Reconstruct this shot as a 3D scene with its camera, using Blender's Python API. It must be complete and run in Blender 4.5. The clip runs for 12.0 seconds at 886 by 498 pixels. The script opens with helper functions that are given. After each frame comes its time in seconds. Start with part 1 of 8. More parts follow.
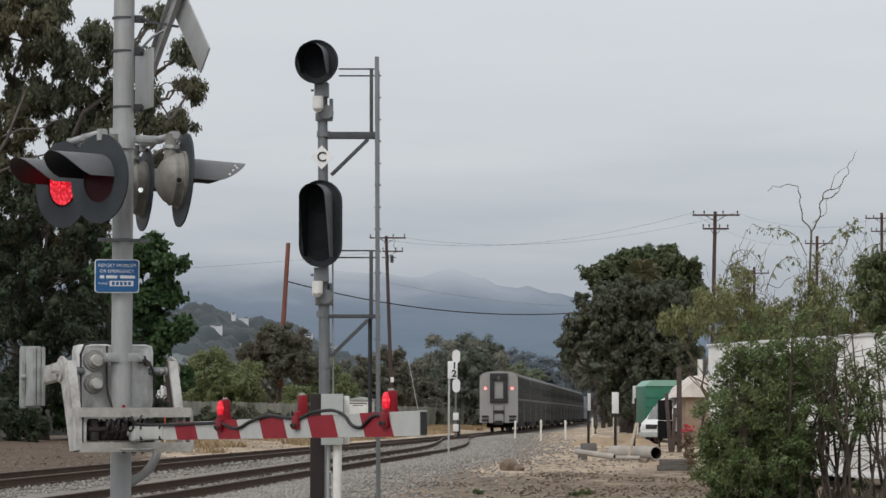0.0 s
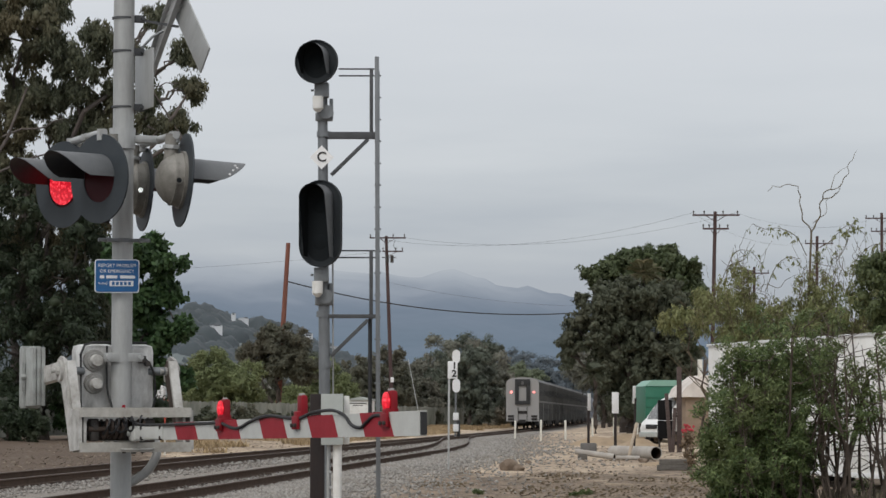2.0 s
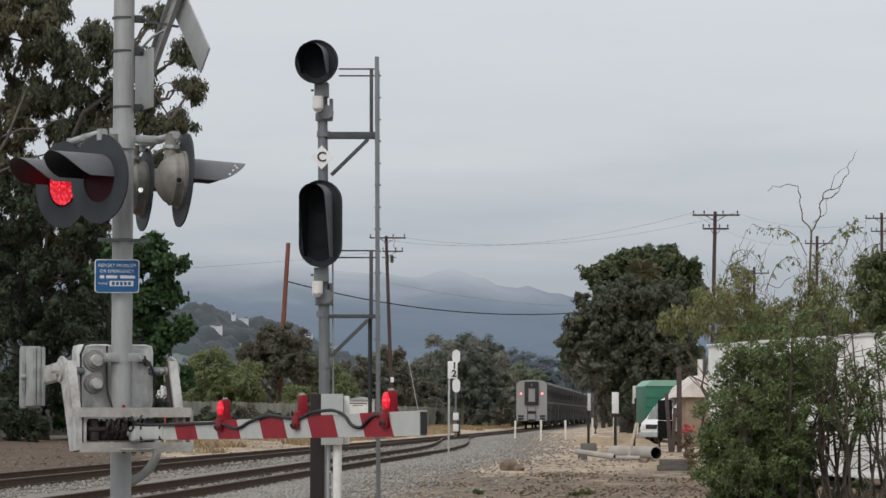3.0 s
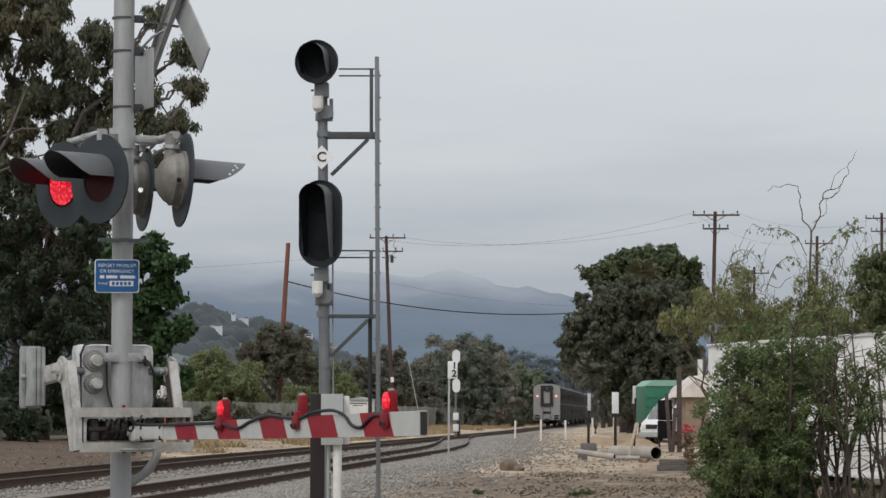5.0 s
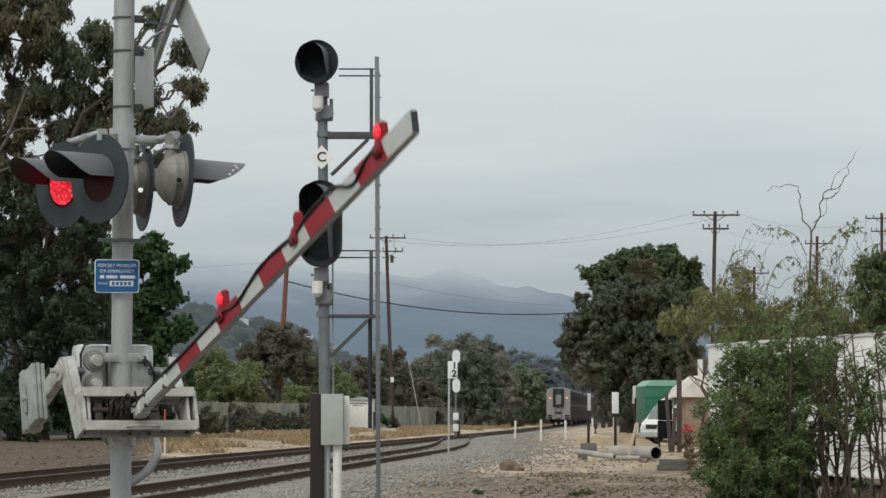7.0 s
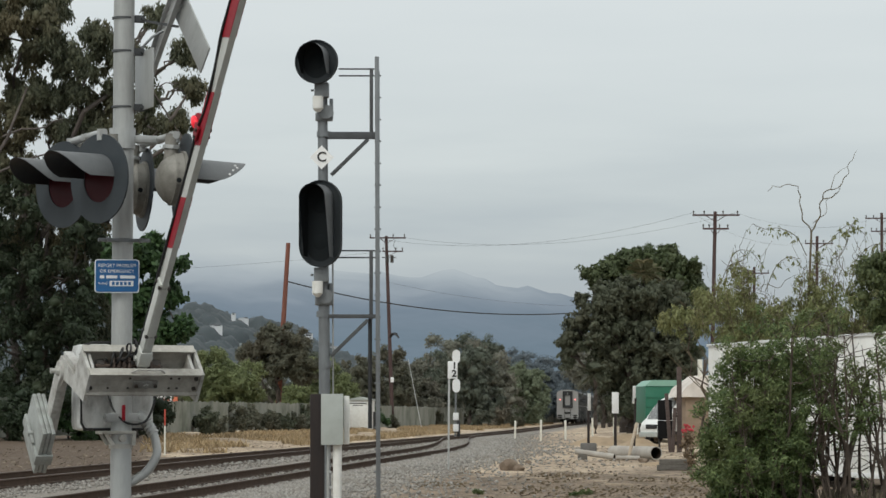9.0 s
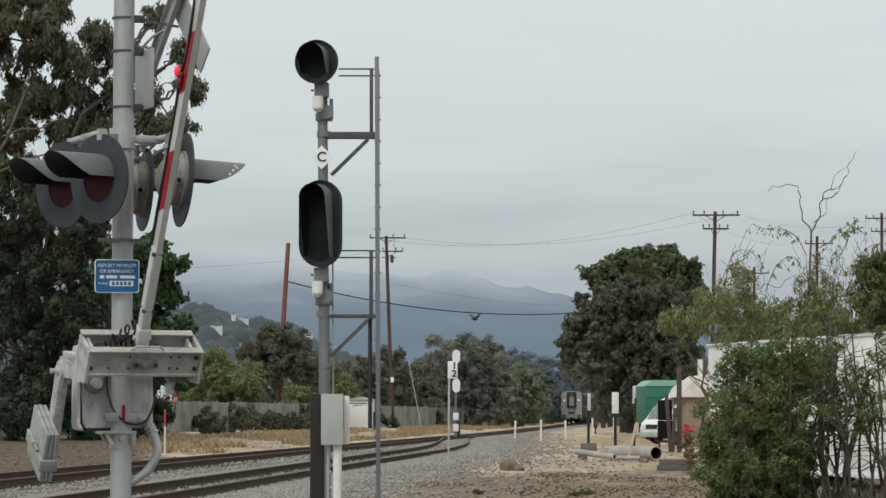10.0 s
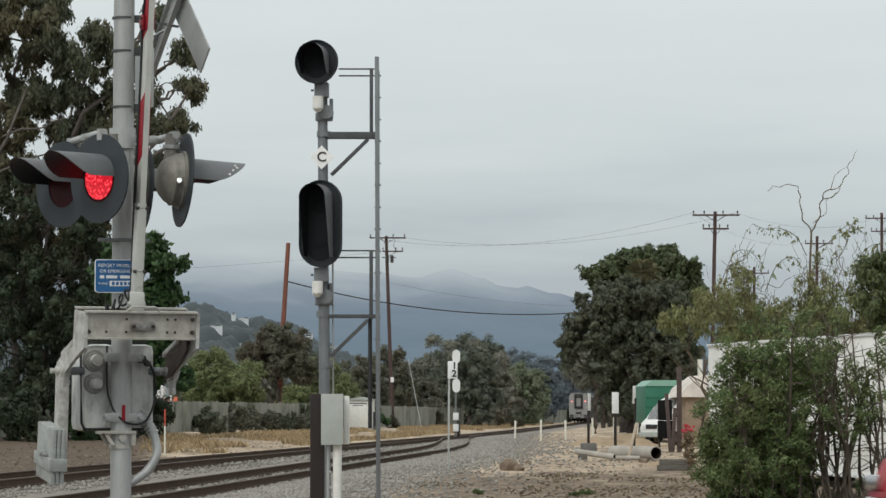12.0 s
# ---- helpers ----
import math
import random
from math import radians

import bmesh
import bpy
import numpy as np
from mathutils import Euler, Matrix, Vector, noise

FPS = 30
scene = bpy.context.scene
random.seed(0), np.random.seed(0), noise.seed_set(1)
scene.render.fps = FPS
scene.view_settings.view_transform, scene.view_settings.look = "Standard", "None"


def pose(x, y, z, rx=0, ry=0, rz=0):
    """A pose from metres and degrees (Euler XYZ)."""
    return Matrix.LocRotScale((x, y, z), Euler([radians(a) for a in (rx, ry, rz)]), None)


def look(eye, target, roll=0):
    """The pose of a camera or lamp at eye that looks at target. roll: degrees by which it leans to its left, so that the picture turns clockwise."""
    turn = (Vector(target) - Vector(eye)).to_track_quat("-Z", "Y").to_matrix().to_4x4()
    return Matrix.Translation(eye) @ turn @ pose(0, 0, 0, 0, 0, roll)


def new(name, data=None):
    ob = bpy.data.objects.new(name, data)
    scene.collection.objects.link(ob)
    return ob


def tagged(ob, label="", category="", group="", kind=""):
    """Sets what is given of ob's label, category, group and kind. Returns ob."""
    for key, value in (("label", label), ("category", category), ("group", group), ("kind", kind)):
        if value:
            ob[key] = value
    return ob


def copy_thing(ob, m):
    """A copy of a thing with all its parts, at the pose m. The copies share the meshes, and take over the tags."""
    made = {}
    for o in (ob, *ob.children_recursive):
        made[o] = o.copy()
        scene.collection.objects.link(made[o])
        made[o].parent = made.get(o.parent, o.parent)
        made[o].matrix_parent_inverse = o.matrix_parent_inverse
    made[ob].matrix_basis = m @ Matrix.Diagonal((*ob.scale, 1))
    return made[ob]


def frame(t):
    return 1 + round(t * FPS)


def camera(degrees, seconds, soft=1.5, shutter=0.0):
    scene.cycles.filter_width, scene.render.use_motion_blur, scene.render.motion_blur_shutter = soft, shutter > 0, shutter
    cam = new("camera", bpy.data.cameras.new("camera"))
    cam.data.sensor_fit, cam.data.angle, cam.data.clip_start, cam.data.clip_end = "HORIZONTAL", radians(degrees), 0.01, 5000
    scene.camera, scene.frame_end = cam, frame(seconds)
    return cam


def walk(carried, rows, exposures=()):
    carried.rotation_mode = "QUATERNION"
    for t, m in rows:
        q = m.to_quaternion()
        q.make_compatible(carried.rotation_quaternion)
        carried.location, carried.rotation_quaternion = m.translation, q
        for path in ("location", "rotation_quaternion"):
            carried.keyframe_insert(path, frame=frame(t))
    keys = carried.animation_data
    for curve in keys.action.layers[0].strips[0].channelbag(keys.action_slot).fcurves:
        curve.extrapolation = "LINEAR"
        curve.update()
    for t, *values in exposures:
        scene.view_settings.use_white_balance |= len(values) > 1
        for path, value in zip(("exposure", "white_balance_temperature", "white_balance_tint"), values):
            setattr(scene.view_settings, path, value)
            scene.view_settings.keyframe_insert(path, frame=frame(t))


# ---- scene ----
cam = camera(16.23, 12.0, soft=1.52, shutter=0.4)
EYE_Z = 1.5
eye_pose = pose(0, 0, EYE_Z, 93.04, 0, 0)
walk(cam, [(0.0, eye_pose), (12.0, eye_pose)], exposures=[(0.0, -0.06, 6500, 10), (5.6, -0.06, 6500, 10), (6.8, 0.0, 6560, 5), (12.0, 0.03, 6560, 4)])


# ---- sky and sun: a high overcast with a soft sun behind it ----
def build_sky():
    world = bpy.data.worlds.new("overcast")
    scene.world = world
    world.use_nodes = True
    nt = world.node_tree
    nt.nodes.clear()
    out = nt.nodes.new("ShaderNodeOutputWorld")
    bg_sky = nt.nodes.new("ShaderNodeBackground")
    bg_cloud = nt.nodes.new("ShaderNodeBackground")
    add = nt.nodes.new("ShaderNodeAddShader")
    sky = nt.nodes.new("ShaderNodeTexSky")
    sky.sky_type = "NISHITA"
    sky.sun_disc = False
    sky.sun_elevation = radians(45)
    sky.sun_rotation = radians(208)
    nt.links.new(sky.outputs[0], bg_sky.inputs[0])
    bg_sky.inputs[1].default_value = 0.015
    tc = nt.nodes.new("ShaderNodeTexCoord")
    sep = nt.nodes.new("ShaderNodeSeparateXYZ")
    nt.links.new(tc.outputs["Generated"], sep.inputs[0])
    ramp = nt.nodes.new("ShaderNodeValToRGB")
    stops = [(0.0, (0.27, 0.29, 0.33)), (0.044, (0.30, 0.325, 0.375)), (0.062, (0.38, 0.40, 0.435)),
             (0.09, (0.465, 0.48, 0.505)), (0.13, (0.52, 0.53, 0.55)), (0.3, (0.58, 0.585, 0.595)), (1.0, (0.70, 0.705, 0.72))]
    while len(ramp.color_ramp.elements) < len(stops):
        ramp.color_ramp.elements.new(0.5)
    for el, (p, c) in zip(ramp.color_ramp.elements, stops):
        el.position = p
        el.color = (*c, 1)
    # long soft streaks of cloud
    mp = nt.nodes.new("ShaderNodeMapping")
    mp.inputs["Scale"].default_value = (5, 5, 34)
    nt.links.new(tc.outputs["Generated"], mp.inputs[0])
    nz = nt.nodes.new("ShaderNodeTexNoise")
    nz.inputs["Scale"].default_value = 1.6
    nz.inputs["Detail"].default_value = 5
    nz.inputs["Roughness"].default_value = 0.5
    nt.links.new(mp.outputs[0], nz.inputs[0])
    wob = nt.nodes.new("ShaderNodeMath")
    wob.operation = "MULTIPLY_ADD"
    wob.inputs[1].default_value = 0.06
    wob.inputs[2].default_value = -0.030
    nt.links.new(nz.outputs[0], wob.inputs[0])
    lift = nt.nodes.new("ShaderNodeMath")
    lift.operation = "ADD"
    nt.links.new(sep.outputs[2], lift.inputs[0])
    nt.links.new(wob.outputs[0], lift.inputs[1])
    nt.links.new(lift.outputs[0], ramp.inputs[0])
    nt.links.new(ramp.outputs[0], bg_cloud.inputs[0])
    bg_cloud.inputs[1].default_value = 1.19
    nt.links.new(bg_sky.outputs[0], add.inputs[0])
    nt.links.new(bg_cloud.outputs[0], add.inputs[1])
    nt.links.new(add.outputs[0], out.inputs[0])
    sun = bpy.data.lights.new("sun", "SUN")
    sun.energy = 1.3
    sun.angle = radians(25)
    sun.color = (1.0, 0.97, 0.93)
    lamp = new("sun", sun)
    lamp.matrix_world = look((-14, -26, 29.5), (0, 0, 0))


build_sky()


# ---- materials ----
def nodes_of(name):
    m = bpy.data.materials.new(name)
    m.use_nodes = True
    nt = m.node_tree
    return m, nt, nt.nodes["Principled BSDF"]


def surface(name, base, rough=0.6, metal=0.0, grain=40.0, vary=0.18, stain=None, stain_at=3.0, stain_amount=0.4, bump=0.15,
            stretch=(1, 1, 1), pieces=0.0, spec=0.5, islands=0.0):
    """A weathered surface: grain and broad variation round a base colour, stains, roughness and relief, in metres of object space."""
    m, nt, bsdf = nodes_of(name)
    L = nt.links.new
    tc = nt.nodes.new("ShaderNodeTexCoord")
    mp = nt.nodes.new("ShaderNodeMapping")
    mp.inputs["Scale"].default_value = stretch
    L(tc.outputs["Object"], mp.inputs[0])
    fine = nt.nodes.new("ShaderNodeTexNoise")
    fine.inputs["Scale"].default_value = grain
    fine.inputs["Detail"].default_value = 4
    L(mp.outputs[0], fine.inputs[0])
    broad = nt.nodes.new("ShaderNodeTexNoise")
    broad.inputs["Scale"].default_value = stain_at
    broad.inputs["Detail"].default_value = 5
    broad.inputs["Roughness"].default_value = 0.65
    L(mp.outputs[0], broad.inputs[0])
    hsv = nt.nodes.new("ShaderNodeHueSaturation")
    hsv.inputs["Color"].default_value = (*base, 1)
    val = nt.nodes.new("ShaderNodeMath")
    val.operation = "MULTIPLY_ADD"
    val.inputs[1].default_value = vary * 2
    val.inputs[2].default_value = 1 - vary
    L(fine.outputs[0], val.inputs[0])
    last = val
    for node, amount, socket in (("ShaderNodeObjectInfo", pieces, "Random"), ("ShaderNodeNewGeometry", islands, "Random Per Island")):
        if amount:
            info = nt.nodes.new(node)
            sc = nt.nodes.new("ShaderNodeMath")
            sc.operation = "MULTIPLY_ADD"
            sc.inputs[1].default_value = amount * 2
            sc.inputs[2].default_value = 1 - amount
            L(info.outputs[socket], sc.inputs[0])
            mul = nt.nodes.new("ShaderNodeMath")
            mul.operation = "MULTIPLY"
            L(last.outputs[0], mul.inputs[0])
            L(sc.outputs[0], mul.inputs[1])
            last = mul
    L(last.outputs[0], hsv.inputs["Value"])
    colour = hsv.outputs[0]
    if stain:
        rmp = nt.nodes.new("ShaderNodeValToRGB")
        rmp.color_ramp.elements[0].position = 0.42
        rmp.color_ramp.elements[1].position = 0.68
        L(broad.outputs[0], rmp.inputs[0])
        amt = nt.nodes.new("ShaderNodeMath")
        amt.operation = "MULTIPLY"
        amt.inputs[1].default_value = stain_amount
        L(rmp.outputs[0], amt.inputs[0])
        mix = nt.nodes.new("ShaderNodeMixRGB")
        mix.inputs[2].default_value = (*stain, 1)
        L(amt.outputs[0], mix.inputs[0])
        L(colour, mix.inputs[1])
        colour = mix.outputs[0]
    L(colour, bsdf.inputs["Base Color"])
    rg = nt.nodes.new("ShaderNodeMath")
    rg.operation = "MULTIPLY_ADD"
    rg.inputs[1].default_value = 0.24
    rg.inputs[2].default_value = rough - 0.12
    L(broad.outputs[0], rg.inputs[0])
    L(rg.outputs[0], bsdf.inputs["Roughness"])
    bsdf.inputs["Metallic"].default_value = metal
    bsdf.inputs["Specular IOR Level"].default_value = spec
    if bump:
        bp = nt.nodes.new("ShaderNodeBump")
        bp.inputs["Strength"].default_value = bump
        bp.inputs["Distance"].default_value = 0.01
        L(fine.outputs[0], bp.inputs["Height"])
        L(bp.outputs[0], bsdf.inputs["Normal"])
    return m


def leafage(name, dark, light, tint=(0.2, 0.13, 0.05), tint_amount=0.15, clump=0.6):
    """Leaves: each one its own shade between two greens, clumps of old growth between, with some light let through."""
    m, nt, bsdf = nodes_of(name)
    L = nt.links.new
    geo = nt.nodes.new("ShaderNodeNewGeometry")
    mix = nt.nodes.new("ShaderNodeMixRGB")
    mix.inputs[1].default_value = (*dark, 1)
    mix.inputs[2].default_value = (*light, 1)
    L(geo.outputs["Random Per Island"], mix.inputs[0])
    tc = nt.nodes.new("ShaderNodeTexCoord")
    nz = nt.nodes.new("ShaderNodeTexNoise")
    nz.inputs["Scale"].default_value = clump
    nz.inputs["Detail"].default_value = 4
    L(tc.outputs["Object"], nz.inputs[0])
    rmp = nt.nodes.new("ShaderNodeValToRGB")
    rmp.color_ramp.elements[0].position = 0.45
    rmp.color_ramp.elements[1].position = 0.7
    L(nz.outputs[0], rmp.inputs[0])
    amt = nt.nodes.new("ShaderNodeMath")
    amt.operation = "MULTIPLY"
    amt.inputs[1].default_value = tint_amount
    L(rmp.outputs[0], amt.inputs[0])
    mx2 = nt.nodes.new("ShaderNodeMixRGB")
    mx2.inputs[2].default_value = (*tint, 1)
    L(amt.outputs[0], mx2.inputs[0])
    L(mix.outputs[0], mx2.inputs[1])
    L(mx2.outputs[0], bsdf.inputs["Base Color"])
    bsdf.inputs["Roughness"].default_value = 0.55
    bsdf.inputs["Specular IOR Level"].default_value = 0.3
    tr = nt.nodes.new("ShaderNodeBsdfTranslucent")
    L(mx2.outputs[0], tr.inputs[0])
    ms = nt.nodes.new("ShaderNodeMixShader")
    ms.inputs[0].default_value = 0.25
    out = nt.nodes["Material Output"]
    L(bsdf.outputs[0], ms.inputs[1])
    L(tr.outputs[0], ms.inputs[2])
    L(ms.outputs[0], out.inputs[0])
    return m


def glow(name, colour, strength, base=(0.3, 0.01, 0.02)):
    """A lit lens: a grid of small bright points over a glowing ground."""
    m, nt, bsdf = nodes_of(name)
    bsdf.inputs["Base Color"].default_value = (*base, 1)
    tc = nt.nodes.new("ShaderNodeTexCoord")
    vo = nt.nodes.new("ShaderNodeTexVoronoi")
    vo.inputs["Scale"].default_value = 48
    nt.links.new(tc.outputs["Object"], vo.inputs[0])
    mr = nt.nodes.new("ShaderNodeMapRange")
    mr.inputs[1].default_value, mr.inputs[2].default_value = 0.0, 0.6
    mr.inputs[3].default_value, mr.inputs[4].default_value = strength * 1.25, strength * 0.42
    nt.links.new(vo.outputs["Distance"], mr.inputs[0])
    hot = nt.nodes.new("ShaderNodeValToRGB")
    e = hot.color_ramp.elements
    e[0].position, e[1].position = 0.0, 0.42
    e[0].color, e[1].color = (*[min(1.0, c + 0.13) for c in colour], 1), (*colour, 1)
    nt.links.new(vo.outputs["Distance"], hot.inputs[0])
    nt.links.new(hot.outputs[0], bsdf.inputs["Emission Color"])
    nt.links.new(mr.outputs[0], bsdf.inputs["Emission Strength"])
    return m


def clear_glass(name):
    m, nt, bsdf = nodes_of(name)
    bsdf.inputs["Base Color"].default_value = (0.02, 0.025, 0.03, 1)
    bsdf.inputs["Roughness"].default_value = 0.06
    bsdf.inputs["IOR"].default_value = 1.5
    return m


GALV = surface("galvanised", (0.43, 0.44, 0.435), 0.5, 0.35, 60, 0.12, (0.22, 0.22, 0.21), 5, 0.45, 0.05, (1, 1, 0.25))
GALV_DARK = surface("weathered_galvanised", (0.20, 0.215, 0.225), 0.5, 0.4, 50, 0.15, (0.11, 0.115, 0.12), 6, 0.5, 0.06, (1, 1, 0.3))
IRON_GREY = surface("dull_angle_iron", (0.085, 0.09, 0.095), 0.6, 0.3, 50, 0.15, (0.05, 0.052, 0.055), 6, 0.5, 0.06)
ALU_PAINT = surface("aluminium_paint", (0.52, 0.515, 0.49), 0.55, 0.0, 70, 0.1, (0.17, 0.15, 0.125), 8, 0.75, 0.08)
GREY_PAINT = surface("grey_paint", (0.40, 0.43, 0.41), 0.5, 0.0, 80, 0.06, (0.27, 0.28, 0.26), 4, 0.35, 0.03)
DARK_STEEL = surface("dark_steel", (0.06, 0.058, 0.055), 0.55, 0.5, 60, 0.2, (0.10, 0.06, 0.04), 9, 0.4, 0.1)
BLACK_PAINT = surface("black_paint", (0.018, 0.019, 0.021), 0.5, 0.0, 60, 0.15, (0.05, 0.05, 0.05), 8, 0.35, 0.05)
SIGNAL_BLACK = surface("signal_black", (0.024, 0.029, 0.033), 0.6, 0.0, 60, 0.12, (0.034, 0.039, 0.042), 6, 0.35, 0.05, spec=0.2)
DEEP_BLACK = surface("matt_black_lining", (0.017, 0.020, 0.022), 0.9, 0.0, 60, 0.12, None, 6, 0, 0.02, spec=0.03)
SLATE_PAINT = surface("faded_black_paint", (0.028, 0.036, 0.043), 0.6, 0.0, 60, 0.15, (0.06, 0.068, 0.073), 6, 0.35, 0.05)
HOOD_GREY = surface("faded_hood_paint", (0.135, 0.143, 0.148), 0.5, 0.0, 50, 0.12, (0.09, 0.095, 0.10), 6, 0.5, 0.05)
WHITE_PAINT = surface("white_paint", (0.76, 0.76, 0.73), 0.5, 0.0, 60, 0.06, (0.52, 0.50, 0.45), 5, 0.35, 0.04)
ARM_WHITE = surface("arm_white_sheeting", (0.55, 0.56, 0.53), 0.42, 0.0, 60, 0.07, (0.40, 0.39, 0.36), 6, 0.4, 0.03)
ARM_RED = surface("arm_red_sheeting", (0.31, 0.014, 0.026), 0.5, 0.0, 60, 0.1, (0.20, 0.014, 0.022), 6, 0.45, 0.03, spec=0.2)
RED_PLASTIC = surface("red_lamp_plastic", (0.24, 0.012, 0.02), 0.5, 0.0, 60, 0.12, (0.12, 0.01, 0.015), 12, 0.45, 0.03, spec=0.2)
LENS_OFF = surface("unlit_red_lens", (0.045, 0.005, 0.008), 0.5, 0.0, 90, 0.2, None, 5, 0, 0.05, spec=0.15)
LIT = glow("lit_red_lens", (1.0, 0.012, 0.035), 1.25)
LIT_FAR = glow("lit_tail_lens", (1.0, 0.30, 0.26), 3.0)
LIT_SPILL = glow("lit_side_peep", (0.95, 1.0, 0.97), 1.3, (0.5, 0.5, 0.5))
BLUE_SIGN = surface("blue_sign_sheeting", (0.010, 0.105, 0.29), 0.45, 0.0, 60, 0.08, (0.012, 0.10, 0.26), 8, 0.3, 0.02)
SIGN_WHITE = surface("sign_white", (0.78, 0.79, 0.79), 0.45, 0.0, 60, 0.05, (0.5, 0.5, 0.48), 8, 0.2, 0.02)
INK = surface("black_ink", (0.012, 0.012, 0.012), 0.5, 0, 60, 0.1, None, 4, 0, 0)
RUBBER = surface("black_cable", (0.015, 0.015, 0.016), 0.6, 0, 60, 0.2, None, 4, 0, 0.05)
RAIL_STEEL = surface("rusty_rail", (0.072, 0.043, 0.027), 0.8, 0.0, 30, 0.2, (0.038, 0.026, 0.02), 4, 0.5, 0.15, spec=0.2)
RAIL_HEAD = surface("worn_rail_head", (0.090, 0.066, 0.050), 0.55, 0.1, 30, 0.15, (0.085, 0.058, 0.042), 2, 0.5, 0.05, spec=0.3)
TIE_WOOD = surface("creosoted_tie", (0.07, 0.055, 0.045), 0.85, 0, 30, 0.3, (0.13, 0.11, 0.09), 4, 0.5, 0.4, (1, 6, 1), 0.25)
POST_WOOD = surface("creosoted_post", (0.02, 0.015, 0.0145), 0.85, 0, 25, 0.35, (0.04, 0.028, 0.025), 5, 0.5, 0.4, (5, 5, 0.5))
POLE_WOOD = surface("pole_wood", (0.075, 0.045, 0.042), 0.85, 0, 12, 0.3, (0.05, 0.03, 0.03), 2, 0.5, 0.3, (4, 4, 0.3))
POLE_ORANGE = surface("weathered_orange_pole", (0.20, 0.075, 0.05), 0.85, 0, 12, 0.3, (0.11, 0.05, 0.04), 1, 0.6, 0.3, (4, 4, 0.3))
BARK = surface("grey_bark", (0.085, 0.072, 0.064), 0.9, 0, 8, 0.3, (0.18, 0.155, 0.14), 1.5, 0.6, 0.5, (3, 3, 0.6))
BARK_DARK = surface("dark_bark", (0.055, 0.045, 0.038), 0.9, 0, 10, 0.3, (0.09, 0.07, 0.055), 2, 0.5, 0.5, (3, 3, 0.6))
WILLOW_TWIG = surface("olive_willow_twig", (0.13, 0.105, 0.062), 0.8, 0, 20, 0.3, (0.075, 0.058, 0.042), 1.2, 0.6, 0.2)
TWIG = surface("brown_twig", (0.10, 0.075, 0.06), 0.85, 0, 20, 0.3, (0.16, 0.12, 0.10), 4, 0.5, 0.2)


# ---- mesh helpers ----
def make_mesh(name, bm, material, smooth=True):
    me = bpy.data.meshes.new(name)
    bm.to_mesh(me)
    bm.free()
    for m in (material if isinstance(material, (list, tuple)) else [material]):
        me.materials.append(m)
    if smooth:
        for p in me.polygons:
            p.use_smooth = True
        me.set_sharp_from_angle(angle=radians(35))
    return me


def part(name, bm, material, parent, label="", at=None):
    """Links a bmesh as one mesh object under a thing or a part."""
    ob = new(name, make_mesh(name, bm, material))
    ob.parent = parent
    if at is not None:
        ob.matrix_basis = at
    return tagged(ob, label)


def thing(name, bm, material, label, category, at=None, group="", kind=""):
    ob = new(name, make_mesh(name, bm, material))
    if at is not None:
        ob.matrix_basis = at
    return tagged(ob, label, category, group, kind)


def root(name, at, label, category, group="", kind=""):
    ob = new(name)
    ob.empty_display_size = 0.2
    ob.matrix_basis = at
    return tagged(ob, label, category, group, kind)


def box(bm, size, at=(0, 0, 0), bevel=0.0, rot=None, mat=0):
    m = Matrix.Translation(at) @ (rot.to_4x4() if rot is not None else Matrix()) @ Matrix.Diagonal((*size, 1))
    r = bmesh.ops.create_cube(bm, size=1.0, matrix=m)
    fs = {f for v in r["verts"] for f in v.link_faces}
    if bevel:
        es = list({e for v in r["verts"] for e in v.link_edges})
        rb = bmesh.ops.bevel(bm, geom=es, offset=bevel, segments=2, profile=0.6, affect="EDGES")
        fs = set(rb["faces"]) | {f for f in fs if f.is_valid}
    for f in fs:
        f.material_index = mat
    return bm


def between(a, b):
    a, b = Vector(a), Vector(b)
    d = b - a
    return Matrix.Translation((a + b) / 2) @ d.to_track_quat("Z", "Y").to_matrix().to_4x4(), d.length


def rod(bm, a, b, r, r2=None, seg=14, mat=0, caps=True):
    m, ln = between(a, b)
    res = bmesh.ops.create_cone(bm, cap_ends=caps, segments=seg, radius1=r, radius2=r if r2 is None else r2, depth=ln, matrix=m)
    for f in {f for v in res["verts"] for f in v.link_faces}:
        f.material_index = mat
    return bm


def bar(bm, a, b, w, h, bevel=0.0, mat=0):
    """A rectangular bar from a to b, w wide and h high."""
    m, ln = between(a, b)
    loc, rot, _ = m.decompose()
    return box(bm, (w, h, ln), loc, bevel, rot.to_matrix(), mat)


def tube(bm, pts, r, seg=8, mat=0, taper=1.0):
    """A round tube along a path, thinning to taper times its radius."""
    pts = [Vector(p) for p in pts]
    rings = []
    n = len(pts)
    for i, p in enumerate(pts):
        d = (pts[min(i + 1, n - 1)] - pts[max(i - 1, 0)]).normalized()
        q = d.to_track_quat("Z", "Y").to_matrix()
        rr = r * (1 + (taper - 1) * i / max(1, n - 1))
        rings.append([bm.verts.new(p + q @ Vector((math.cos(k * math.tau / seg) * rr, math.sin(k * math.tau / seg) * rr, 0))) for k in range(seg)])
    for a, b in zip(rings, rings[1:]):
        for k in range(seg):
            f = bm.faces.new((a[k], a[(k + 1) % seg], b[(k + 1) % seg], b[k]))
            f.material_index = mat
    for ring, flip in ((rings[0], True), (rings[-1], False)):
        f = bm.faces.new(list(reversed(ring)) if flip else ring)
        f.material_index = mat
    return bm


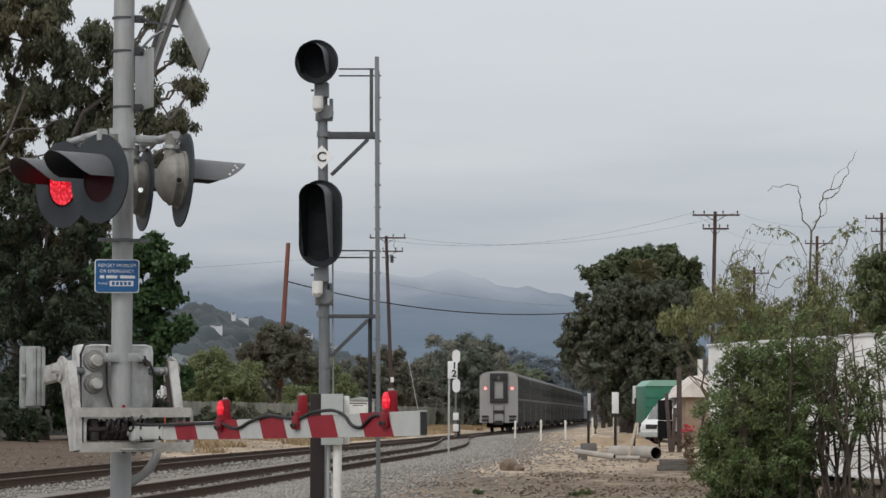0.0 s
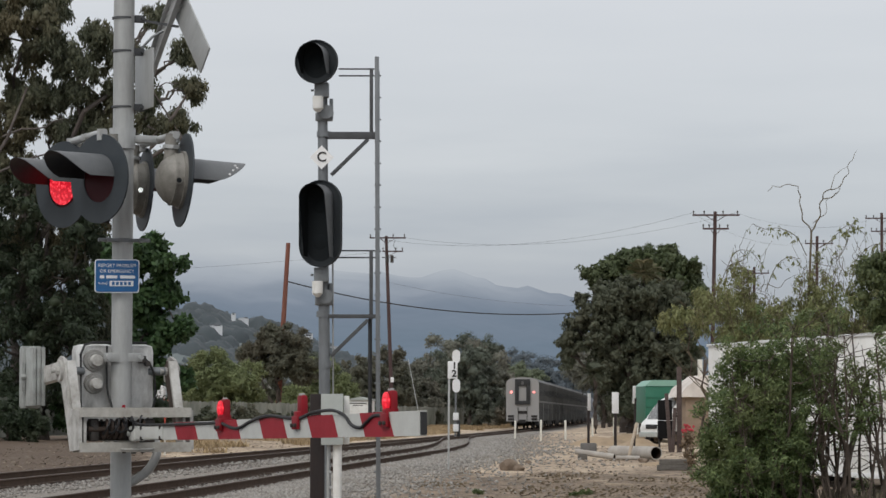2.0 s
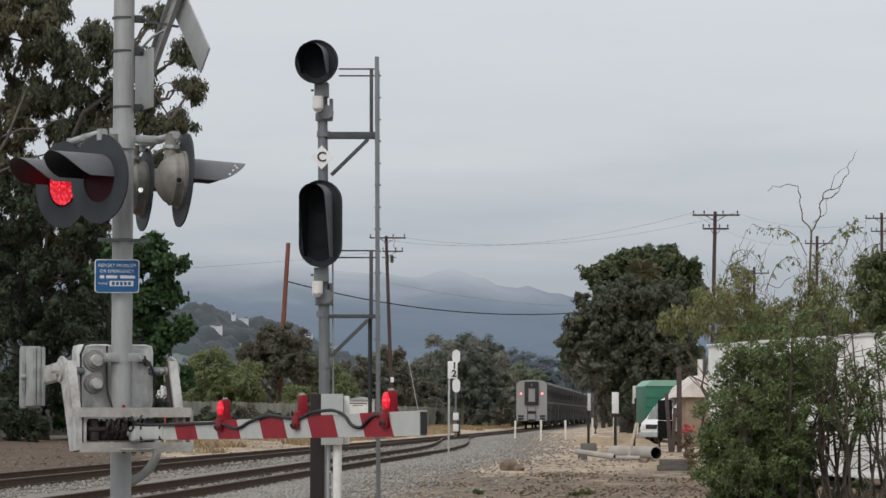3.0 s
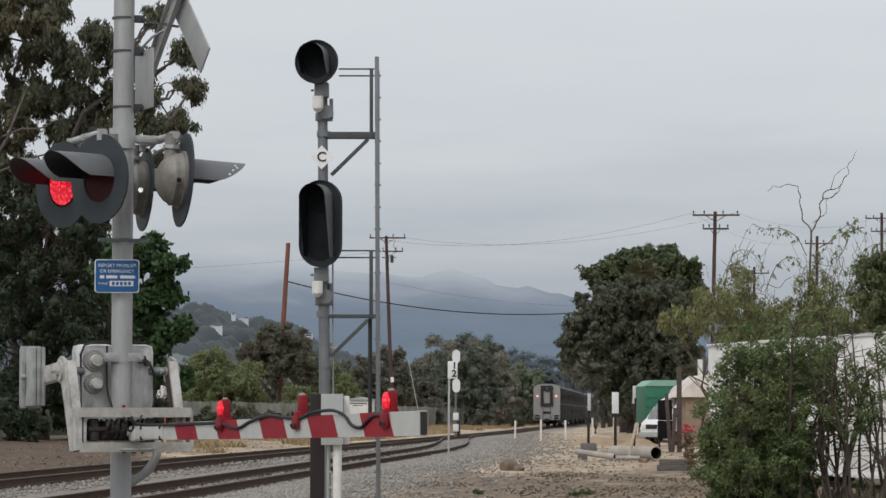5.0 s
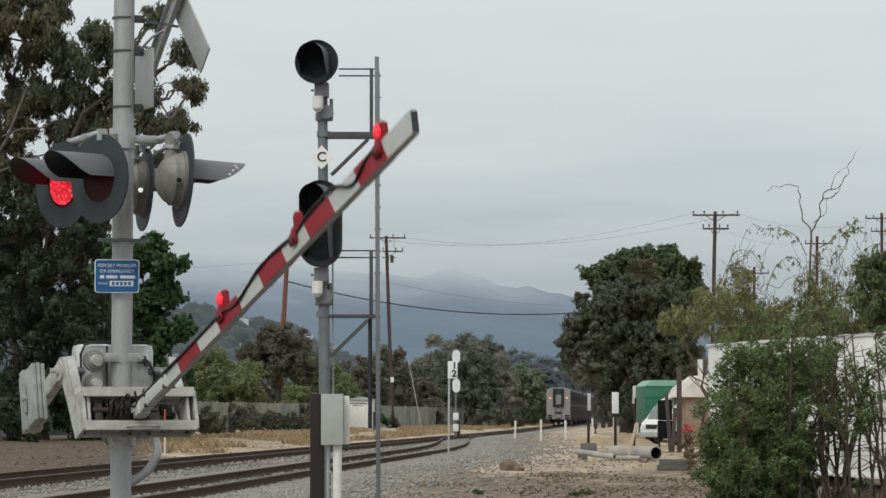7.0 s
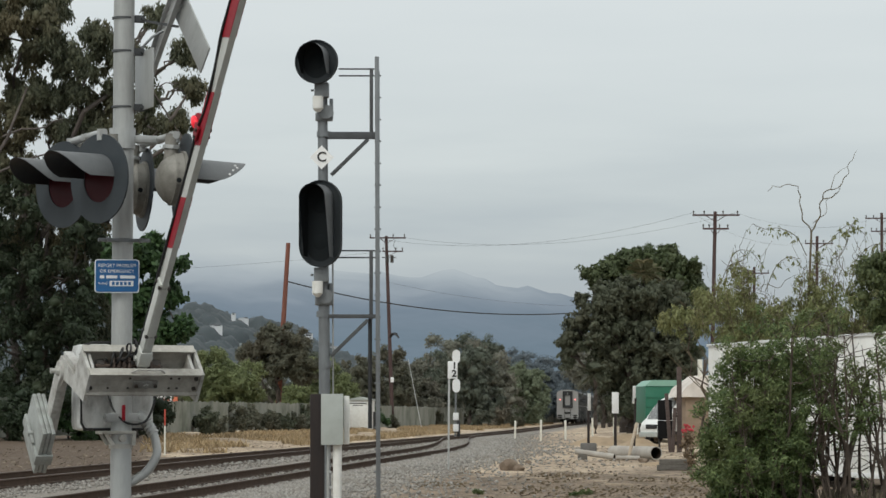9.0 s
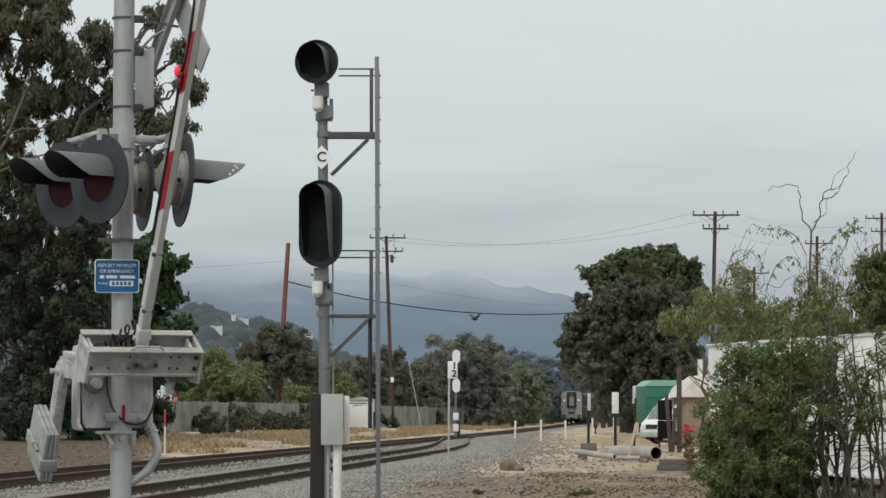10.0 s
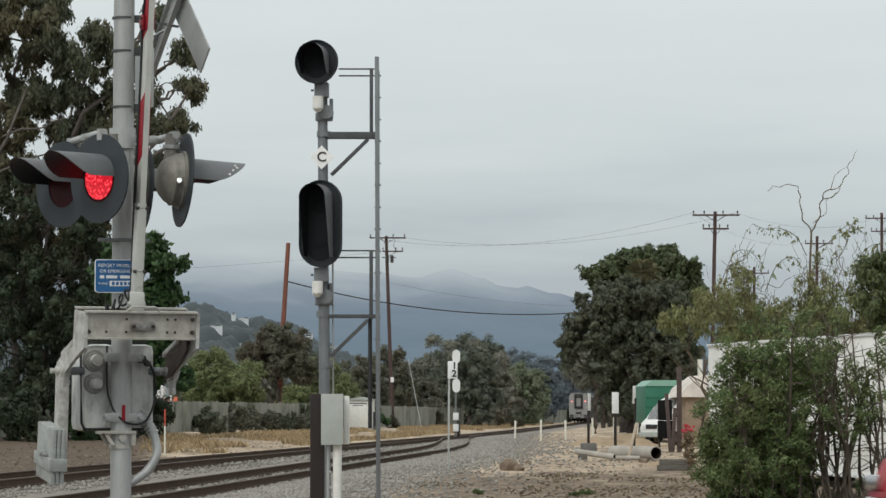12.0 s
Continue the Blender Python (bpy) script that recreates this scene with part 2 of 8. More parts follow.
def smooth_path(pts, n=6):
    """Points along a soft curve through the given ones."""
    p = [Vector(v) for v in pts]
    p = [p[0] * 2 - p[1]] + p + [p[-1] * 2 - p[-2]]
    out = []
    for a, b, c, d in zip(p, p[1:], p[2:], p[3:]):
        for k in range(n):
            t = k / n
            out.append(0.5 * ((2 * b) + (c - a) * t + (2 * a - 5 * b + 4 * c - d) * t * t + (3 * b - a - 3 * c + d) * t ** 3))
    return out + [p[-2]]


def extrude_profile(bm, outline, depth, at=None, mat=0):
    """A flat outline (x, z) made solid along y, from 0 to depth."""
    m = at or Matrix()
    front = [bm.verts.new(m @ Vector((x, 0, z))) for x, z in outline]
    back = [bm.verts.new(m @ Vector((x, depth, z))) for x, z in outline]
    n = len(outline)
    fs = [bm.faces.new(front), bm.faces.new(list(reversed(back)))]
    for i in range(n):
        fs.append(bm.faces.new((front[(i + 1) % n], front[i], back[i], back[(i + 1) % n])))
    for f in fs:
        f.material_index = mat
    bmesh.ops.recalc_face_normals(bm, faces=fs)
    return bm


def raw_mesh(name, verts, faces, material, smooth=False):
    me = bpy.data.meshes.new(name)
    me.vertices.add(len(verts))
    me.vertices.foreach_set("co", np.asarray(verts, dtype=np.float32).ravel())
    faces = np.asarray(faces, dtype=np.int32)
    k = faces.shape[1]
    me.loops.add(faces.size)
    me.loops.foreach_set("vertex_index", faces.ravel())
    me.polygons.add(len(faces))
    me.polygons.foreach_set("loop_start", np.arange(0, faces.size, k, dtype=np.int32))
    me.polygons.foreach_set("loop_total", np.full(len(faces), k, dtype=np.int32))
    me.update(calc_edges=True)
    for m in (material if isinstance(material, (list, tuple)) else [material]):
        me.materials.append(m)
    if smooth:
        me.polygons.foreach_set("use_smooth", np.ones(len(faces), dtype=bool))
    return me


def words(text, size, material, parent, at, name="lettering", bold=0.0):
    cu = bpy.data.curves.new(name, "FONT")
    cu.body, cu.size, cu.align_x, cu.align_y, cu.extrude, cu.offset = text, size, "CENTER", "CENTER", 0.001, bold
    tmp = bpy.data.objects.new(name, cu)
    scene.collection.objects.link(tmp)
    me = bpy.data.meshes.new_from_object(tmp.evaluated_get(bpy.context.evaluated_depsgraph_get()))
    bpy.data.objects.remove(tmp)
    me.materials.clear()
    me.materials.append(material)
    ob = new(name, me)
    ob.parent = parent
    ob.matrix_basis = at
    return ob


# ---- foliage ----
def leaf_cloud(rng, centres, radii, count, size, droop=0.0, squash=0.8, shell=0.55, aspect=2.2, loose=0.55, lift=0.35):
    """Corner points of many small kite-shaped leaves gathered in uneven clumps."""
    centres, radii = np.asarray(centres, float), np.asarray(radii, float)
    w = radii ** 2
    pick = rng.choice(len(centres), count, p=w / w.sum())
    d = rng.normal(size=(count, 3))
    d /= np.linalg.norm(d, axis=1)[:, None]
    rad = radii[pick] * (shell + (1 - shell) * rng.random(count)) * (0.75 + 0.5 * rng.random(count))
    p = centres[pick] + d * rad[:, None] * np.array([1, 1, squash])
    along = rng.normal(size=(count, 3)) + d * 0.3
    if loose < 0.5:
        along -= d * (along * d).sum(1)[:, None] * 0.8
    along[:, 2] -= droop * 2.2
    along /= np.linalg.norm(along, axis=1)[:, None]
    face = d + rng.normal(size=(count, 3)) * loose + np.array([0, 0, lift])
    side = np.cross(along, face)
    side /= np.linalg.norm(side, axis=1)[:, None] + 1e-9
    ln = (size * (0.6 + 0.8 * rng.random(count)))[:, None]
    wd = ln / aspect
    v = np.stack([p, p + along * ln * 0.45 + side * wd * 0.5, p + along * ln, p + along * ln * 0.45 - side * wd * 0.5], axis=1)
    return v.reshape(-1, 3)


def leaves(name, verts, material, parent, label=""):
    n = len(verts) // 4
    ob = new(name, raw_mesh(name, verts, np.arange(n * 4).reshape(n, 4), material))
    ob.parent = parent
    return tagged(ob, label)


def limb(bm, rng, a, b, r, bend=0.12, steps=6, taper=0.45, seg=7):
    a, b = Vector(a), Vector(b)
    ln = (b - a).length
    pts = []
    for i in range(steps + 1):
        t = i / steps
        off = Vector(rng.normal(size=3)) * ln * bend * math.sin(math.pi * t) * 0.5
        pts.append(a.lerp(b, t) + off)
    tube(bm, pts, r, seg, 0, taper)
    return pts


def clumps(rng, centre, half, n, r0, r1):
    """Clump centres scattered through an uneven ellipsoid, thicker towards its skin."""
    c = np.asarray(centre, float)
    d = rng.normal(size=(n, 3))
    d /= np.linalg.norm(d, axis=1)[:, None]
    r = 0.25 + 0.75 * rng.random(n) ** 0.5
    return c + d * r[:, None] * np.asarray(half, float), r0 + (r1 - r0) * rng.random(n)


def sprays(rng, cs, rs, n, spread=0.75, small=0.5):
    """Breaks each clump into smaller ones round it, so that no clump stays a ball."""
    k = np.repeat(np.arange(len(cs)), n)
    d = rng.normal(size=(len(k), 3))
    d /= np.linalg.norm(d, axis=1)[:, None]
    c = cs[k] + d * (rs[k] * spread * (0.3 + 0.9 * rng.random(len(k))))[:, None]
    return c, rs[k] * small * (0.6 + 0.8 * rng.random(len(k)))


def cores(rng, cs, rs, share, squash, level=2):
    """Lumpy inner masses of the clumps, which the leaves cover."""
    bm = bmesh.new()
    bmesh.ops.create_icosphere(bm, subdivisions=level, radius=1)
    unit = np.array([v.co[:] for v in bm.verts])
    tris = np.array([[v.index for v in f.verts] for f in bm.faces])
    bm.free()
    wob = 1 + 0.15 * rng.normal(size=(len(cs), len(unit), 1))
    v = cs[:, None, :] + unit[None] * wob * (rs * share)[:, None, None] * np.array([1, 1, squash])
    f = tris[None] + (np.arange(len(cs)) * len(unit))[:, None, None]
    return v.reshape(-1, 3), f.reshape(-1, 3)


def tree(name, base, trunk_h, trunk_r, crowns, leaf_mat, label, seed, count, size, bark=None, droop=0.0, squash=0.8, limbs=8, per=14, clump_r=(0.5, 1.1), shell=0.5,
         category="tree", group="", aspect=2.2, lean=(0, 0), fine=7, core=0.0, stems=(), loose=0.25, small=0.5):
    """A tapered trunk, limbs to each mass of the crown, and a crown of clumped leaves. crowns: (centre, half axes) in the tree's own space."""
    rng = np.random.default_rng(seed)
    ob = root(name, pose(*base), label, category, group)
    bm = bmesh.new()
    top = Vector((lean[0], lean[1], trunk_h))
    pts = limb(bm, rng, (0, 0, -0.3), top, trunk_r, 0.05, 7, 0.55, 9)
    cs, rs = [], []
    vol = np.array([np.prod(h) ** 0.67 for _, h in crowns])
    for (c, h), v in zip(crowns, vol):
        n = max(5, int(per * len(crowns) * v / vol.sum()))
        cc, rr = clumps(rng, c, h, n, *clump_r)
        cs.append(cc)
        rs.append(rr)
        limb(bm, rng, pts[int(rng.integers(3, 7))], c, trunk_r * 0.45, 0.15, 6, 0.35)
        for k in rng.choice(len(cc), min(len(cc), max(2, limbs // len(crowns))), replace=False):
            limb(bm, rng, Vector(c) * 0.8 + top * 0.2, cc[k], trunk_r * 0.2, 0.2, 5, 0.3, 5)
    for a, b, r in stems:
        limb(bm, rng, a, b, r, 0.05, 6, 0.5, 8)
    part("trunk", bm, bark or BARK_DARK, ob, "branching trunk")
    if core:
        cv, cf = cores(rng, np.concatenate(cs), np.concatenate(rs), core, squash)
        ob2 = new("inner_crown", raw_mesh("inner_crown", cv, cf, leaf_mat, True))
        ob2.parent = ob
        tagged(ob2, "dense inner foliage")
    cs, rs = sprays(rng, np.concatenate(cs), np.concatenate(rs), fine, 0.75, small)
    v = leaf_cloud(rng, cs, rs, count, size, droop, squash, shell, aspect, loose)
    leaves("crown", v, leaf_mat, ob, "crown of leaves")
    return ob


# ---- ground, tracks ----
MAIN_SLOPE, MAIN_X0 = 0.0733, -13.87          # the main line: x = slope * y + x0
FAR_SLOPE = 0.068


def main_x(y):
    k = max(0.0, y - 255)                     # it eases to a slope of FAR_SLOPE beyond the yard
    return MAIN_SLOPE * y + MAIN_X0 - (MAIN_SLOPE - FAR_SLOPE) * (k - 15 * (1 - math.exp(-k / 15)))


def main_z(y):
    return 0.22 - 0.17 * min(1.0, max(0.0, (y - 90) / 160))


def siding_x(y):
    t = min(1.0, max(0.0, (y - 118) / 100))
    return main_x(y) + 4.35 * (1 - t * t * (3 - 2 * t))


def siding_z(y):
    t = min(1.0, max(0.0, (y - 60) / 150))
    return 0.14 * (1 - t) + main_z(y) * t


def ground_z(x, y):
    """Height of the ground: a low ballast bed under the tracks, a verge beyond them, rough yard on the near side."""
    dm, ds = abs(x - main_x(y)), abs(x - siding_x(y)) if y < 230 else 99
    bed_m = (main_z(y) - 0.168) * min(1.0, max(0.0, (3.3 - dm) / 1.4))
    bed_s = (siding_z(y) - 0.168) * min(1.0, max(0.0, (3.3 - ds) / 1.4)) if ds < 50 else 0
    z = max(bed_m, bed_s) if max(bed_m, bed_s) > 0 else min(bed_m, bed_s)
    n = noise.noise(Vector((x * 0.35, y * 0.12, 0.0))) * 0.05 + noise.noise(Vector((x * 1.3, y * 0.6, 4.0))) * 0.02
    side = main_x(y) - x
    verge = 0.18 * min(1.0, max(0.0, (side - 4) / 6)) if side > 0 else 0.0
    calm = min(1.0, min(dm, ds) / 3.0)
    return z - 0.03 + n * calm + verge


def ground_material():
    m, nt, bsdf = nodes_of("dry_yard_earth")
    L = nt.links.new
    tc = nt.nodes.new("ShaderNodeTexCoord")

    def noise_tex(scale, detail=5, stretch=(1, 1, 1)):
        mp = nt.nodes.new("ShaderNodeMapping")
        mp.inputs["Scale"].default_value = stretch
        L(tc.outputs["Object"], mp.inputs[0])
        n = nt.nodes.new("ShaderNodeTexNoise")
        n.inputs["Scale"].default_value = scale
        n.inputs["Detail"].default_value = detail
        n.inputs["Roughness"].default_value = 0.65
        L(mp.outputs[0], n.inputs[0])
        return n

    def ramp(src, a, b):
        r = nt.nodes.new("ShaderNodeMapRange")
        r.inputs[1].default_value, r.inputs[2].default_value = a, b
        L(src, r.inputs[0])
        return r.outputs[0]

    def mix(f, a, b):
        x = nt.nodes.new("ShaderNodeMixRGB")
        L(f, x.inputs[0])
        for s, c in ((x.inputs[1], a), (x.inputs[2], b)):
            if isinstance(c, tuple):
                s.default_value = (*c, 1)
            else:
                L(c, s)
        return x.outputs[0]
    big = noise_tex(0.22, 5, (1, 0.35, 1))
    mid = noise_tex(1.4, 6, (1, 0.3, 1))
    fine = noise_tex(14, 4)
    c = mix(ramp(big.outputs[0], 0.40, 0.60), (0.29, 0.222, 0.158), (0.55, 0.435, 0.31))
    c = mix(ramp(mid.outputs[0], 0.50, 0.68), c, (0.20, 0.153, 0.112))
    c = mix(ramp(fine.outputs[0], 0.55, 0.75), c, (0.40, 0.35, 0.28))
    # damp dark soil on the near yard and darker brown earth left of the line, each with a ragged edge
    sep = nt.nodes.new("ShaderNodeSeparateXYZ")
    L(tc.outputs["Object"], sep.inputs[0])

    def calc(op, a, b):
        n = nt.nodes.new("ShaderNodeMath")
        n.operation = op
        for s, v in zip(n.inputs, (a, b)):
            if isinstance(v, (int, float)):
                s.default_value = v
            else:
                L(v, s)
        return n.outputs[0]
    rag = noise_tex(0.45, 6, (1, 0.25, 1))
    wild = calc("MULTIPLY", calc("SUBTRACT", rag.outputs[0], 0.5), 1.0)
    near = ramp(calc("ADD", calc("SUBTRACT", 80.0, sep.outputs[1]), calc("MULTIPLY", wild, 60.0)), -3.0, 3.0)
    right = ramp(calc("SUBTRACT", sep.outputs[0], calc("MULTIPLY", sep.outputs[1], 0.045)), -4.6, -3.0)
    clod = noise_tex(2.6, 6, (1, 0.35, 1))
    c = mix(calc("MULTIPLY", calc("MULTIPLY", near, right), 0.85), c, mix(ramp(clod.outputs[0], 0.42, 0.60), (0.080, 0.058, 0.038), (0.215, 0.158, 0.108)))
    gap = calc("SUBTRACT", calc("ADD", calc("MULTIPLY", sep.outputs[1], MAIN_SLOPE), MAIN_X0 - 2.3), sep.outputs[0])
    dark_verge = calc("MULTIPLY", ramp(calc("ADD", gap, calc("MULTIPLY", wild, 3.0)), 0.0, 1.2), ramp(calc("ADD", calc("SUBTRACT", calc("MULTIPLY", sep.outputs[1], -0.090), sep.outputs[0]), calc("MULTIPLY", wild, 4.0)), -0.8, 0.8))
    c = mix(calc("MULTIPLY", dark_verge, 0.94), c, mix(ramp(fine.outputs[0], 0.4, 0.7), (0.052, 0.033, 0.020), (0.126, 0.081, 0.049)))
    # crushed stone and fines over the track beds, ragged where it thins out into the yard
    over = calc("SUBTRACT", sep.outputs[0], calc("ADD", calc("MULTIPLY", sep.outputs[1], MAIN_SLOPE), MAIN_X0))
    edge = calc("SUBTRACT", 7.9, calc("MULTIPLY", ramp(sep.outputs[1], 120.0, 215.0), 4.2))
    bed = calc("MULTIPLY", ramp(calc("ADD", calc("SUBTRACT", edge, over), calc("MULTIPLY", wild, 4.0)), -0.6, 0.6), ramp(over, -3.2, -2.2))
    c = mix(calc("MULTIPLY", bed, 0.9), c, mix(ramp(fine.outputs[0], 0.38, 0.66), (0.135, 0.118, 0.102), (0.31, 0.293, 0.266)))
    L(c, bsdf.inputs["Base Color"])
    bsdf.inputs["Roughness"].default_value = 0.95
    bp = nt.nodes.new("ShaderNodeBump")
    bp.inputs["Distance"].default_value = 0.03
    L(fine.outputs[0], bp.inputs["Height"])
    L(bp.outputs[0], bsdf.inputs["Normal"])
    return m


EARTH = ground_material()
STONE = surface("grey_ballast_stone", (0.275, 0.263, 0.242), 0.9, 0, 20, 0.2, (0.17, 0.138, 0.105), 1.6, 0.6, 0.3, islands=0.32)
ASPHALT = surface("worn_asphalt", (0.055, 0.055, 0.056), 0.9, 0, 60, 0.3, (0.09, 0.085, 0.08), 1.5, 0.4, 0.3)
STRAW = leafage("dry_grass", (0.25, 0.18, 0.10), (0.50, 0.385, 0.23), (0.15, 0.11, 0.065), 0.7, 0.45)


def build_ground():
    xs = np.concatenate([np.linspace(-2500, -90, 14), np.linspace(-80, -30, 21), np.arange(-28, 34, 0.55), np.linspace(36, 90, 24), np.linspace(110, 2500, 14)])
    ys = np.concatenate([np.linspace(-600, -20, 8), np.arange(-16, 46, 2.0), np.arange(46, 130, 0.9), np.arange(130, 260, 2.0), np.arange(262, 640, 8.0), np.linspace(660, 4200, 24)])
    verts = [(x, y, ground_z(x, y) if -60 < x < 90 and 40 < y < 700 else (-0.02 if y < 41 else 0.0)) for y in ys for x in xs]
    nx = len(xs)
    faces = [(j * nx + i, j * nx + i + 1, (j + 1) * nx + i + 1, (j + 1) * nx + i) for j in range(len(ys) - 1) for i in range(nx - 1)]
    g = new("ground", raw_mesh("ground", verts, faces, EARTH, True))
    tagged(g, "bare dry brown earth yard with scattered gravel", "ground", kind="structure")
    # the road that the gate bars, running across in front of the gate
    bm = bmesh.new()
    m = Matrix.Translation((-1.6, 17.6, 0.0)) @ pose(0, 0, 0, 0, 0, 22.7)
    box(bm, (60, 6.4, 0.03), (0, 0, 0.0))
    r = new("road", make_mesh("road", bm, ASPHALT))
    r.matrix_basis = m
    tagged(r, "worn grey asphalt road leading over the crossing", "road", kind="structure")


build_ground()


def rail_profile():
    return [(-0.068, 0), (0.068, 0), (0.068, 0.012), (0.012, 0.035), (0.012, 0.125), (0.035, 0.135), (0.035, 0.165), (0.026, 0.172),
            (-0.026, 0.172), (-0.035, 0.165), (-0.035, 0.135), (-0.012, 0.125), (-0.012, 0.035), (-0.068, 0.012)]


def rail(name, centre, top, offset, ys, parent):
    """A rail swept along a track's centre line; its running face is a worn strip."""
    bm = bmesh.new()
    prof = rail_profile()
    rings = []
    for y in ys:
        d = (centre(y + 0.5) - centre(y - 0.5))
        nrm = Vector((1, -d, 0)).normalized()
        o = Vector((centre(y), y, top(y) - 0.172)) + nrm * offset
        rings.append([bm.verts.new(o + nrm * px + Vector((0, 0, pz))) for px, pz in prof])
    n = len(prof)
    for a, b in zip(rings, rings[1:]):
        for k in range(n):
            f = bm.faces.new((a[k], a[(k + 1) % n], b[(k + 1) % n], b[k]))
            f.material_index = 1 if 6 <= k <= 8 else 0
    bmesh.ops.recalc_face_normals(bm, faces=bm.faces)
    return part(name, bm, [RAIL_STEEL, RAIL_HEAD], parent)


def build_tracks():
    ys_main = list(np.arange(8, 130, 6.0)) + list(np.arange(130, 900, 10.0))
    ys_side = list(np.arange(8, 112, 6.0)) + list(np.arange(112, 216, 2.0))
    main = root("main_track", pose(0, 0, 0), "rusty steel railway main track on grey ballast", "railway track", kind="structure")
    side = root("siding_track", pose(0, 0, 0), "rusty steel siding track joining the main line", "railway track", kind="structure")
    for off in (-0.7525, 0.7525):
        rail("rail", main_x, main_z, off, ys_main, main)
        rail("rail", siding_x, siding_z, off, ys_side, side)
    bm = bmesh.new()
    box(bm, (2.6, 0.23, 0.17), (0, 0, 0), 0.012)
    me = make_mesh("tie", bm, TIE_WOOD, False)
    for par, cx, tz, y0, y1 in ((main, main_x, main_z, 48, 150), (side, siding_x, siding_z, 48, 150)):
        y = y0
        while y < y1:
            t = new("tie", me)
            t.parent = par
            t.matrix_basis = pose(cx(y), y, tz(y) - 0.172 - 0.095, 0, 0, -math.degrees(math.atan(MAIN_SLOPE)) + random.uniform(-1, 1))
            y += 0.53


build_tracks()


def build_ballast():
    """Loose grey stones over the track beds and the apron beside them."""
    rng = np.random.default_rng(5)
    n = 47000
    y = 47 + 200 * rng.random(n) ** 1.9
    lane = rng.random(n)
    cs = np.array([siding_x(v) for v in y])
    cm = np.array([main_x(v) for v in y])
    off = np.where(lane < 0.55, 0.4 + rng.gamma(2.0, 0.85, n), rng.uniform(-1.6, 1.9, n))
    x = np.where(lane < 0.8, cs + off, cm + rng.uniform(-2.2, 2.2, n))
    z = np.array([ground_z(a, b) for a, b in zip(x, y)])
    s = (0.020 + 0.034 * rng.random(n)) * (1 + 0.3 * (y > 90))
    base = np.array([(1, 0, 0), (0, 1, 0), (-1, 0, 0), (0, -1, 0), (0, 0, 0.8), (0, 0, -0.8)], float)
    jit = 1 + 0.55 * (rng.random((n, 6, 1)) - 0.5)
    a = rng.random(n) * math.tau
    ca, sa = np.cos(a), np.sin(a)
    v = base[None] * jit * s[:, None, None]
    v = np.stack([v[..., 0] * ca[:, None] - v[..., 1] * sa[:, None], v[..., 0] * sa[:, None] + v[..., 1] * ca[:, None], v[..., 2]], -1)
    v += np.stack([x, y, z + s * 0.35], -1)[:, None, :]
    tri = np.array([(0, 1, 4), (1, 2, 4), (2, 3, 4), (3, 0, 4), (1, 0, 5), (2, 1, 5), (3, 2, 5), (0, 3, 5)])
    f = (np.arange(n)[:, None, None] * 6 + tri[None]).reshape(-1, 3)
    ob = new("ballast", raw_mesh("ballast", v.reshape(-1, 3), f, STONE))
    tagged(ob, "loose grey crushed-stone ballast beside the rails", "ballast", kind="stuff")


build_ballast()


# ---- the crossing gate with its flashing lights ----
GATE_TURN = 22.15
GATE_AT = pose(-2.17, 20.96, 0, 0, 0, GATE_TURN)
PIVOT = (-0.025, 0.055, 1.79)


def disc_outline(r, seg=40):
    return [(math.cos(i * math.tau / seg) * r, math.sin(i * math.tau / seg) * r) for i in range(seg)]


def visor(bm, r, length, start=-10, end=190, cut=0.55, seg=22, thick=0.004, drop=0.0):
    """A curved hood along -y over a round lens: long on top, cut back to its lower edges."""
    rows_n = 8
    grid = []
    for j in range(rows_n + 1):
        row = []
        for i in range(seg + 1):
            a = radians(start + (end - start) * i / seg)
            up = max(0.0, math.sin(a))
            reach = length * (cut + (1 - cut) * up ** 0.55)
            row.append(Vector((math.cos(a) * r, -reach * j / rows_n, math.sin(a) * r - drop * j / rows_n)))
        grid.append(row)
    for sign in (1, 1 - thick / r):
        vs = [[bm.verts.new((p.x * sign, p.y, p.z * sign)) for p in row] for row in grid]
        for j in range(rows_n):
            for i in range(seg):
                f = bm.faces.new((vs[j][i], vs[j][i + 1], vs[j + 1][i + 1], vs[j + 1][i]))
                f.material_index = 0 if sign == 1 else 1
    return bm


FLASHER_GREY = surface("weathered_flasher_casting", (0.255, 0.245, 0.22), 0.6, 0.1, 60, 0.18, (0.10, 0.09, 0.075), 7, 0.75, 0.1)


PEEP_IN, PEEP_OUT = -0.15, -0.185


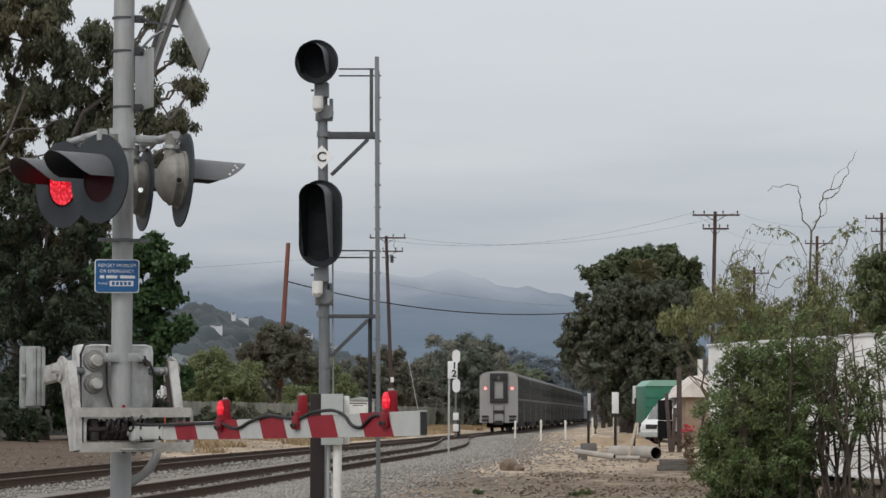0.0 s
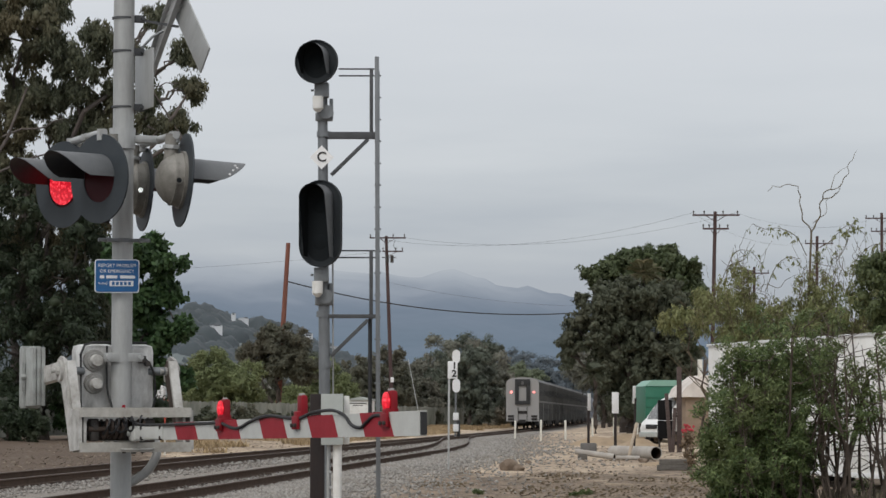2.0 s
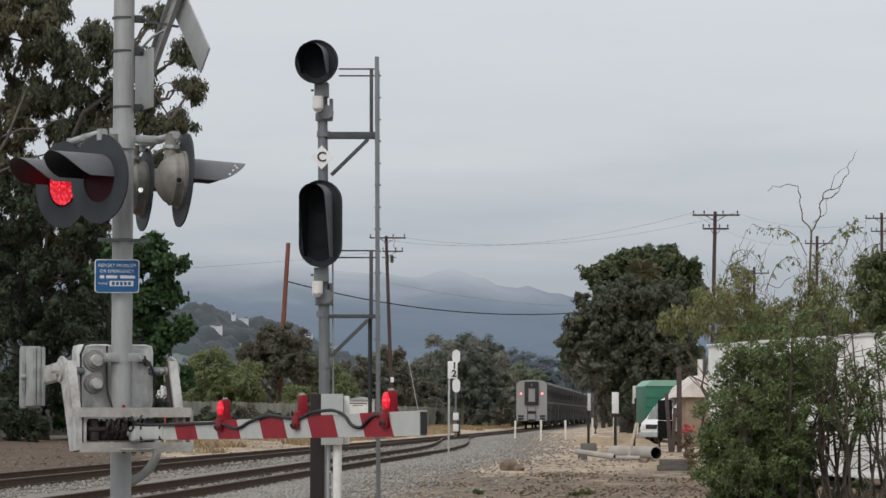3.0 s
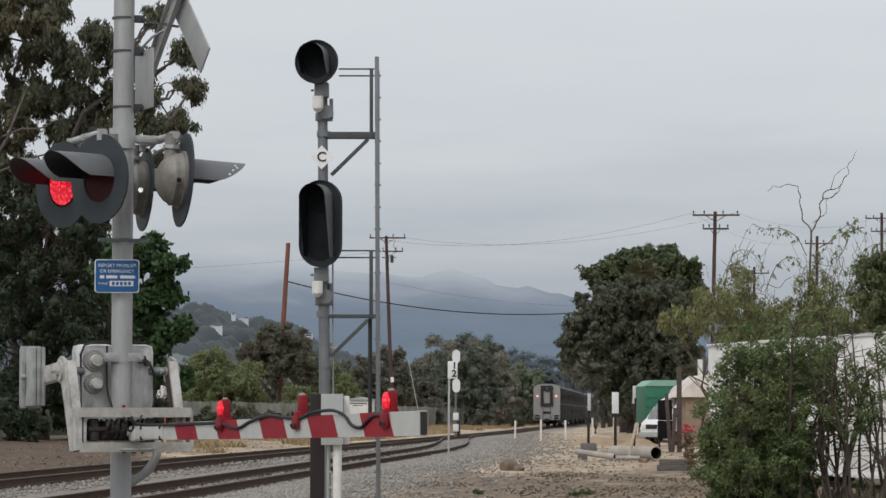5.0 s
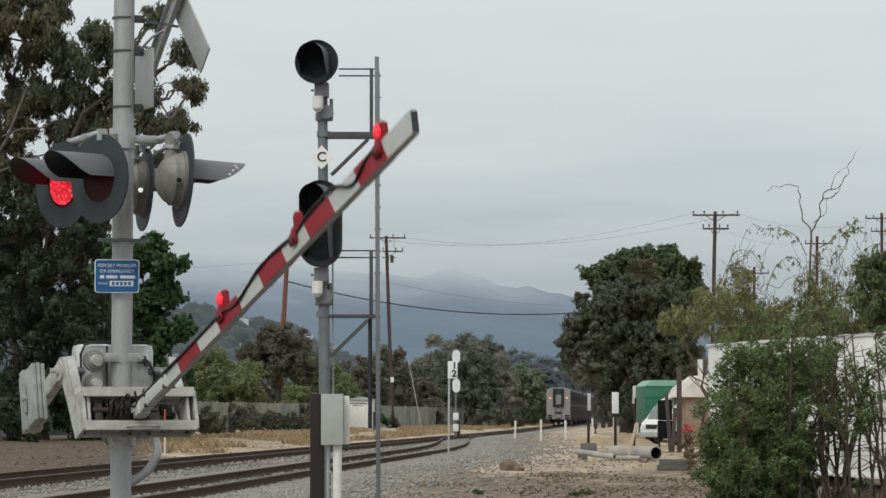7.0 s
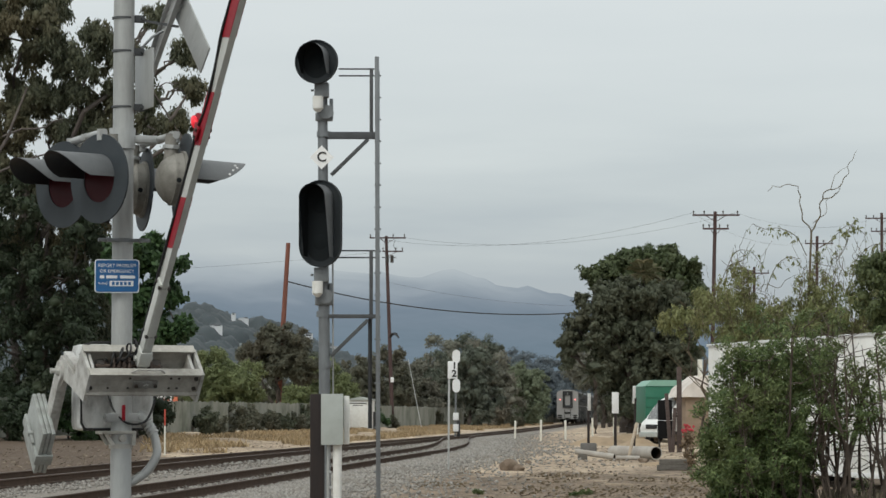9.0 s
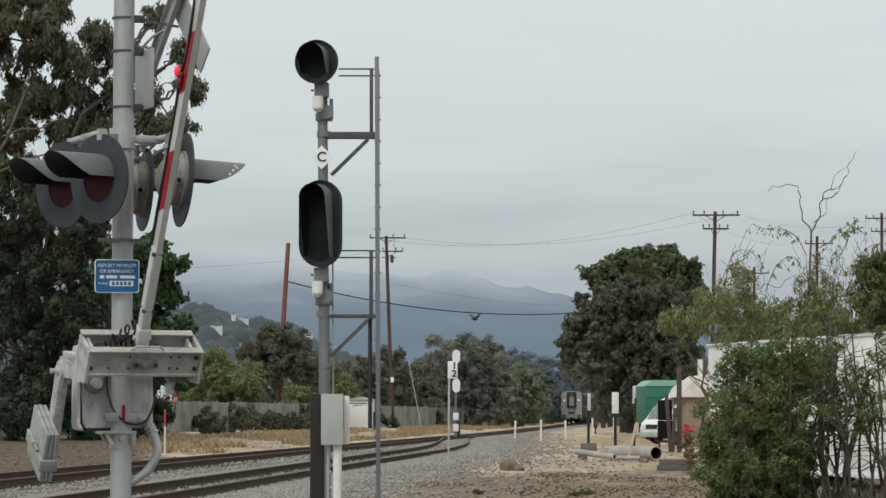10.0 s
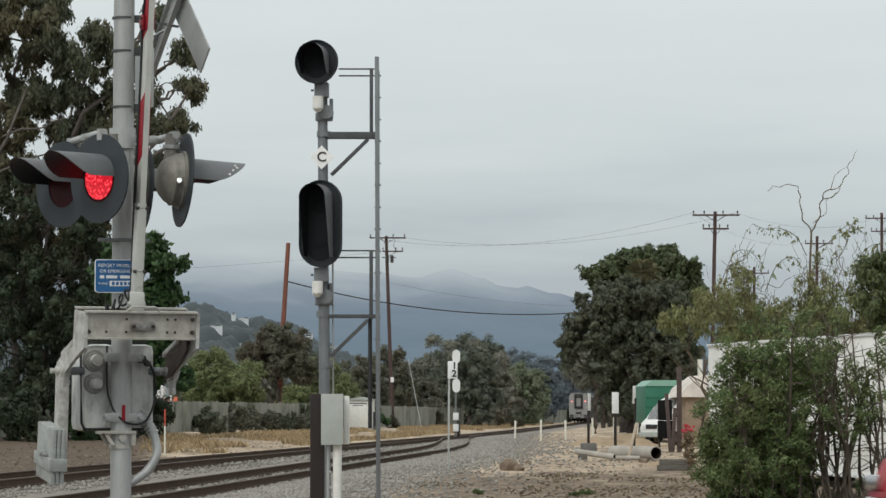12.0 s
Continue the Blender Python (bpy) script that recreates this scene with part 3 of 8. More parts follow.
def flasher(parent, at, label, target=0.300, hood=0.160):
    """One round flashing light facing -y of its own space: housing, target disc, visor, unlit lens, lit lens."""
    bm = bmesh.new()
    # bowl-shaped housing
    prof = [(0.0, 0.196), (0.018, 0.196), (0.022, 0.182), (0.064, 0.174), (0.066, 0.180), (0.076, 0.178), (0.078, 0.170), (0.115, 0.148), (0.150, 0.112), (0.172, 0.066), (0.178, 0.02)]
    rings = [[bm.verts.new((math.cos(k * math.tau / 28) * r, y, math.sin(k * math.tau / 28) * r)) for k in range(28)] for y, r in prof]
    bm.faces.new(rings[0]), bm.faces.new(list(reversed(rings[-1])))
    for p, q in zip(rings, rings[1:]):
        for k in range(28):
            bm.faces.new((p[k], p[(k + 1) % 28], q[(k + 1) % 28], q[k]))
    bmesh.ops.recalc_face_normals(bm, faces=bm.faces)
    body = part("flasher", bm, FLASHER_GREY, parent, label, at)
    bm = bmesh.new()
    tube(bm, [(0, 0.09, 0.12), (0, 0.09, 0.20), (0, 0.09, 0.30)], 0.046, 14)
    part("hanger", bm, FLASHER_GREY, body, "short hanger pipe")
    bm = bmesh.new()
    rod(bm, (0, 0.09, 0.20), (0, 0.09, 0.225), 0.060, None, 8)
    part("hanger_nut", bm, GALV, body)
    for s in (-1, 1):
        bm = bmesh.new()
        rod(bm, (0.165 * s, 0.06, -0.02), (0.188 * s, 0.06, -0.02), 0.026, None, 14)
        part("peep_ring", bm, FLASHER_GREY, body)
    for s in (-1, 1):
        bm = bmesh.new()
        rod(bm, (0.168 * s, 0.06, -0.02), (0.19 * s, 0.06, -0.02), 0.017, None, 12)
        part("side_peep", bm, DEEP_BLACK, body, "small dark side window")
    bm = bmesh.new()
    outer, inner = disc_outline(target), disc_outline(0.158)
    n = len(outer)
    rings = []
    for y, o in ((-0.012, outer), (0.0, outer), (0.0, inner), (-0.012, inner)):
        rings.append([bm.verts.new((x, y, z)) for x, z in o])
    for a, b in zip(rings, rings[1:] + rings[:1]):
        for k in range(n):
            bm.faces.new((a[k], a[(k + 1) % n], b[(k + 1) % n], b[k]))
    bmesh.ops.recalc_face_normals(bm, faces=bm.faces)
    part("target_disc", bm, SLATE_PAINT, body, "faded black round target disc")
    bm = bmesh.new()
    visor(bm, hood, 0.42, 2, 178, 0.42)
    part("visor", bm, [HOOD_GREY, BLACK_PAINT], body, "faded grey metal visor")
    bm = bmesh.new()
    rod(bm, (0, 0.002, 0), (0, -0.006, 0), 0.158, None, 32)
    part("lens", bm, LENS_OFF, body, "dark red unlit lens")
    bm = bmesh.new()
    rod(bm, (0, 0.006, 0), (0, 0, 0), 0.140, None, 32)
    lit = part("lit_lens", bm, LIT, body, "glowing red light")
    bm = bmesh.new()
    rod(bm, (-0.012, 0, 0), (0.012, 0, 0), 0.0165, None, 12)
    peep = part("lit_peep", bm, LIT_SPILL, body, "white side light", pose(PEEP_IN, 0.06, -0.02))
    return body, lit, peep


CASE_GREY = surface("weathered_cast_case", (0.64, 0.645, 0.63), 0.5, 0.0, 50, 0.14, (0.16, 0.15, 0.135), 6, 0.8, 0.1, (1, 1, 0.45))


CHANNEL_GREY = surface("stained_channel_paint", (0.46, 0.445, 0.405), 0.6, 0.0, 60, 0.12, (0.20, 0.18, 0.15), 7, 0.7, 0.08)
# dirty casting grey; on the access flanges it also paints in their shadow
FLANGE_GREY = surface("dirty_shaded_casting", (0.30, 0.30, 0.285), 0.6, 0.0, 50, 0.2, (0.10, 0.09, 0.08), 9, 0.8, 0.1)


def build_gate():
    gate = root("crossing_gate", GATE_AT, "grey steel crossing gate with red flashing lights and striped arm", "crossing gate")
    # mast with its bands and foot
    bm = bmesh.new()
    rod(bm, (0, 0, 0.05), (0.01, 0, 5.4), 0.0705, None, 28)
    rod(bm, (0, 0, 0.0), (0, 0, 0.06), 0.16, 0.11, 20)
    part("mast", bm, GALV, gate)
    # cast bracket under the gear case: a flange, sloping webs and a band
    bm = bmesh.new()
    box(bm, (0.235, 0.19, 0.020), (-0.032, 0.01, 1.376), 0.005)
    rod(bm, (0, 0, 1.268), (0, 0, 1.300), 0.080, None, 24)
    for y in (-0.065, 0.065):
        extrude_profile(bm, [(-0.135, 1.368), (-0.115, 1.368), (-0.055, 1.29), (-0.085, 1.29)], 0.02, Matrix.Translation((0, y - 0.01, 0)))
        extrude_profile(bm, [(0.052, 1.29), (0.082, 1.29), (0.086, 1.368), (0.062, 1.368)], 0.02, Matrix.Translation((0, y - 0.01, 0)))
    rod(bm, (-0.012, -0.10, 1.335), (-0.012, -0.05, 1.335), 0.024, None, 12)
    part("case_bracket", bm, CHANNEL_GREY, gate, "cast bracket with a flange under the gear case")
    for z in (4.18, 3.955, 3.575):
        bm = bmesh.new()
        rod(bm, (0, 0, z - 0.007), (0, 0, z + 0.007), 0.0745, None, 24)
        box(bm, (0.09, 0.035, 0.05), (0.105, 0, z), 0.006)
        rod(bm, (0.13, -0.05, z), (0.13, 0.05, z), 0.012, None, 8)
        part("clamp_band", bm, IRON_GREY, gate, "bolted steel clamp band")
    for z in (2.67, 1.88, 1.475):
        bm = bmesh.new()
        half = 0.035 if z < 2 else 0.014
        rod(bm, (0, 0, z - half), (0, 0, z + half), 0.0755, None, 24)
        box(bm, (0.26 if z < 2 else 0.36, 0.03, half * 1.7), (0, -0.055, z), 0.006)
        for x in (-0.115, 0.115):
            rod(bm, (x, -0.1, z), (x, -0.02, z), 0.017, None, 6)
        part("clamp_band", bm, GALV if z < 2 else GALV_DARK, gate, "bolted steel clamp band")
    # gear case behind the mast
    bm = bmesh.new()
    for x0, w in ((-0.135, 0.245), (0.145, 0.235)):
        box(bm, (w, 0.28, 0.585), (x0, 0.22, 1.68), 0.05)
    box(bm, (0.3, 0.24, 0.52), (0, 0.25, 1.68), 0.02)
    case = part("gear_case", bm, CASE_GREY, gate, "grey cast gate mechanism case in two halves")
    for z, r in ((1.86, 0.056), (1.705, 0.052)):
        bm = bmesh.new()
        rod(bm, (-0.165, 0.09, z), (-0.165, 0.06, z), r * 1.4, r * 1.3, 20)
        rod(bm, (-0.165, 0.065, z), (-0.165, 0.045, z), r * 1.0, r * 0.95, 20)
        plug = part("access_flange", bm, FLANGE_GREY, case, "dirty round flange, darkened for its shadow")
        bm = bmesh.new()
        rod(bm, (-0.165, 0.05, z), (-0.165, -0.01, z), r * 0.74, r * 0.68, 12)
        part("access_plug", bm, ALU_PAINT, plug, "pale threaded plug")
    bm = bmesh.new()
    tube(bm, [(-0.19, 0.072, 1.394), (-0.235, 0.07, 1.402), (-0.255, 0.07, 1.44), (-0.262, 0.07, 1.9), (-0.235, 0.07, 1.965), (-0.18, 0.07, 1.982), (0.2, 0.07, 1.982)], 0.009, 6)
    part("gasket", bm, RUBBER, case)
    bm = bmesh.new()
    for x in (-0.012, 0.026):
        tube(bm, [(x, 0.078, 1.40), (x, 0.078, 1.96)], 0.006, 6)
    tube(bm, [(-0.24, 0.075, 1.397), (-0.02, 0.075, 1.397)], 0.010, 6)
    tube(bm, [(0.04, 0.075, 1.397), (0.25, 0.075, 1.397)], 0.010, 6)
    part("joint_seal", bm, RUBBER, case, "black joint between the case halves")
    for a, b in (((-0.37, 0.055, 1.79), (-0.24, 0.09, 1.79)), ((0.22, 0.1, 1.79), (0.36, 0.055, 1.79))):
        bm = bmesh.new()
        rod(bm, a, b, 0.028, None, 18)
        part("pivot_shaft", bm, GALV_DARK, case)
    bm = bmesh.new()
    box(bm, (0.05, 0.04, 0.05), (0.165, 0.06, 1.87), 0.008)
    rod(bm, (0.2, 0.08, 1.84), (0.2, 0.03, 1.84), 0.02, None, 8)
    part("latch", bm, DARK_STEEL, case)
    bm = bmesh.new()
    tube(bm, smooth_path([(-0.085, 0.05, 1.96), (-0.088, 0.045, 1.8), (-0.085, 0.03, 1.65), (-0.06, -0.03, 1.53), (0.0, -0.085, 1.45), (0.09, -0.06, 1.43), (0.18, 0.0, 1.46), (0.245, 0.04, 1.58), (0.25, 0.05, 1.74), (0.215, 0.05, 1.84), (0.165, 0.05, 1.88)]), 0.008, 6)
    part("cable", bm, RUBBER, gate)
    bm = bmesh.new()
    tube(bm, smooth_path([(0.18, 0.1, 1.47), (0.225, 0.06, 1.41), (0.255, 0.03, 1.31), (0.25, 0.0, 1.22), (0.19, 0.0, 1.12), (0.09, 0.0, 1.05), (0.04, 0, 1.03)]), 0.03, 14)
    rod(bm, (0.15, 0.11, 1.50), (0.205, 0.07, 1.44), 0.044, None, 12)
    conduit = part("conduit", bm, GALV, gate, "bent grey conduit")
    bm = bmesh.new()
    for k in range(4):
        c = Vector((0.208, 0.075, 1.432)) + Vector((0.030, -0.026, -0.058)) * (0.36 * k)
        d = Vector((0.30, -0.26, -0.58)).normalized() * 0.007
        rod(bm, c - d, c + d, 0.041, None, 14)
    part("coupling", bm, GALV, conduit, "ribbed conduit coupling")
    bm = bmesh.new()
    box(bm, (0.022, 0.012, 0.11), (-0.005, -0.082, 1.505), 0.002)
    part("seal_tag", bm, ARM_RED, gate, "small red seal tag")
    # crossarms
    bm = bmesh.new()
    for x in (-0.25, 0.25):
        rod(bm, (x, -0.42, 3.36), (x, 0.42, 3.36), 0.026, None, 14)
        for y in (-0.38, 0.38):
            rod(bm, (x, y, 3.31), (x, y, 3.385), 0.036, 0.034, 14)
    box(bm, (0.56, 0.09, 0.05), (0, 0, 3.36), 0.01)
    rod(bm, (0, 0, 3.29), (0, 0, 3.43), 0.088, None, 24)
    part("crossarm", bm, GALV, gate, "pipe arms carrying the lights")
    # the lights: one pair looks along the road each way
    lamps = {}
    for nm, at, target, hood in (("right", pose(-0.262, -0.385, 3.055, 0, 0, -67), 0.297, 0.163), ("left", pose(-0.295, 0.40, 3.068, 0, 0, -67), 0.297, 0.163),
                                 ("left_b", pose(0.265, 0.38, 3.048, 3, 0, 85), 0.288, 0.150), ("right_b", pose(0.305, -0.38, 3.062, 4, 0, 85), 0.315, 0.150)):
        unit = flasher(gate, at, "grey round flasher unit", target, hood)
        lamps[nm] = unit[1:]
        if nm == "right_b":
            # white discs painted in for bright sky through small holes in the visor
            for y, z in ((-0.345, 0.105), (-0.315, 0.085), (-0.29, 0.055), (-0.335, 0.120)):
                bm = bmesh.new()
                rod(bm, (-math.sqrt(hood ** 2 - z ** 2) - 0.002, y, z), (-math.sqrt(hood ** 2 - z ** 2) + 0.004, y, z), 0.009, None, 8)
                part("hole_spot", bm, SIGN_WHITE, unit[0], "white disc standing in for a hole with sky behind")
    # crossbuck seen nearly edge on, and the plate below it
    for side, wide in ((1, 0.215), (-1, 0.125)):
        bm = bmesh.new()
        box(bm, (0.012, 1.22, wide), (0, 0, 0), 0.004)
        box(bm, (0.03, 0.05, wide * 0.9), (0.02, 0, 0), 0.004)
        if side < 0:
            for z in (-0.06, 0.06):
                box(bm, (0.030, 1.20, 0.006), (-0.018, 0, z))
        part("crossbuck_blade", bm, GALV, gate, "plain metal back of a crossbuck blade", pose(0.345 + 0.016 * side, -0.13, 4.28, 45 * side, 0, 6))
    for a, b in (((0.07, 0, 4.18), (0.37, -0.08, 4.13)), ((0.07, 0, 4.55), (0.37, -0.13, 4.42))):
        bm = bmesh.new()
        bar(bm, a, b, 0.016, 0.016)
        part("bracket", bm, IRON_GREY, gate)
    bm = bmesh.new()
    tube(bm, [(0.13, 0, 3.98), (0.2, -0.02, 4.06), (0.27, -0.05, 4.10)], 0.01, 6)
    part("bracket", bm, GALV_DARK, gate)
    bm = bmesh.new()
    box(bm, (0.01, 0.42, 0.40), (0.14, -0.04, 3.76), 0.003)
    part("track_plate", bm, GALV, gate, "plain back of a small sign plate")
    # blue notice on the mast
    bm = bmesh.new()
    def plate(w, h, r):
        return [(sx * (w / 2 - r) + r * math.cos(a), sz * (h / 2 - r) + r * math.sin(a)) for q, (sx, sz) in enumerate(((1, 1), (-1, 1), (-1, -1), (1, -1)))
                for a in (math.pi / 2 * (q + k / 4) for k in range(5))]
    extrude_profile(bm, plate(0.30, 0.225, 0.022), 0.006, Matrix.Translation((0, -0.003, 0)))
    sign = part("notice_sign", bm, SIGN_WHITE, gate, "blue and white emergency notice plate", pose(-0.06, -0.095, 2.425, 0, 0, -14))
    bm = bmesh.new()
    extrude_profile(bm, plate(0.286, 0.211, 0.017), 0.004, Matrix.Translation((0, -0.007, 0)))
    part("blue_field", bm, BLUE_SIGN, sign)
    words("REPORT PROBLEM", 0.031, SIGN_WHITE, sign, pose(0, -0.009, 0.070, 90, 0, 0))
    words("X-ING", 0.024, SIGN_WHITE, sign, pose(-0.095, -0.009, -0.05, 90, 0, 0))
    words("OR EMERGENCY", 0.031, SIGN_WHITE, sign, pose(0, -0.009, 0.032, 90, 0, 0))
    bm = bmesh.new()
    for x, w in ((-0.10, 0.03), (-0.035, 0.075), (0.07, 0.1)):
        box(bm, (w, 0.002, 0.02), (x, -0.0085, -0.006))
    box(bm, (0.16, 0.002, 0.036), (0.03, -0.0085, -0.05))
    part("plain_bars", bm, SIGN_WHITE, sign)
    bm = bmesh.new()
    for k in range(5):
        box(bm, (0.018, 0.002, 0.022), (-0.025 + k * 0.027, -0.0105, -0.05))
    part("dark_bars", bm, BLUE_SIGN, sign)
    return gate, lamps


gate, flashers = build_gate()


def lens_spot(s, lit):
    return (-0.026, -s - 0.004, -0.288) if lit else (0.008, -s, -0.288)


def arm_lamp(parent, s, lit, name="arm_lamp"):
    """A small red lamp on top of the arm, s metres out: eight-sided housing, clamp, bolts, domed lens; returns its lit lens."""
    y = -s
    bm = bmesh.new()
    box(bm, (0.046, 0.078, 0.118), (0.008, y, -0.287), 0.02)
    body = part(name, bm, RED_PLASTIC, parent, "red plastic warning lamp")
    bm = bmesh.new()
    box(bm, (0.075, 0.062, 0.05), (0.0, y, -0.345), 0.012)
    box(bm, (0.016, 0.10, 0.075), (-0.034, y, -0.385), 0.006)
    box(bm, (0.016, 0.10, 0.075), (0.034, y, -0.385), 0.006)
    clamp = part("lamp_clamp", bm, RED_PLASTIC, body, "dark red clamp over the arm")
    for dy in (-0.028, 0.028):
        bm = bmesh.new()
        rod(bm, (-0.055, y + dy, -0.40), (0.055, y + dy, -0.40), 0.011, None, 6)
        part("bolt", bm, DARK_STEEL, clamp)
    bm = bmesh.new()
    box(bm, (0.026, 0.034, 0.012), (0.004, y, -0.226), 0.004)
    part("lamp_cap", bm, GALV, body, "small grey cap")
    bm = bmesh.new()
    bmesh.ops.create_uvsphere(bm, u_segments=20, v_segments=12, radius=1.0, matrix=Matrix.Diagonal((0.020, 0.034, 0.051, 1)))
    return part("lamp_lens", bm, LIT, parent, "glowing red lamp lens", pose(*lens_spot(s, lit)))


COUNTER_GREY = surface("counterweight_paint", (0.36, 0.38, 0.365), 0.55, 0.0, 60, 0.1, (0.16, 0.155, 0.14), 9, 0.6, 0.06)
RUSTY_STEEL = surface("rusty_greasy_steel", (0.075, 0.055, 0.045), 0.65, 0.3, 50, 0.25, (0.12, 0.085, 0.065), 9, 0.6, 0.15)


def build_arm():
    # two cross channels, each a web with two flanges, tied by end plates
    def channel(z):
        bm = bmesh.new()
        outline = [(-0.463, -0.032), (-0.451, -0.032), (-0.451, -0.006), (-0.289, -0.006), (-0.289, -0.032), (-0.277, -0.032), (-0.277, 0.032), (-0.289, 0.032), (-0.289, 0.006), (-0.451, 0.006), (-0.451, 0.032), (-0.463, 0.032)]
        vs = [[bm.verts.new((x, y, z + h)) for y, h in outline] for x in (-0.3725, 0.3925)]
        bm.faces.new(vs[0]), bm.faces.new(list(reversed(vs[1])))
        for i in range(len(outline)):
            k = (i + 1) % len(outline)
            bm.faces.new((vs[0][i], vs[1][i], vs[1][k], vs[0][k]))
        bmesh.ops.recalc_face_normals(bm, faces=bm.faces)
        return bm
    arm = part("gate_arm", channel(-0.515), CHANNEL_GREY, gate, "bolted arm frame with striped arm and counterweights", pose(*PIVOT))
    part("cross_channel", channel(-0.285), CHANNEL_GREY, arm, "steel cross channel")
    for x in (-0.33, 0.35):
        bm = bmesh.new()
        box(bm, (0.02, 0.16, 0.19), (x, -0.355, -0.40), 0.003)
        part("end_plate", bm, ALU_PAINT, arm)
    for x in (-0.345, -0.225, -0.09, 0.19, 0.245, 0.362):
        for y in (-0.325, -0.41):
            if (x + y) % 0.03 < 0.022:
                bm = bmesh.new()
                big = abs(x) > 0.3
                rod(bm, (x, y, -0.532 if big else -0.524), (x, y, -0.515), 0.015 if big else 0.009, None, 8)
                part("bolt", bm, DARK_STEEL, arm)
    bm = bmesh.new()
    box(bm, (0.17, 0.060, 0.022), (0.02, -0.365, -0.531), 0.010)
    rod(bm, (0.02, -0.365, -0.53), (0.02, -0.365, -0.558), 0.019, None, 8)
    hinge = part("hinge_plate", bm, FLANGE_GREY, arm, "dirty bolted hinge plate")
    for x in (-0.045, 0.085):
        bm = bmesh.new()
        rod(bm, (x, -0.365, -0.54), (x, -0.365, -0.555), 0.013, None, 6)
        part("bolt", bm, DARK_STEEL, hinge)
    bm = bmesh.new()
    tube(bm, [(-0.095, -0.462, -0.525), (-0.06, -0.492, -0.53), (0.10, -0.492, -0.53), (0.135, -0.462, -0.525)], 0.0075, 7)
    part("loop_handle", bm, ALU_PAINT, arm, "bent rod handle")
    # coil springs on their rod, and the greasy hinge castings behind
    for x0, turns in ((-0.21, 4), (-0.03, 3)):
        bm = bmesh.new()
        tube(bm, [(x0 + 0.036 * i / 10, -0.40 + 0.050 * math.sin(i * math.tau / 10), -0.395 + 0.056 * math.cos(i * math.tau / 10)) for i in range(turns * 10 + 1)], 0.0115, 6)
        part("spring", bm, RUSTY_STEEL, arm, "rusty coil spring")
    # slack coil of black lamp cable at the foot of the arm
    bm = bmesh.new()
    tube(bm, [(-0.22 + 0.23 * i / 60 + 0.012 * math.sin(i * 0.63), -0.42 - 0.165 * i / 60 + 0.046 * math.sin(i * math.tau / 12), -0.385 + 0.03 * i / 60 + 0.046 * math.cos(i * math.tau / 12)) for i in range(61)], 0.0075, 6)
    part("coiled_cable", bm, RUBBER, arm, "coiled black cable")
    bm = bmesh.new()
    rod(bm, (-0.30, -0.40, -0.395), (0.14, -0.40, -0.395), 0.018, None, 10)
    part("spring_rod", bm, RUSTY_STEEL, arm)
    for x, w, h, z in ((-0.255, 0.06, 0.15, -0.40), (-0.055, 0.05, 0.13, -0.40), (0.115, 0.09, 0.16, -0.405)):
        bm = bmesh.new()
        box(bm, (w, 0.09, h), (x, -0.36, z), 0.014)
        rod(bm, (x, -0.42, z + 0.02), (x, -0.40, z + 0.02), 0.02, None, 8)
        part("hinge_block", bm, DARK_STEEL, arm, "dark greasy hinge casting")
    bm = bmesh.new()
    box(bm, (0.42, 0.03, 0.13), (-0.09, -0.305, -0.405), 0.01)
    part("back_plate", bm, DARK_STEEL, arm)
    bm = bmesh.new()
    outline = [(0.06, 0.03), (0.0, 0.07), (-0.08, 0.04), (-0.16, -0.20), (-0.34, -0.29), (-0.34, -0.40), (-0.20, -0.42), (-0.07, -0.26), (0.02, -0.10)]
    extrude_profile(bm, outline, 0.012, pose(0.374, 0, 0, 0, 0, 90))
    part("inner_plate", bm, RUSTY_STEEL, arm, "dark rusty inner plate")
    for x, s in ((-0.365, -1), (0.40, 1)):
        bm = bmesh.new()
        th = 0.022
        outline = [(0.12, -0.06), (0.10, 0.075), (0.02, 0.10), (-0.07, 0.075), (-0.115, -0.02), (-0.20, -0.26), (-0.44, -0.27), (-0.45, -0.53), (-0.22, -0.54), (-0.10, -0.28), (0.0, -0.09)]
        vs = [[bm.verts.new((x + o, y, z)) for y, z in outline] for o in (-th / 2, th / 2)]
        fs = [bm.faces.new(vs[0]), bm.faces.new(list(reversed(vs[1])))]
        for i in range(len(outline)):
            k = (i + 1) % len(outline)
            fs.append(bm.faces.new((vs[0][i], vs[1][i], vs[1][k], vs[0][k])))
        bmesh.ops.recalc_face_normals(bm, faces=bm.faces)
        # raised rim along the front edge
        bar(bm, (x + 0.028 * s * -1, -0.10, 0.06), (x - 0.028 * s, -0.24, -0.26), 0.06, 0.035, 0.004)
        rod(bm, (x - 0.03, 0, 0), (x + 0.03, 0, 0), 0.07, None, 20)
        rod(bm, (x - 0.05, 0, 0), (x + 0.05, 0, 0), 0.03, None, 8)
        rod(bm, (x - 0.085, 0, 0), (x - 0.05, 0, 0), 0.020, 0.014, 8)
        bar(bm, (x, 0.02, 0.0), (x, 0.62 if s < 0 else 0.16, -0.03), 0.07 if s < 0 else 0.03, 0.12 if s < 0 else 0.09, 0.012)
        part("side_cheek", bm, ALU_PAINT, arm, "cast grey side arm")
    for x in (-0.502,):
        n = 3
        for k in range(n):
            bm = bmesh.new()
            box(bm, (0.028, 0.37, 0.40), (0, 0, 0), 0.008)
            if k == 0 and x < 0:
                bar(bm, (-0.03, 0, -0.1), (-0.03, 0, 0.1), 0.02, 0.014)
                rod(bm, (-0.05, 0, 0), (0.02, 0, 0), 0.02, None, 8)
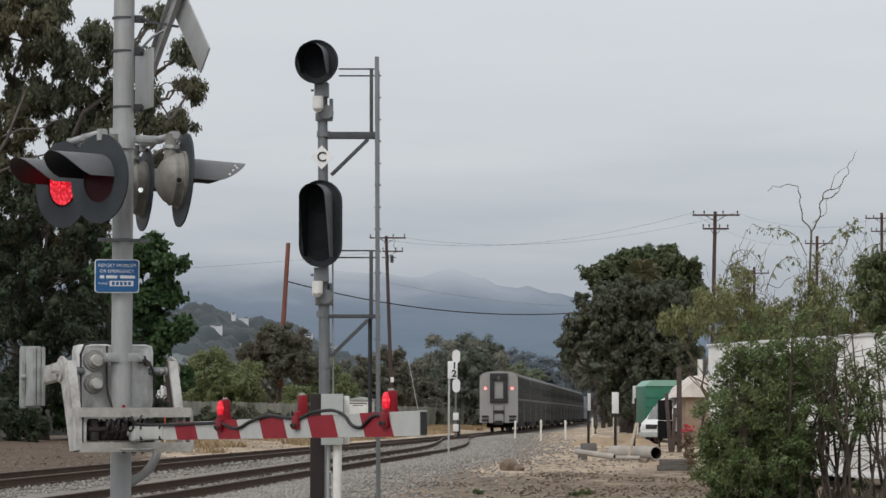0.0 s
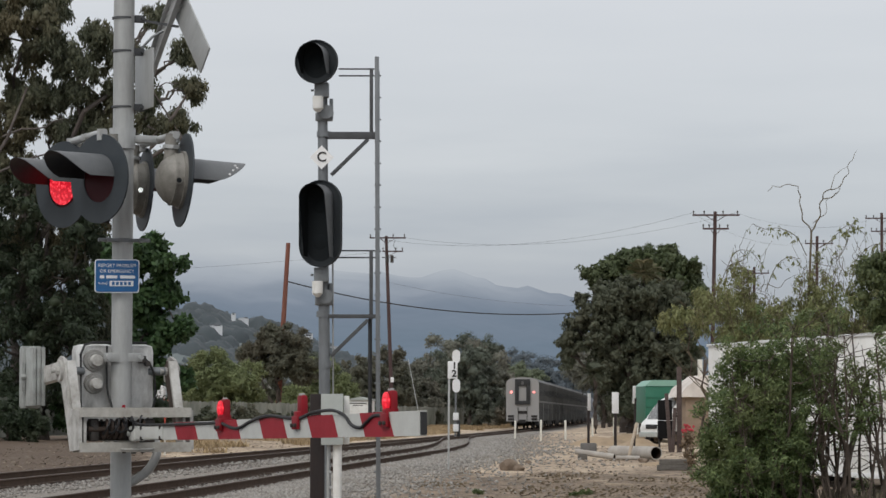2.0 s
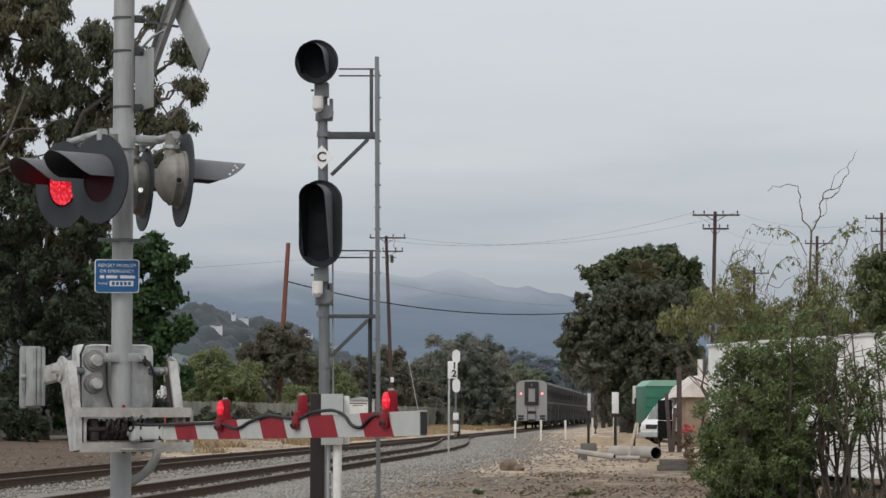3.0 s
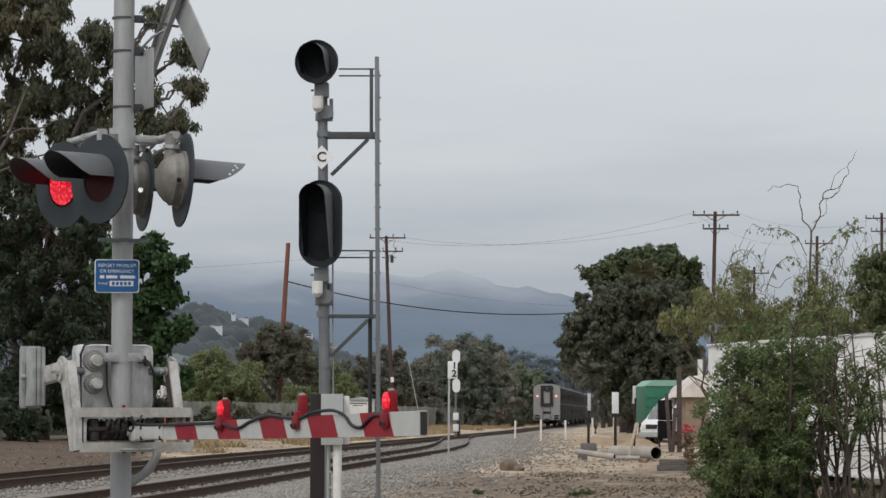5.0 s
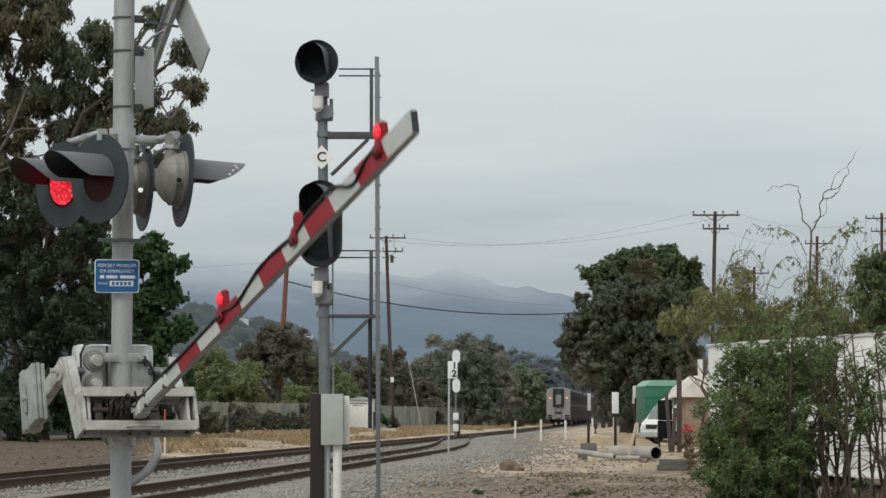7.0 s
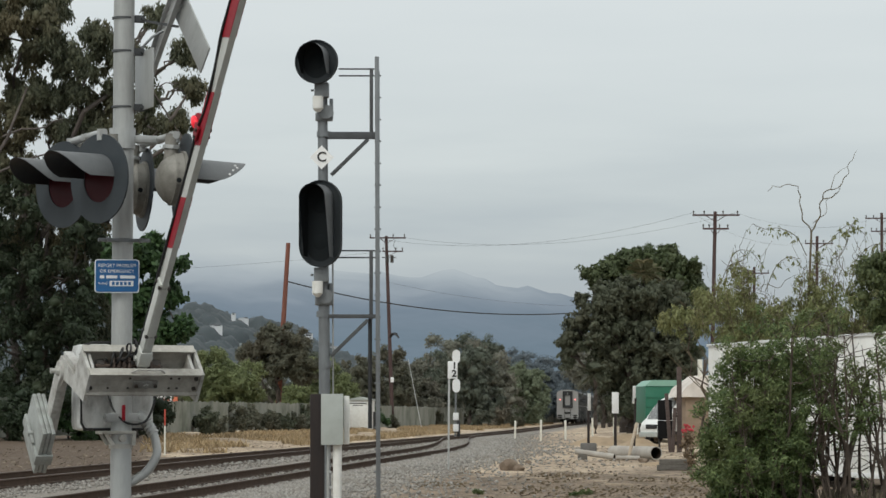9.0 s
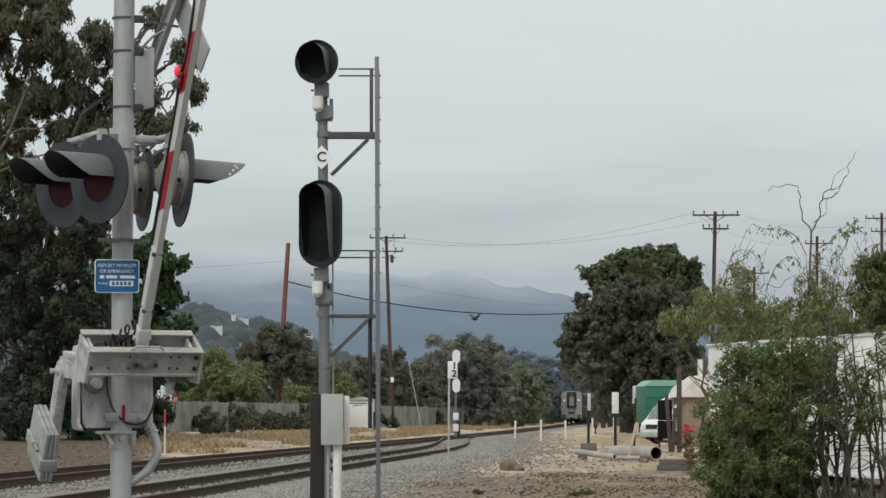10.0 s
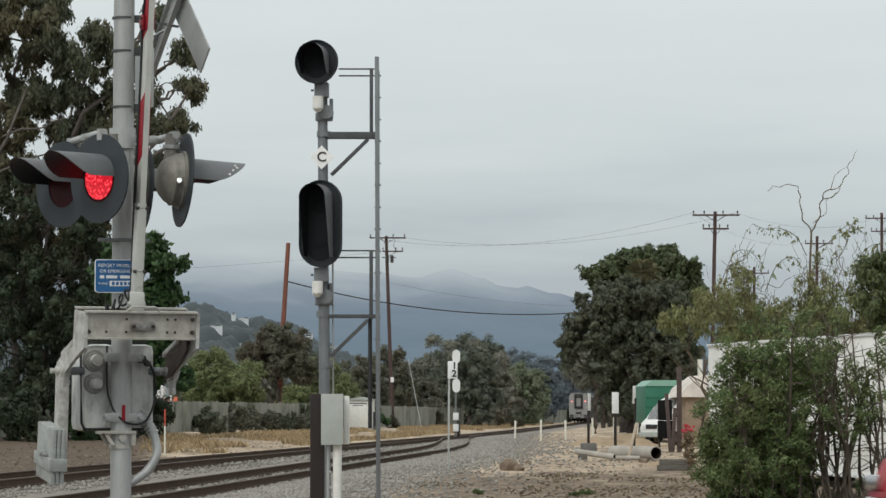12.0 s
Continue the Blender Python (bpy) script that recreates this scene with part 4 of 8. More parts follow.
            part("counterweight", bm, COUNTER_GREY, arm, "flat grey counterweight plate", pose(x + 0.04 + 0.031 * k, 0.55, -0.03 + 0.006 * (k % 2)))
    bm = bmesh.new()
    box(bm, (0.122, 0.085, 0.425), (-0.431, 0.605, -0.03), 0.006)
    part("strap", bm, COUNTER_GREY, arm, "grey clamp round the counterweights")
    # the arm itself: a hollow bar with red and white sheeting
    bm = bmesh.new()
    s0, pitch, tip = 1.466, 0.4173, 5.60
    low = -0.470

    def crown(d):
        """Upper edge of the bar, d metres out."""
        return low + 0.103 + 0.0053 * (d - 0.6)
    ends = [[bm.verts.new((x, -d, z)) for x, z in ((-0.02, low), (0.02, low), (0.02, crown(d)), (-0.02, crown(d)))] for d in (0.62, tip)]
    bm.faces.new(ends[0]), bm.faces.new(list(reversed(ends[1])))
    for q in range(4):
        bm.faces.new((ends[0][q], ends[0][(q + 1) % 4], ends[1][(q + 1) % 4], ends[1][q]))
    bmesh.ops.recalc_face_normals(bm, faces=bm.faces)
    part("arm_bar", bm, ARM_WHITE, arm, "white and red striped barrier arm")
    # socket that grips the foot of the bar: two cheeks, a rounded collar and bolts
    bm = bmesh.new()
    box(bm, (0.064, 0.74, 0.085), (0, -0.80, -0.422), 0.008)
    box(bm, (0.09, 0.13, 0.10), (0, -0.52, -0.425), 0.02)
    rod(bm, (-0.06, -0.50, -0.425), (0.06, -0.50, -0.425), 0.018, None, 8)
    socket = part("arm_socket", bm, ARM_WHITE, arm, "pale metal socket holding the arm")
    for d in (0.72, 1.14):
        for z in (-0.388, -0.458):
            bm = bmesh.new()
            rod(bm, (-0.04, -d, z), (0.04, -d, z), 0.013, None, 6)
            part("bolt", bm, DARK_STEEL, socket)
    for i in range(5):
        a, b = s0 + pitch * 2 * i, s0 + pitch * (2 * i + 1)
        sl = 0.085
        bm = bmesh.new()
        out = [(-a - 0.02, low - 0.001), (-b - 0.02, low - 0.001), (-b + sl - 0.02, crown(b) + 0.001), (-a + sl - 0.02, crown(a) + 0.001)]
        for x0, x1 in ((-0.0225, -0.0202), (0.0202, 0.0225)):
            vs = [[bm.verts.new((x, y, z)) for y, z in out] for x in (x0, x1)]
            bm.faces.new(vs[0]), bm.faces.new(list(reversed(vs[1])))
            for q in range(4):
                bm.faces.new((vs[0][q], vs[1][q], vs[1][(q + 1) % 4], vs[0][(q + 1) % 4]))
        bmesh.ops.recalc_face_normals(bm, faces=bm.faces)
        part("red_stripe", bm, ARM_RED, arm)
    # black block painted in for the darkness inside the open end
    bm = bmesh.new()
    box(bm, (0.032, 0.02, 0.116), (0, -tip - 0.004, low + 0.065), 0.0)
    part("dark_end", bm, BLACK_PAINT, arm, "black block standing in for the dark hollow end of the arm")
    lens = [arm_lamp(arm, 2.36, True), arm_lamp(arm, 3.75, False), arm_lamp(arm, 5.14, True)]
    bm = bmesh.new()
    ctrl = [(0.3, -0.30), (0.62, -0.375), (1.2, -0.385), (2.0, -0.384), (2.36, -0.385), (2.55, -0.412), (2.72, -0.418), (2.9, -0.385), (3.1, -0.362), (3.3, -0.352), (3.5, -0.362), (3.78, -0.372),
            (4.0, -0.345), (4.2, -0.335), (4.38, -0.338), (4.52, -0.368), (4.64, -0.418), (4.76, -0.432), (4.86, -0.405), (4.96, -0.372), (5.1, -0.37)]
    tube(bm, smooth_path([(-0.03 + 0.006 * (i % 2), -s, z + 0.012) for i, (s, z) in enumerate(ctrl)], 5), 0.0095, 7)
    part("lamp_cable", bm, RUBBER, arm, "sagging black lamp cable")
    return arm, lens


gate_arm, arm_lenses = build_arm()



# ---- the railway signal with its ladder frame ----
SIGNAL_GLASS = surface("dark_signal_glass", (0.016, 0.019, 0.021), 0.9, 0, 60, 0.1, None, 3, 0, 0, spec=0.03)


def signal_head(parent, centre, half_w, half_h, turn, depth, name):
    """A black target with a deep hood, round or with rounded ends, facing -y and turned a little."""
    def outline(w, h, seg=16):
        straight = h - w
        pts = []
        for i in range(seg + 1):
            a = math.pi * i / seg
            pts.append((math.cos(a) * w, straight + math.sin(a) * w))
        for i in range(seg + 1):
            a = math.pi + math.pi * i / seg
            pts.append((math.cos(a) * w, -straight + math.sin(a) * w))
        return pts
    bm = bmesh.new()
    extrude_profile(bm, outline(half_w, half_h), 0.05)
    extrude_profile(bm, outline(half_w * 0.6, half_h * 0.72), 0.26, Matrix.Translation((0, 0.05, 0)))
    head = part(name, bm, SIGNAL_BLACK, parent, "black signal head, unlit", pose(*centre, 0, 0, turn))
    # raised rim
    bm = bmesh.new()
    o, i_ = outline(half_w, half_h), outline(half_w * 0.955, half_h - half_w * 0.045)
    rings = [[bm.verts.new((x, y, z)) for x, z in q] for y, q in ((0.0, o), (-0.03, o), (-0.03, i_), (0.0, i_))]
    n = len(o)
    for a, b in zip(rings, rings[1:]):
        for k in range(n):
            bm.faces.new((a[k], a[(k + 1) % n], b[(k + 1) % n], b[k]))
    bmesh.ops.recalc_face_normals(bm, faces=bm.faces)
    part("rim", bm, SIGNAL_BLACK, head)
    bm = bmesh.new()
    extrude_profile(bm, outline(half_w * 0.6, half_h - half_w * 0.25), 0.003, Matrix.Translation((0, -0.0045, 0)))
    part("lining", bm, DEEP_BLACK, head, "matt black lining behind the lenses")
    # hood: a tunnel round the lenses, open below, longest on top
    bm = bmesh.new()
    w, h = half_w * 0.62, half_h - half_w * 0.22
    pts = []
    seg = 18
    lower = -h + w * 0.35
    pts.append((w, lower))
    for i in range(seg + 1):
        a = math.pi * i / seg
        pts.append((math.cos(a) * w, (h - w) + math.sin(a) * w))
    pts.append((-w, lower))
    for s in (1.0, 0.975):
        near = [bm.verts.new((x * s, -0.004, z * s)) for x, z in pts]
        far = [bm.verts.new((x * s, -depth * (0.45 + 0.55 * min(1, max(0, (z - lower) / (h - lower)) * 1.5)), z * s)) for x, z in pts]
        for k in range(len(pts) - 1):
            f = bm.faces.new((near[k], near[k + 1], far[k + 1], far[k]))
            f.material_index = 0 if s == 1 else 1
    part("hood", bm, [HOOD_GREY, DEEP_BLACK], head, "grey outer, black inner hood")
    for z in (0,) if half_h < half_w * 1.2 else (half_h * 0.42, -half_h * 0.42):
        bm = bmesh.new()
        rod(bm, (0, -0.004, z), (0, -0.010, z), half_w * 0.36, half_w * 0.33, 24)
        part("signal_lens", bm, SIGNAL_GLASS, head, "dark unlit lens")
    return head


def build_signal():
    x0, y0 = -1.65, 43.0
    sig = root("railway_signal", pose(x0, y0, 0), "tall grey railway signal mast with two black heads", "railway signal")
    bm = bmesh.new()
    rod(bm, (0.03, 0, 0.0), (0.0, 0, 3.3), 0.078, None, 22)
    rod(bm, (0.0, 0, 3.3), (-0.03, 0, 6.35), 0.070, None, 22)
    rod(bm, (0.02, 0, 2.14), (0.02, 0, 2.24), 0.09, None, 22)
    rod(bm, (0.03, 0, 0), (0.03, 0, 0.12), 0.2, 0.14, 20)
    for z in (5.38, 2.88):
        rod(bm, (-0.01, 0, z - 0.04), (-0.01, 0, z + 0.04), 0.092, None, 20)
    part("mast", bm, GALV_DARK, sig)
    signal_head(sig, (-0.10, -0.28, 6.36), 0.303, 0.303, -14, 0.32, "upper_head")
    signal_head(sig, (-0.04, -0.28, 4.12), 0.305, 0.60, -17, 0.36, "lower_head")
    for z in (5.98, 3.42):
        bm = bmesh.new()
        box(bm, (0.20, 0.20, 0.20), (-0.03, -0.1, z), 0.015)
        rod(bm, (-0.14, -0.1, z), (-0.18, -0.1, z), 0.015, None, 8)
        rod(bm, (0.03, -0.15, z - 0.30), (0.03, 0.1, z - 0.30), 0.10, None, 16)
        box(bm, (0.24, 0.14, 0.12), (0.0, -0.02, z - 0.36), 0.02)
        box(bm, (0.05, 0.1, 0.28), (0.1, -0.02, z - 0.25), 0.01)
        part("head_bracket", bm, GALV_DARK, sig)
        bm = bmesh.new()
        rod(bm, (-0.08, -0.2, z - 0.09), (-0.08, -0.2, z - 0.26), 0.075, None, 18)
        rod(bm, (-0.08, -0.2, z - 0.26), (-0.08, -0.2, z - 0.31), 0.075, 0.03, 18)
        part("junction_can", bm, WHITE_PAINT, sig, "white junction can")
    bm = bmesh.new()
    box(bm, (0.235, 0.006, 0.235), (0, 0, 0), 0.0, Euler((0, radians(45), 0)).to_matrix())
    plate = part("diamond_plate", bm, surface("bright_white_plate", (0.88, 0.88, 0.87), 0.4, 0, 60, 0.03, None, 4, 0, 0.01), sig, "white diamond plate with a black letter C", pose(-0.03, -0.10, 5.05))
    words("C", 0.19, INK, plate, pose(0, -0.008, 0, 90, 0, 0), bold=0.003)
    # ladder frame on the other side
    bm = bmesh.new()
    bar(bm, (0.76, 0.0, 0.0), (0.73, 0.0, 6.46), 0.085, 0.06, 0.004)
    part("ladder_rail", bm, GALV_DARK, sig)
    bm = bmesh.new()
    for z in np.arange(0.4, 6.3, 0.305):
        bar(bm, (0.745, 0.0, z), (0.745, 0.42, z), 0.022, 0.022)
        rod(bm, (0.79, -0.01, z), (0.70, -0.01, z), 0.012, None, 6)
    bar(bm, (0.745, 0.42, 0), (0.74, 0.42, 6.3), 0.06, 0.04)
    part("ladder_rung", bm, GALV_DARK, sig, "ladder rungs and rear rail")
    for top, low in ((6.29, 5.36), (3.76, 2.85)):
        bm = bmesh.new()
        bar(bm, (0.655, 0, low - 0.04), (0.655, 0, top + 0.01), 0.05, 0.05, 0.003)
        for z in (top, top - 0.095):
            rod(bm, (0.2, 0.0, z), (0.75, 0.0, z), 0.011, None, 8)
        bar(bm, (0.0, -0.03, low), (0.75, 0.0, low), 0.06, 0.10 if top > 5 else 0.055, 0.004)
        bar(bm, (0.61, 0, low - 0.05), (0.10, 0, low - 0.55), 0.055, 0.05, 0.003)
        part("outrigger", bm, IRON_GREY, sig, "bolted angle-iron outrigger and brace")
    bm = bmesh.new()
    rod(bm, (0.64, 0.05, 1.3), (0.64, 0.05, 2.82), 0.03, None, 10)
    part("dark_pipe", bm, BLACK_PAINT, sig)
    bm = bmesh.new()
    rod(bm, (0.13, 0.06, 1.6), (0.12, 0.06, 3.6), 0.012, None, 6)
    part("conduit", bm, GALV, sig)


build_signal()


def build_cabinet():
    p = root("post_cabinet", pose(-1.52, 40.5, 0), "grey metal cabinet on a dark wooden post", "equipment cabinet")
    bm = bmesh.new()
    box(bm, (0.185, 0.19, 1.86), (-0.115, 0.02, 0.93 - 0.1), 0.018)
    part("post", bm, POST_WOOD, p, "dark creosoted timber post")
    bm = bmesh.new()
    box(bm, (0.28, 0.2, 0.655), (0.085, -0.14, 1.43), 0.012)
    box(bm, (0.285, 0.012, 0.66), (0.085, -0.245, 1.43), 0.004)
    part("cabinet_box", bm, GREY_PAINT, p, "pale grey metal box")
    bm = bmesh.new()
    box(bm, (0.07, 0.22, 0.63), (0.265, 0.04, 1.42), 0.01)
    part("side_box", bm, WHITE_PAINT, p, "narrow white side box")
    bm = bmesh.new()
    rod(bm, (0.15, -0.12, -0.05), (0.15, -0.12, 1.11), 0.058, None, 18)
    part("white_pipe", bm, WHITE_PAINT, p, "white conduit pipe")
    bm = bmesh.new()
    rod(bm, (0.03, -0.1, -0.05), (0.03, -0.1, 1.11), 0.022, None, 10)
    for z in (0.55, 0.75):
        rod(bm, (0.06, -0.13, z), (0.06, -0.09, z), 0.018, None, 8)
    part("conduit", bm, GALV, p)


build_cabinet()

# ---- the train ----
# shade along the steel sides is put into this near-black base
SHADED_STAINLESS = surface("shaded_stainless_side", (0.042, 0.043, 0.041), 0.85, 0.0, 12, 0.12, (0.09, 0.09, 0.088), 0.6, 0.5, 0.05, (1, 0.2, 12), spec=0.1)
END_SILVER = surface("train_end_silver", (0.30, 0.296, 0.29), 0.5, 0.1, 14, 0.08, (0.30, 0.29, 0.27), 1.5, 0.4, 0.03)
ROOF_GREY = surface("train_roof", (0.13, 0.13, 0.13), 0.7, 0.1, 10, 0.15, (0.08, 0.08, 0.08), 1, 0.5, 0.05)
TRAIN_STRIPE = surface("train_pale_stripe", (0.11, 0.11, 0.11), 0.8, 0, 10, 0.08, None, 3, 0, 0.02)
TRAIN_BLUE = surface("train_dark_blue", (0.015, 0.025, 0.06), 0.45, 0, 10, 0.1, None, 3, 0, 0.02)
UNDER = surface("underframe_black", (0.02, 0.019, 0.018), 0.8, 0.1, 10, 0.3, (0.05, 0.04, 0.035), 2, 0.5, 0.1)
WINDOW = clear_glass("tinted_window")
TRAIN_GLASS = surface("dark_train_glass", (0.012, 0.014, 0.016), 0.6, 0, 12, 0.2, None, 3, 0, 0, spec=0.15)
RUB_DARK = surface("diaphragm_rubber", (0.02, 0.02, 0.021), 0.7, 0, 20, 0.2, None, 3, 0, 0.1)


def car_outline():
    """Half-round-cornered section of a two-level car, 3.1 m wide, heights over the rail."""
    w = 1.55
    pts = [(-w, 0.75), (-w, 4.25)]
    for i in range(1, 8):
        a = math.pi - (math.pi / 2) * i / 8
        pts.append((-w + 0.55 + math.cos(a) * 0.55, 4.25 + math.sin(a) * 0.55))
    pts.append((-w + 0.6, 4.84))
    right = [(-x, z) for x, z in reversed(pts)]
    return pts + [(0, 4.93)] + right


def build_coach(parent, y0, last):
    """One bilevel coach, its rear end at y0."""
    ln = 25.4
    bm = bmesh.new()
    extrude_profile(bm, car_outline(), ln)
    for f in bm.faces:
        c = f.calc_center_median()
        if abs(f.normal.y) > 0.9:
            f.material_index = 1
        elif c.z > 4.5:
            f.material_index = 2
    car = part("coach", bm, [SHADED_STAINLESS, END_SILVER, ROOF_GREY], parent, "stainless-steel bilevel passenger coach", pose(0, y0, 0))
    for side in (-1, 1):
        x = side * 1.552
        bm = bmesh.new()
        box(bm, (0.012, ln - 0.4, 0.16), (x, ln / 2, 2.62))
        part("side_stripe", bm, TRAIN_STRIPE, car, "pale side stripe")
        for zc, n in ((3.55, 14), (1.75, 9)):
            for k in range(n):
                bm = bmesh.new()
                box(bm, (0.02, ln / n * 0.72, 0.62 if zc > 3 else 0.5), (x, ln * (k + 0.5) / n, zc), 0.0)
                part("window", bm, TRAIN_GLASS, car)
        bm = bmesh.new()
        box(bm, (0.02, 0.85, 1.95), (x, ln * 0.46, 1.75))
        part("side_door", bm, ROOF_GREY, car)
    bm = bmesh.new()
    box(bm, (2.5, ln - 9.5, 0.5), (0, ln / 2, 0.6), 0.05)
    part("underframe", bm, UNDER, car)
    for yc in (3.9, ln - 3.9):
        for dx in (-0.75, 0.75):
            for dy in (-1.25, 1.25):
                bm = bmesh.new()
                rod(bm, (dx - 0.06, yc + dy, 0.46), (dx + 0.06, yc + dy, 0.46), 0.46, None, 20)
                part("wheel", bm, UNDER, car)
        for dx in (-1.05, 1.05):
            bm = bmesh.new()
            box(bm, (0.16, 3.4, 0.35), (dx, yc, 0.55), 0.05)
            part("bogie_side", bm, UNDER, car)
        bm = bmesh.new()
        box(bm, (2.1, 0.6, 0.3), (0, yc, 0.6), 0.03)
        part("bolster", bm, UNDER, car)
    # end: diaphragm round a door, steps, lamps
    bm = bmesh.new()
    box(bm, (1.42, 0.22, 0.62), (0, -0.11, 4.42), 0.05)
    for s in (-1, 1):
        box(bm, (0.35, 0.22, 1.50), (0.535 * s, -0.11, 3.40), 0.03)
    box(bm, (1.42, 0.22, 0.34), (0, -0.11, 2.53), 0.03)
    part("diaphragm", bm, RUB_DARK, car, "black rubber gangway frame")
    bm = bmesh.new()
    box(bm, (0.74, 0.05, 1.44), (0, -0.03, 3.41), 0.0)
    part("end_door", bm, END_SILVER, car, "pale end door")
    bm = bmesh.new()
    box(bm, (0.20, 0.02, 0.34), (0, -0.235, 4.36), 0.04)
    part("end_window", bm, ROOF_GREY, car, "small grey end window")
    bm = bmesh.new()
    for s in (-1, 1):
        for z in (0.95, 1.25):
            box(bm, (0.55, 0.14, 0.16), (1.1 * s, -0.05, z), 0.02)
        bar(bm, (0.42 * s, -0.08, 0.6), (0.42 * s, -0.08, 2.1), 0.05, 0.05)
    box(bm, (0.6, 0.5, 0.35), (0, -0.2, 0.75), 0.04)
    box(bm, (0.8, 0.06, 0.25), (0, -0.05, 1.62), 0.02)
    part("end_steps", bm, UNDER, car, "dark steps and coupler")
    for s in (-1, 1):
        bm = bmesh.new()
        rod(bm, (1.08 * s, 0.0, 3.52), (1.08 * s, -0.05, 3.52), 0.125, None, 16)
        part("tail_lamp", bm, LIT_FAR if last else LENS_OFF, car, "red tail lamp")
    return car


def build_train():
    train = root("passenger_train", pose(main_x(251), 251, main_z(251), 0, 0, -math.degrees(math.atan(FAR_SLOPE))),
                 "silver bilevel passenger train with red tail lamps, departing", "train")
    first = build_coach(train, 0.3, True)
    second = build_coach(train, 26.2, False)
    for k in range(2, 9):
        copy_thing(second, pose(0, 0.3 + 25.9 * k, 0))
    for k in range(2):
        y0 = 0.3 + 25.9 * 9 + 0.4 + 21.4 * k
        bm = bmesh.new()
        prof = [(-1.53, 0.7), (-1.53, 3.6), (-1.2, 4.25), (-0.7, 4.45), (0.7, 4.45), (1.2, 4.25), (1.53, 3.6), (1.53, 0.7)]
        extrude_profile(bm, prof, 20.8)
        loco = part("locomotive", bm, TRAIN_BLUE, train, "dark blue and grey diesel locomotive", pose(0, y0, 0))
        bm = bmesh.new()
        for yc in (3.8, 17):
            box(bm, (2.4, 3.8, 0.6), (0, yc, 0.45), 0.05)
        part("bogie", bm, UNDER, loco)
        bm = bmesh.new()
        for s in (-1, 1):
            box(bm, (0.02, 20, 0.3), (1.54 * s, 10.4, 2.0))
        part("side_stripe", bm, TRAIN_STRIPE, loco)
    return train


train = build_train()

# ---- far hills and mist ----


def mountain_material(name, low, high, mist, z0, z1, glow_share=0.8):
    """Distant slope with its haze put into a glowing colour: a pale backdrop that melts into the cloud above."""
    m, nt, bsdf = nodes_of(name)
    L = nt.links.new
    tc = nt.nodes.new("ShaderNodeTexCoord")
    sep = nt.nodes.new("ShaderNodeSeparateXYZ")
    L(tc.outputs["Object"], sep.inputs[0])
    nz = nt.nodes.new("ShaderNodeTexNoise")
    nz.inputs["Scale"].default_value = 0.009
    nz.inputs["Detail"].default_value = 4
    L(tc.outputs["Object"], nz.inputs[0])
    wob = nt.nodes.new("ShaderNodeMath")
    wob.operation = "MULTIPLY_ADD"
    wob.inputs[1].default_value = (z1 - z0) * 0.9
    L(nz.outputs[0], wob.inputs[0])
    L(sep.outputs[2], wob.inputs[2])
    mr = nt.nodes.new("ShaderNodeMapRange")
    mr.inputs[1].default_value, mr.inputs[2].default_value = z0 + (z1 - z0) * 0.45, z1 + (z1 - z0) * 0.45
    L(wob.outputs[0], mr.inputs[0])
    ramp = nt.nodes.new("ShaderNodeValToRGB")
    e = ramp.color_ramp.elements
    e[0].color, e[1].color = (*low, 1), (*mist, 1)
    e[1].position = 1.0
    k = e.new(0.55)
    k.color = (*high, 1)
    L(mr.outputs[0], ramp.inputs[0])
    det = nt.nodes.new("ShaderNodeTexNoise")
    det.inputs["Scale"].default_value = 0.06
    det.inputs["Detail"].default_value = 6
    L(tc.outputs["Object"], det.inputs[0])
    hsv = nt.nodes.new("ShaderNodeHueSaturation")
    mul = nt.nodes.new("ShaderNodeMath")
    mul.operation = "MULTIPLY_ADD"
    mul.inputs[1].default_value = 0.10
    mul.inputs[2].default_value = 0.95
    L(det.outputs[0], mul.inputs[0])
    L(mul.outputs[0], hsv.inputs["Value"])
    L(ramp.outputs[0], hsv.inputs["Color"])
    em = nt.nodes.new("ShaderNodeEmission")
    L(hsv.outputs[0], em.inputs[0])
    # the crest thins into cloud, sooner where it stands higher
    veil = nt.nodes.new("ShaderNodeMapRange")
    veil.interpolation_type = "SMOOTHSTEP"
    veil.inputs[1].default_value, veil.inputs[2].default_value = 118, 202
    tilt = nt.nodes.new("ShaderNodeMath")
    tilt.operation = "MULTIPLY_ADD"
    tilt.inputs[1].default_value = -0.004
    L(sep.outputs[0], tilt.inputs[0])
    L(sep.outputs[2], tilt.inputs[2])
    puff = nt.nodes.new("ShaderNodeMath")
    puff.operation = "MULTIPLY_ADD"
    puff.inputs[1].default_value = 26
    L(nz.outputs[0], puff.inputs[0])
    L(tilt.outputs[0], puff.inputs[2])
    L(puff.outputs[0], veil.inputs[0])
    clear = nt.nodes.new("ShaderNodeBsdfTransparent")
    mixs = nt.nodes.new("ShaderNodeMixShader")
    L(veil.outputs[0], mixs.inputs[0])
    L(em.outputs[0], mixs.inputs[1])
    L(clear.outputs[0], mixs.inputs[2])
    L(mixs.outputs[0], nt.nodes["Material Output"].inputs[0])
    return m


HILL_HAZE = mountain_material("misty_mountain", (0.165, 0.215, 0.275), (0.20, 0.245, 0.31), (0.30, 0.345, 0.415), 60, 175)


def ridge(x):
    """Crest height of the mountains: high and lost in cloud on the left, falling to a saddle on the right."""
    base = 186 - 34 / (1 + math.exp(-(x + 130) / 40)) - 46 / (1 + math.exp(-(x - 158) / 38)) + 12 * math.exp(-((x - 8) / 30) ** 2)
    return base + 7 * noise.noise(Vector((x * 0.022, 3.1, 0))) + 3 * noise.noise(Vector((x * 0.09, 7.7, 0)))


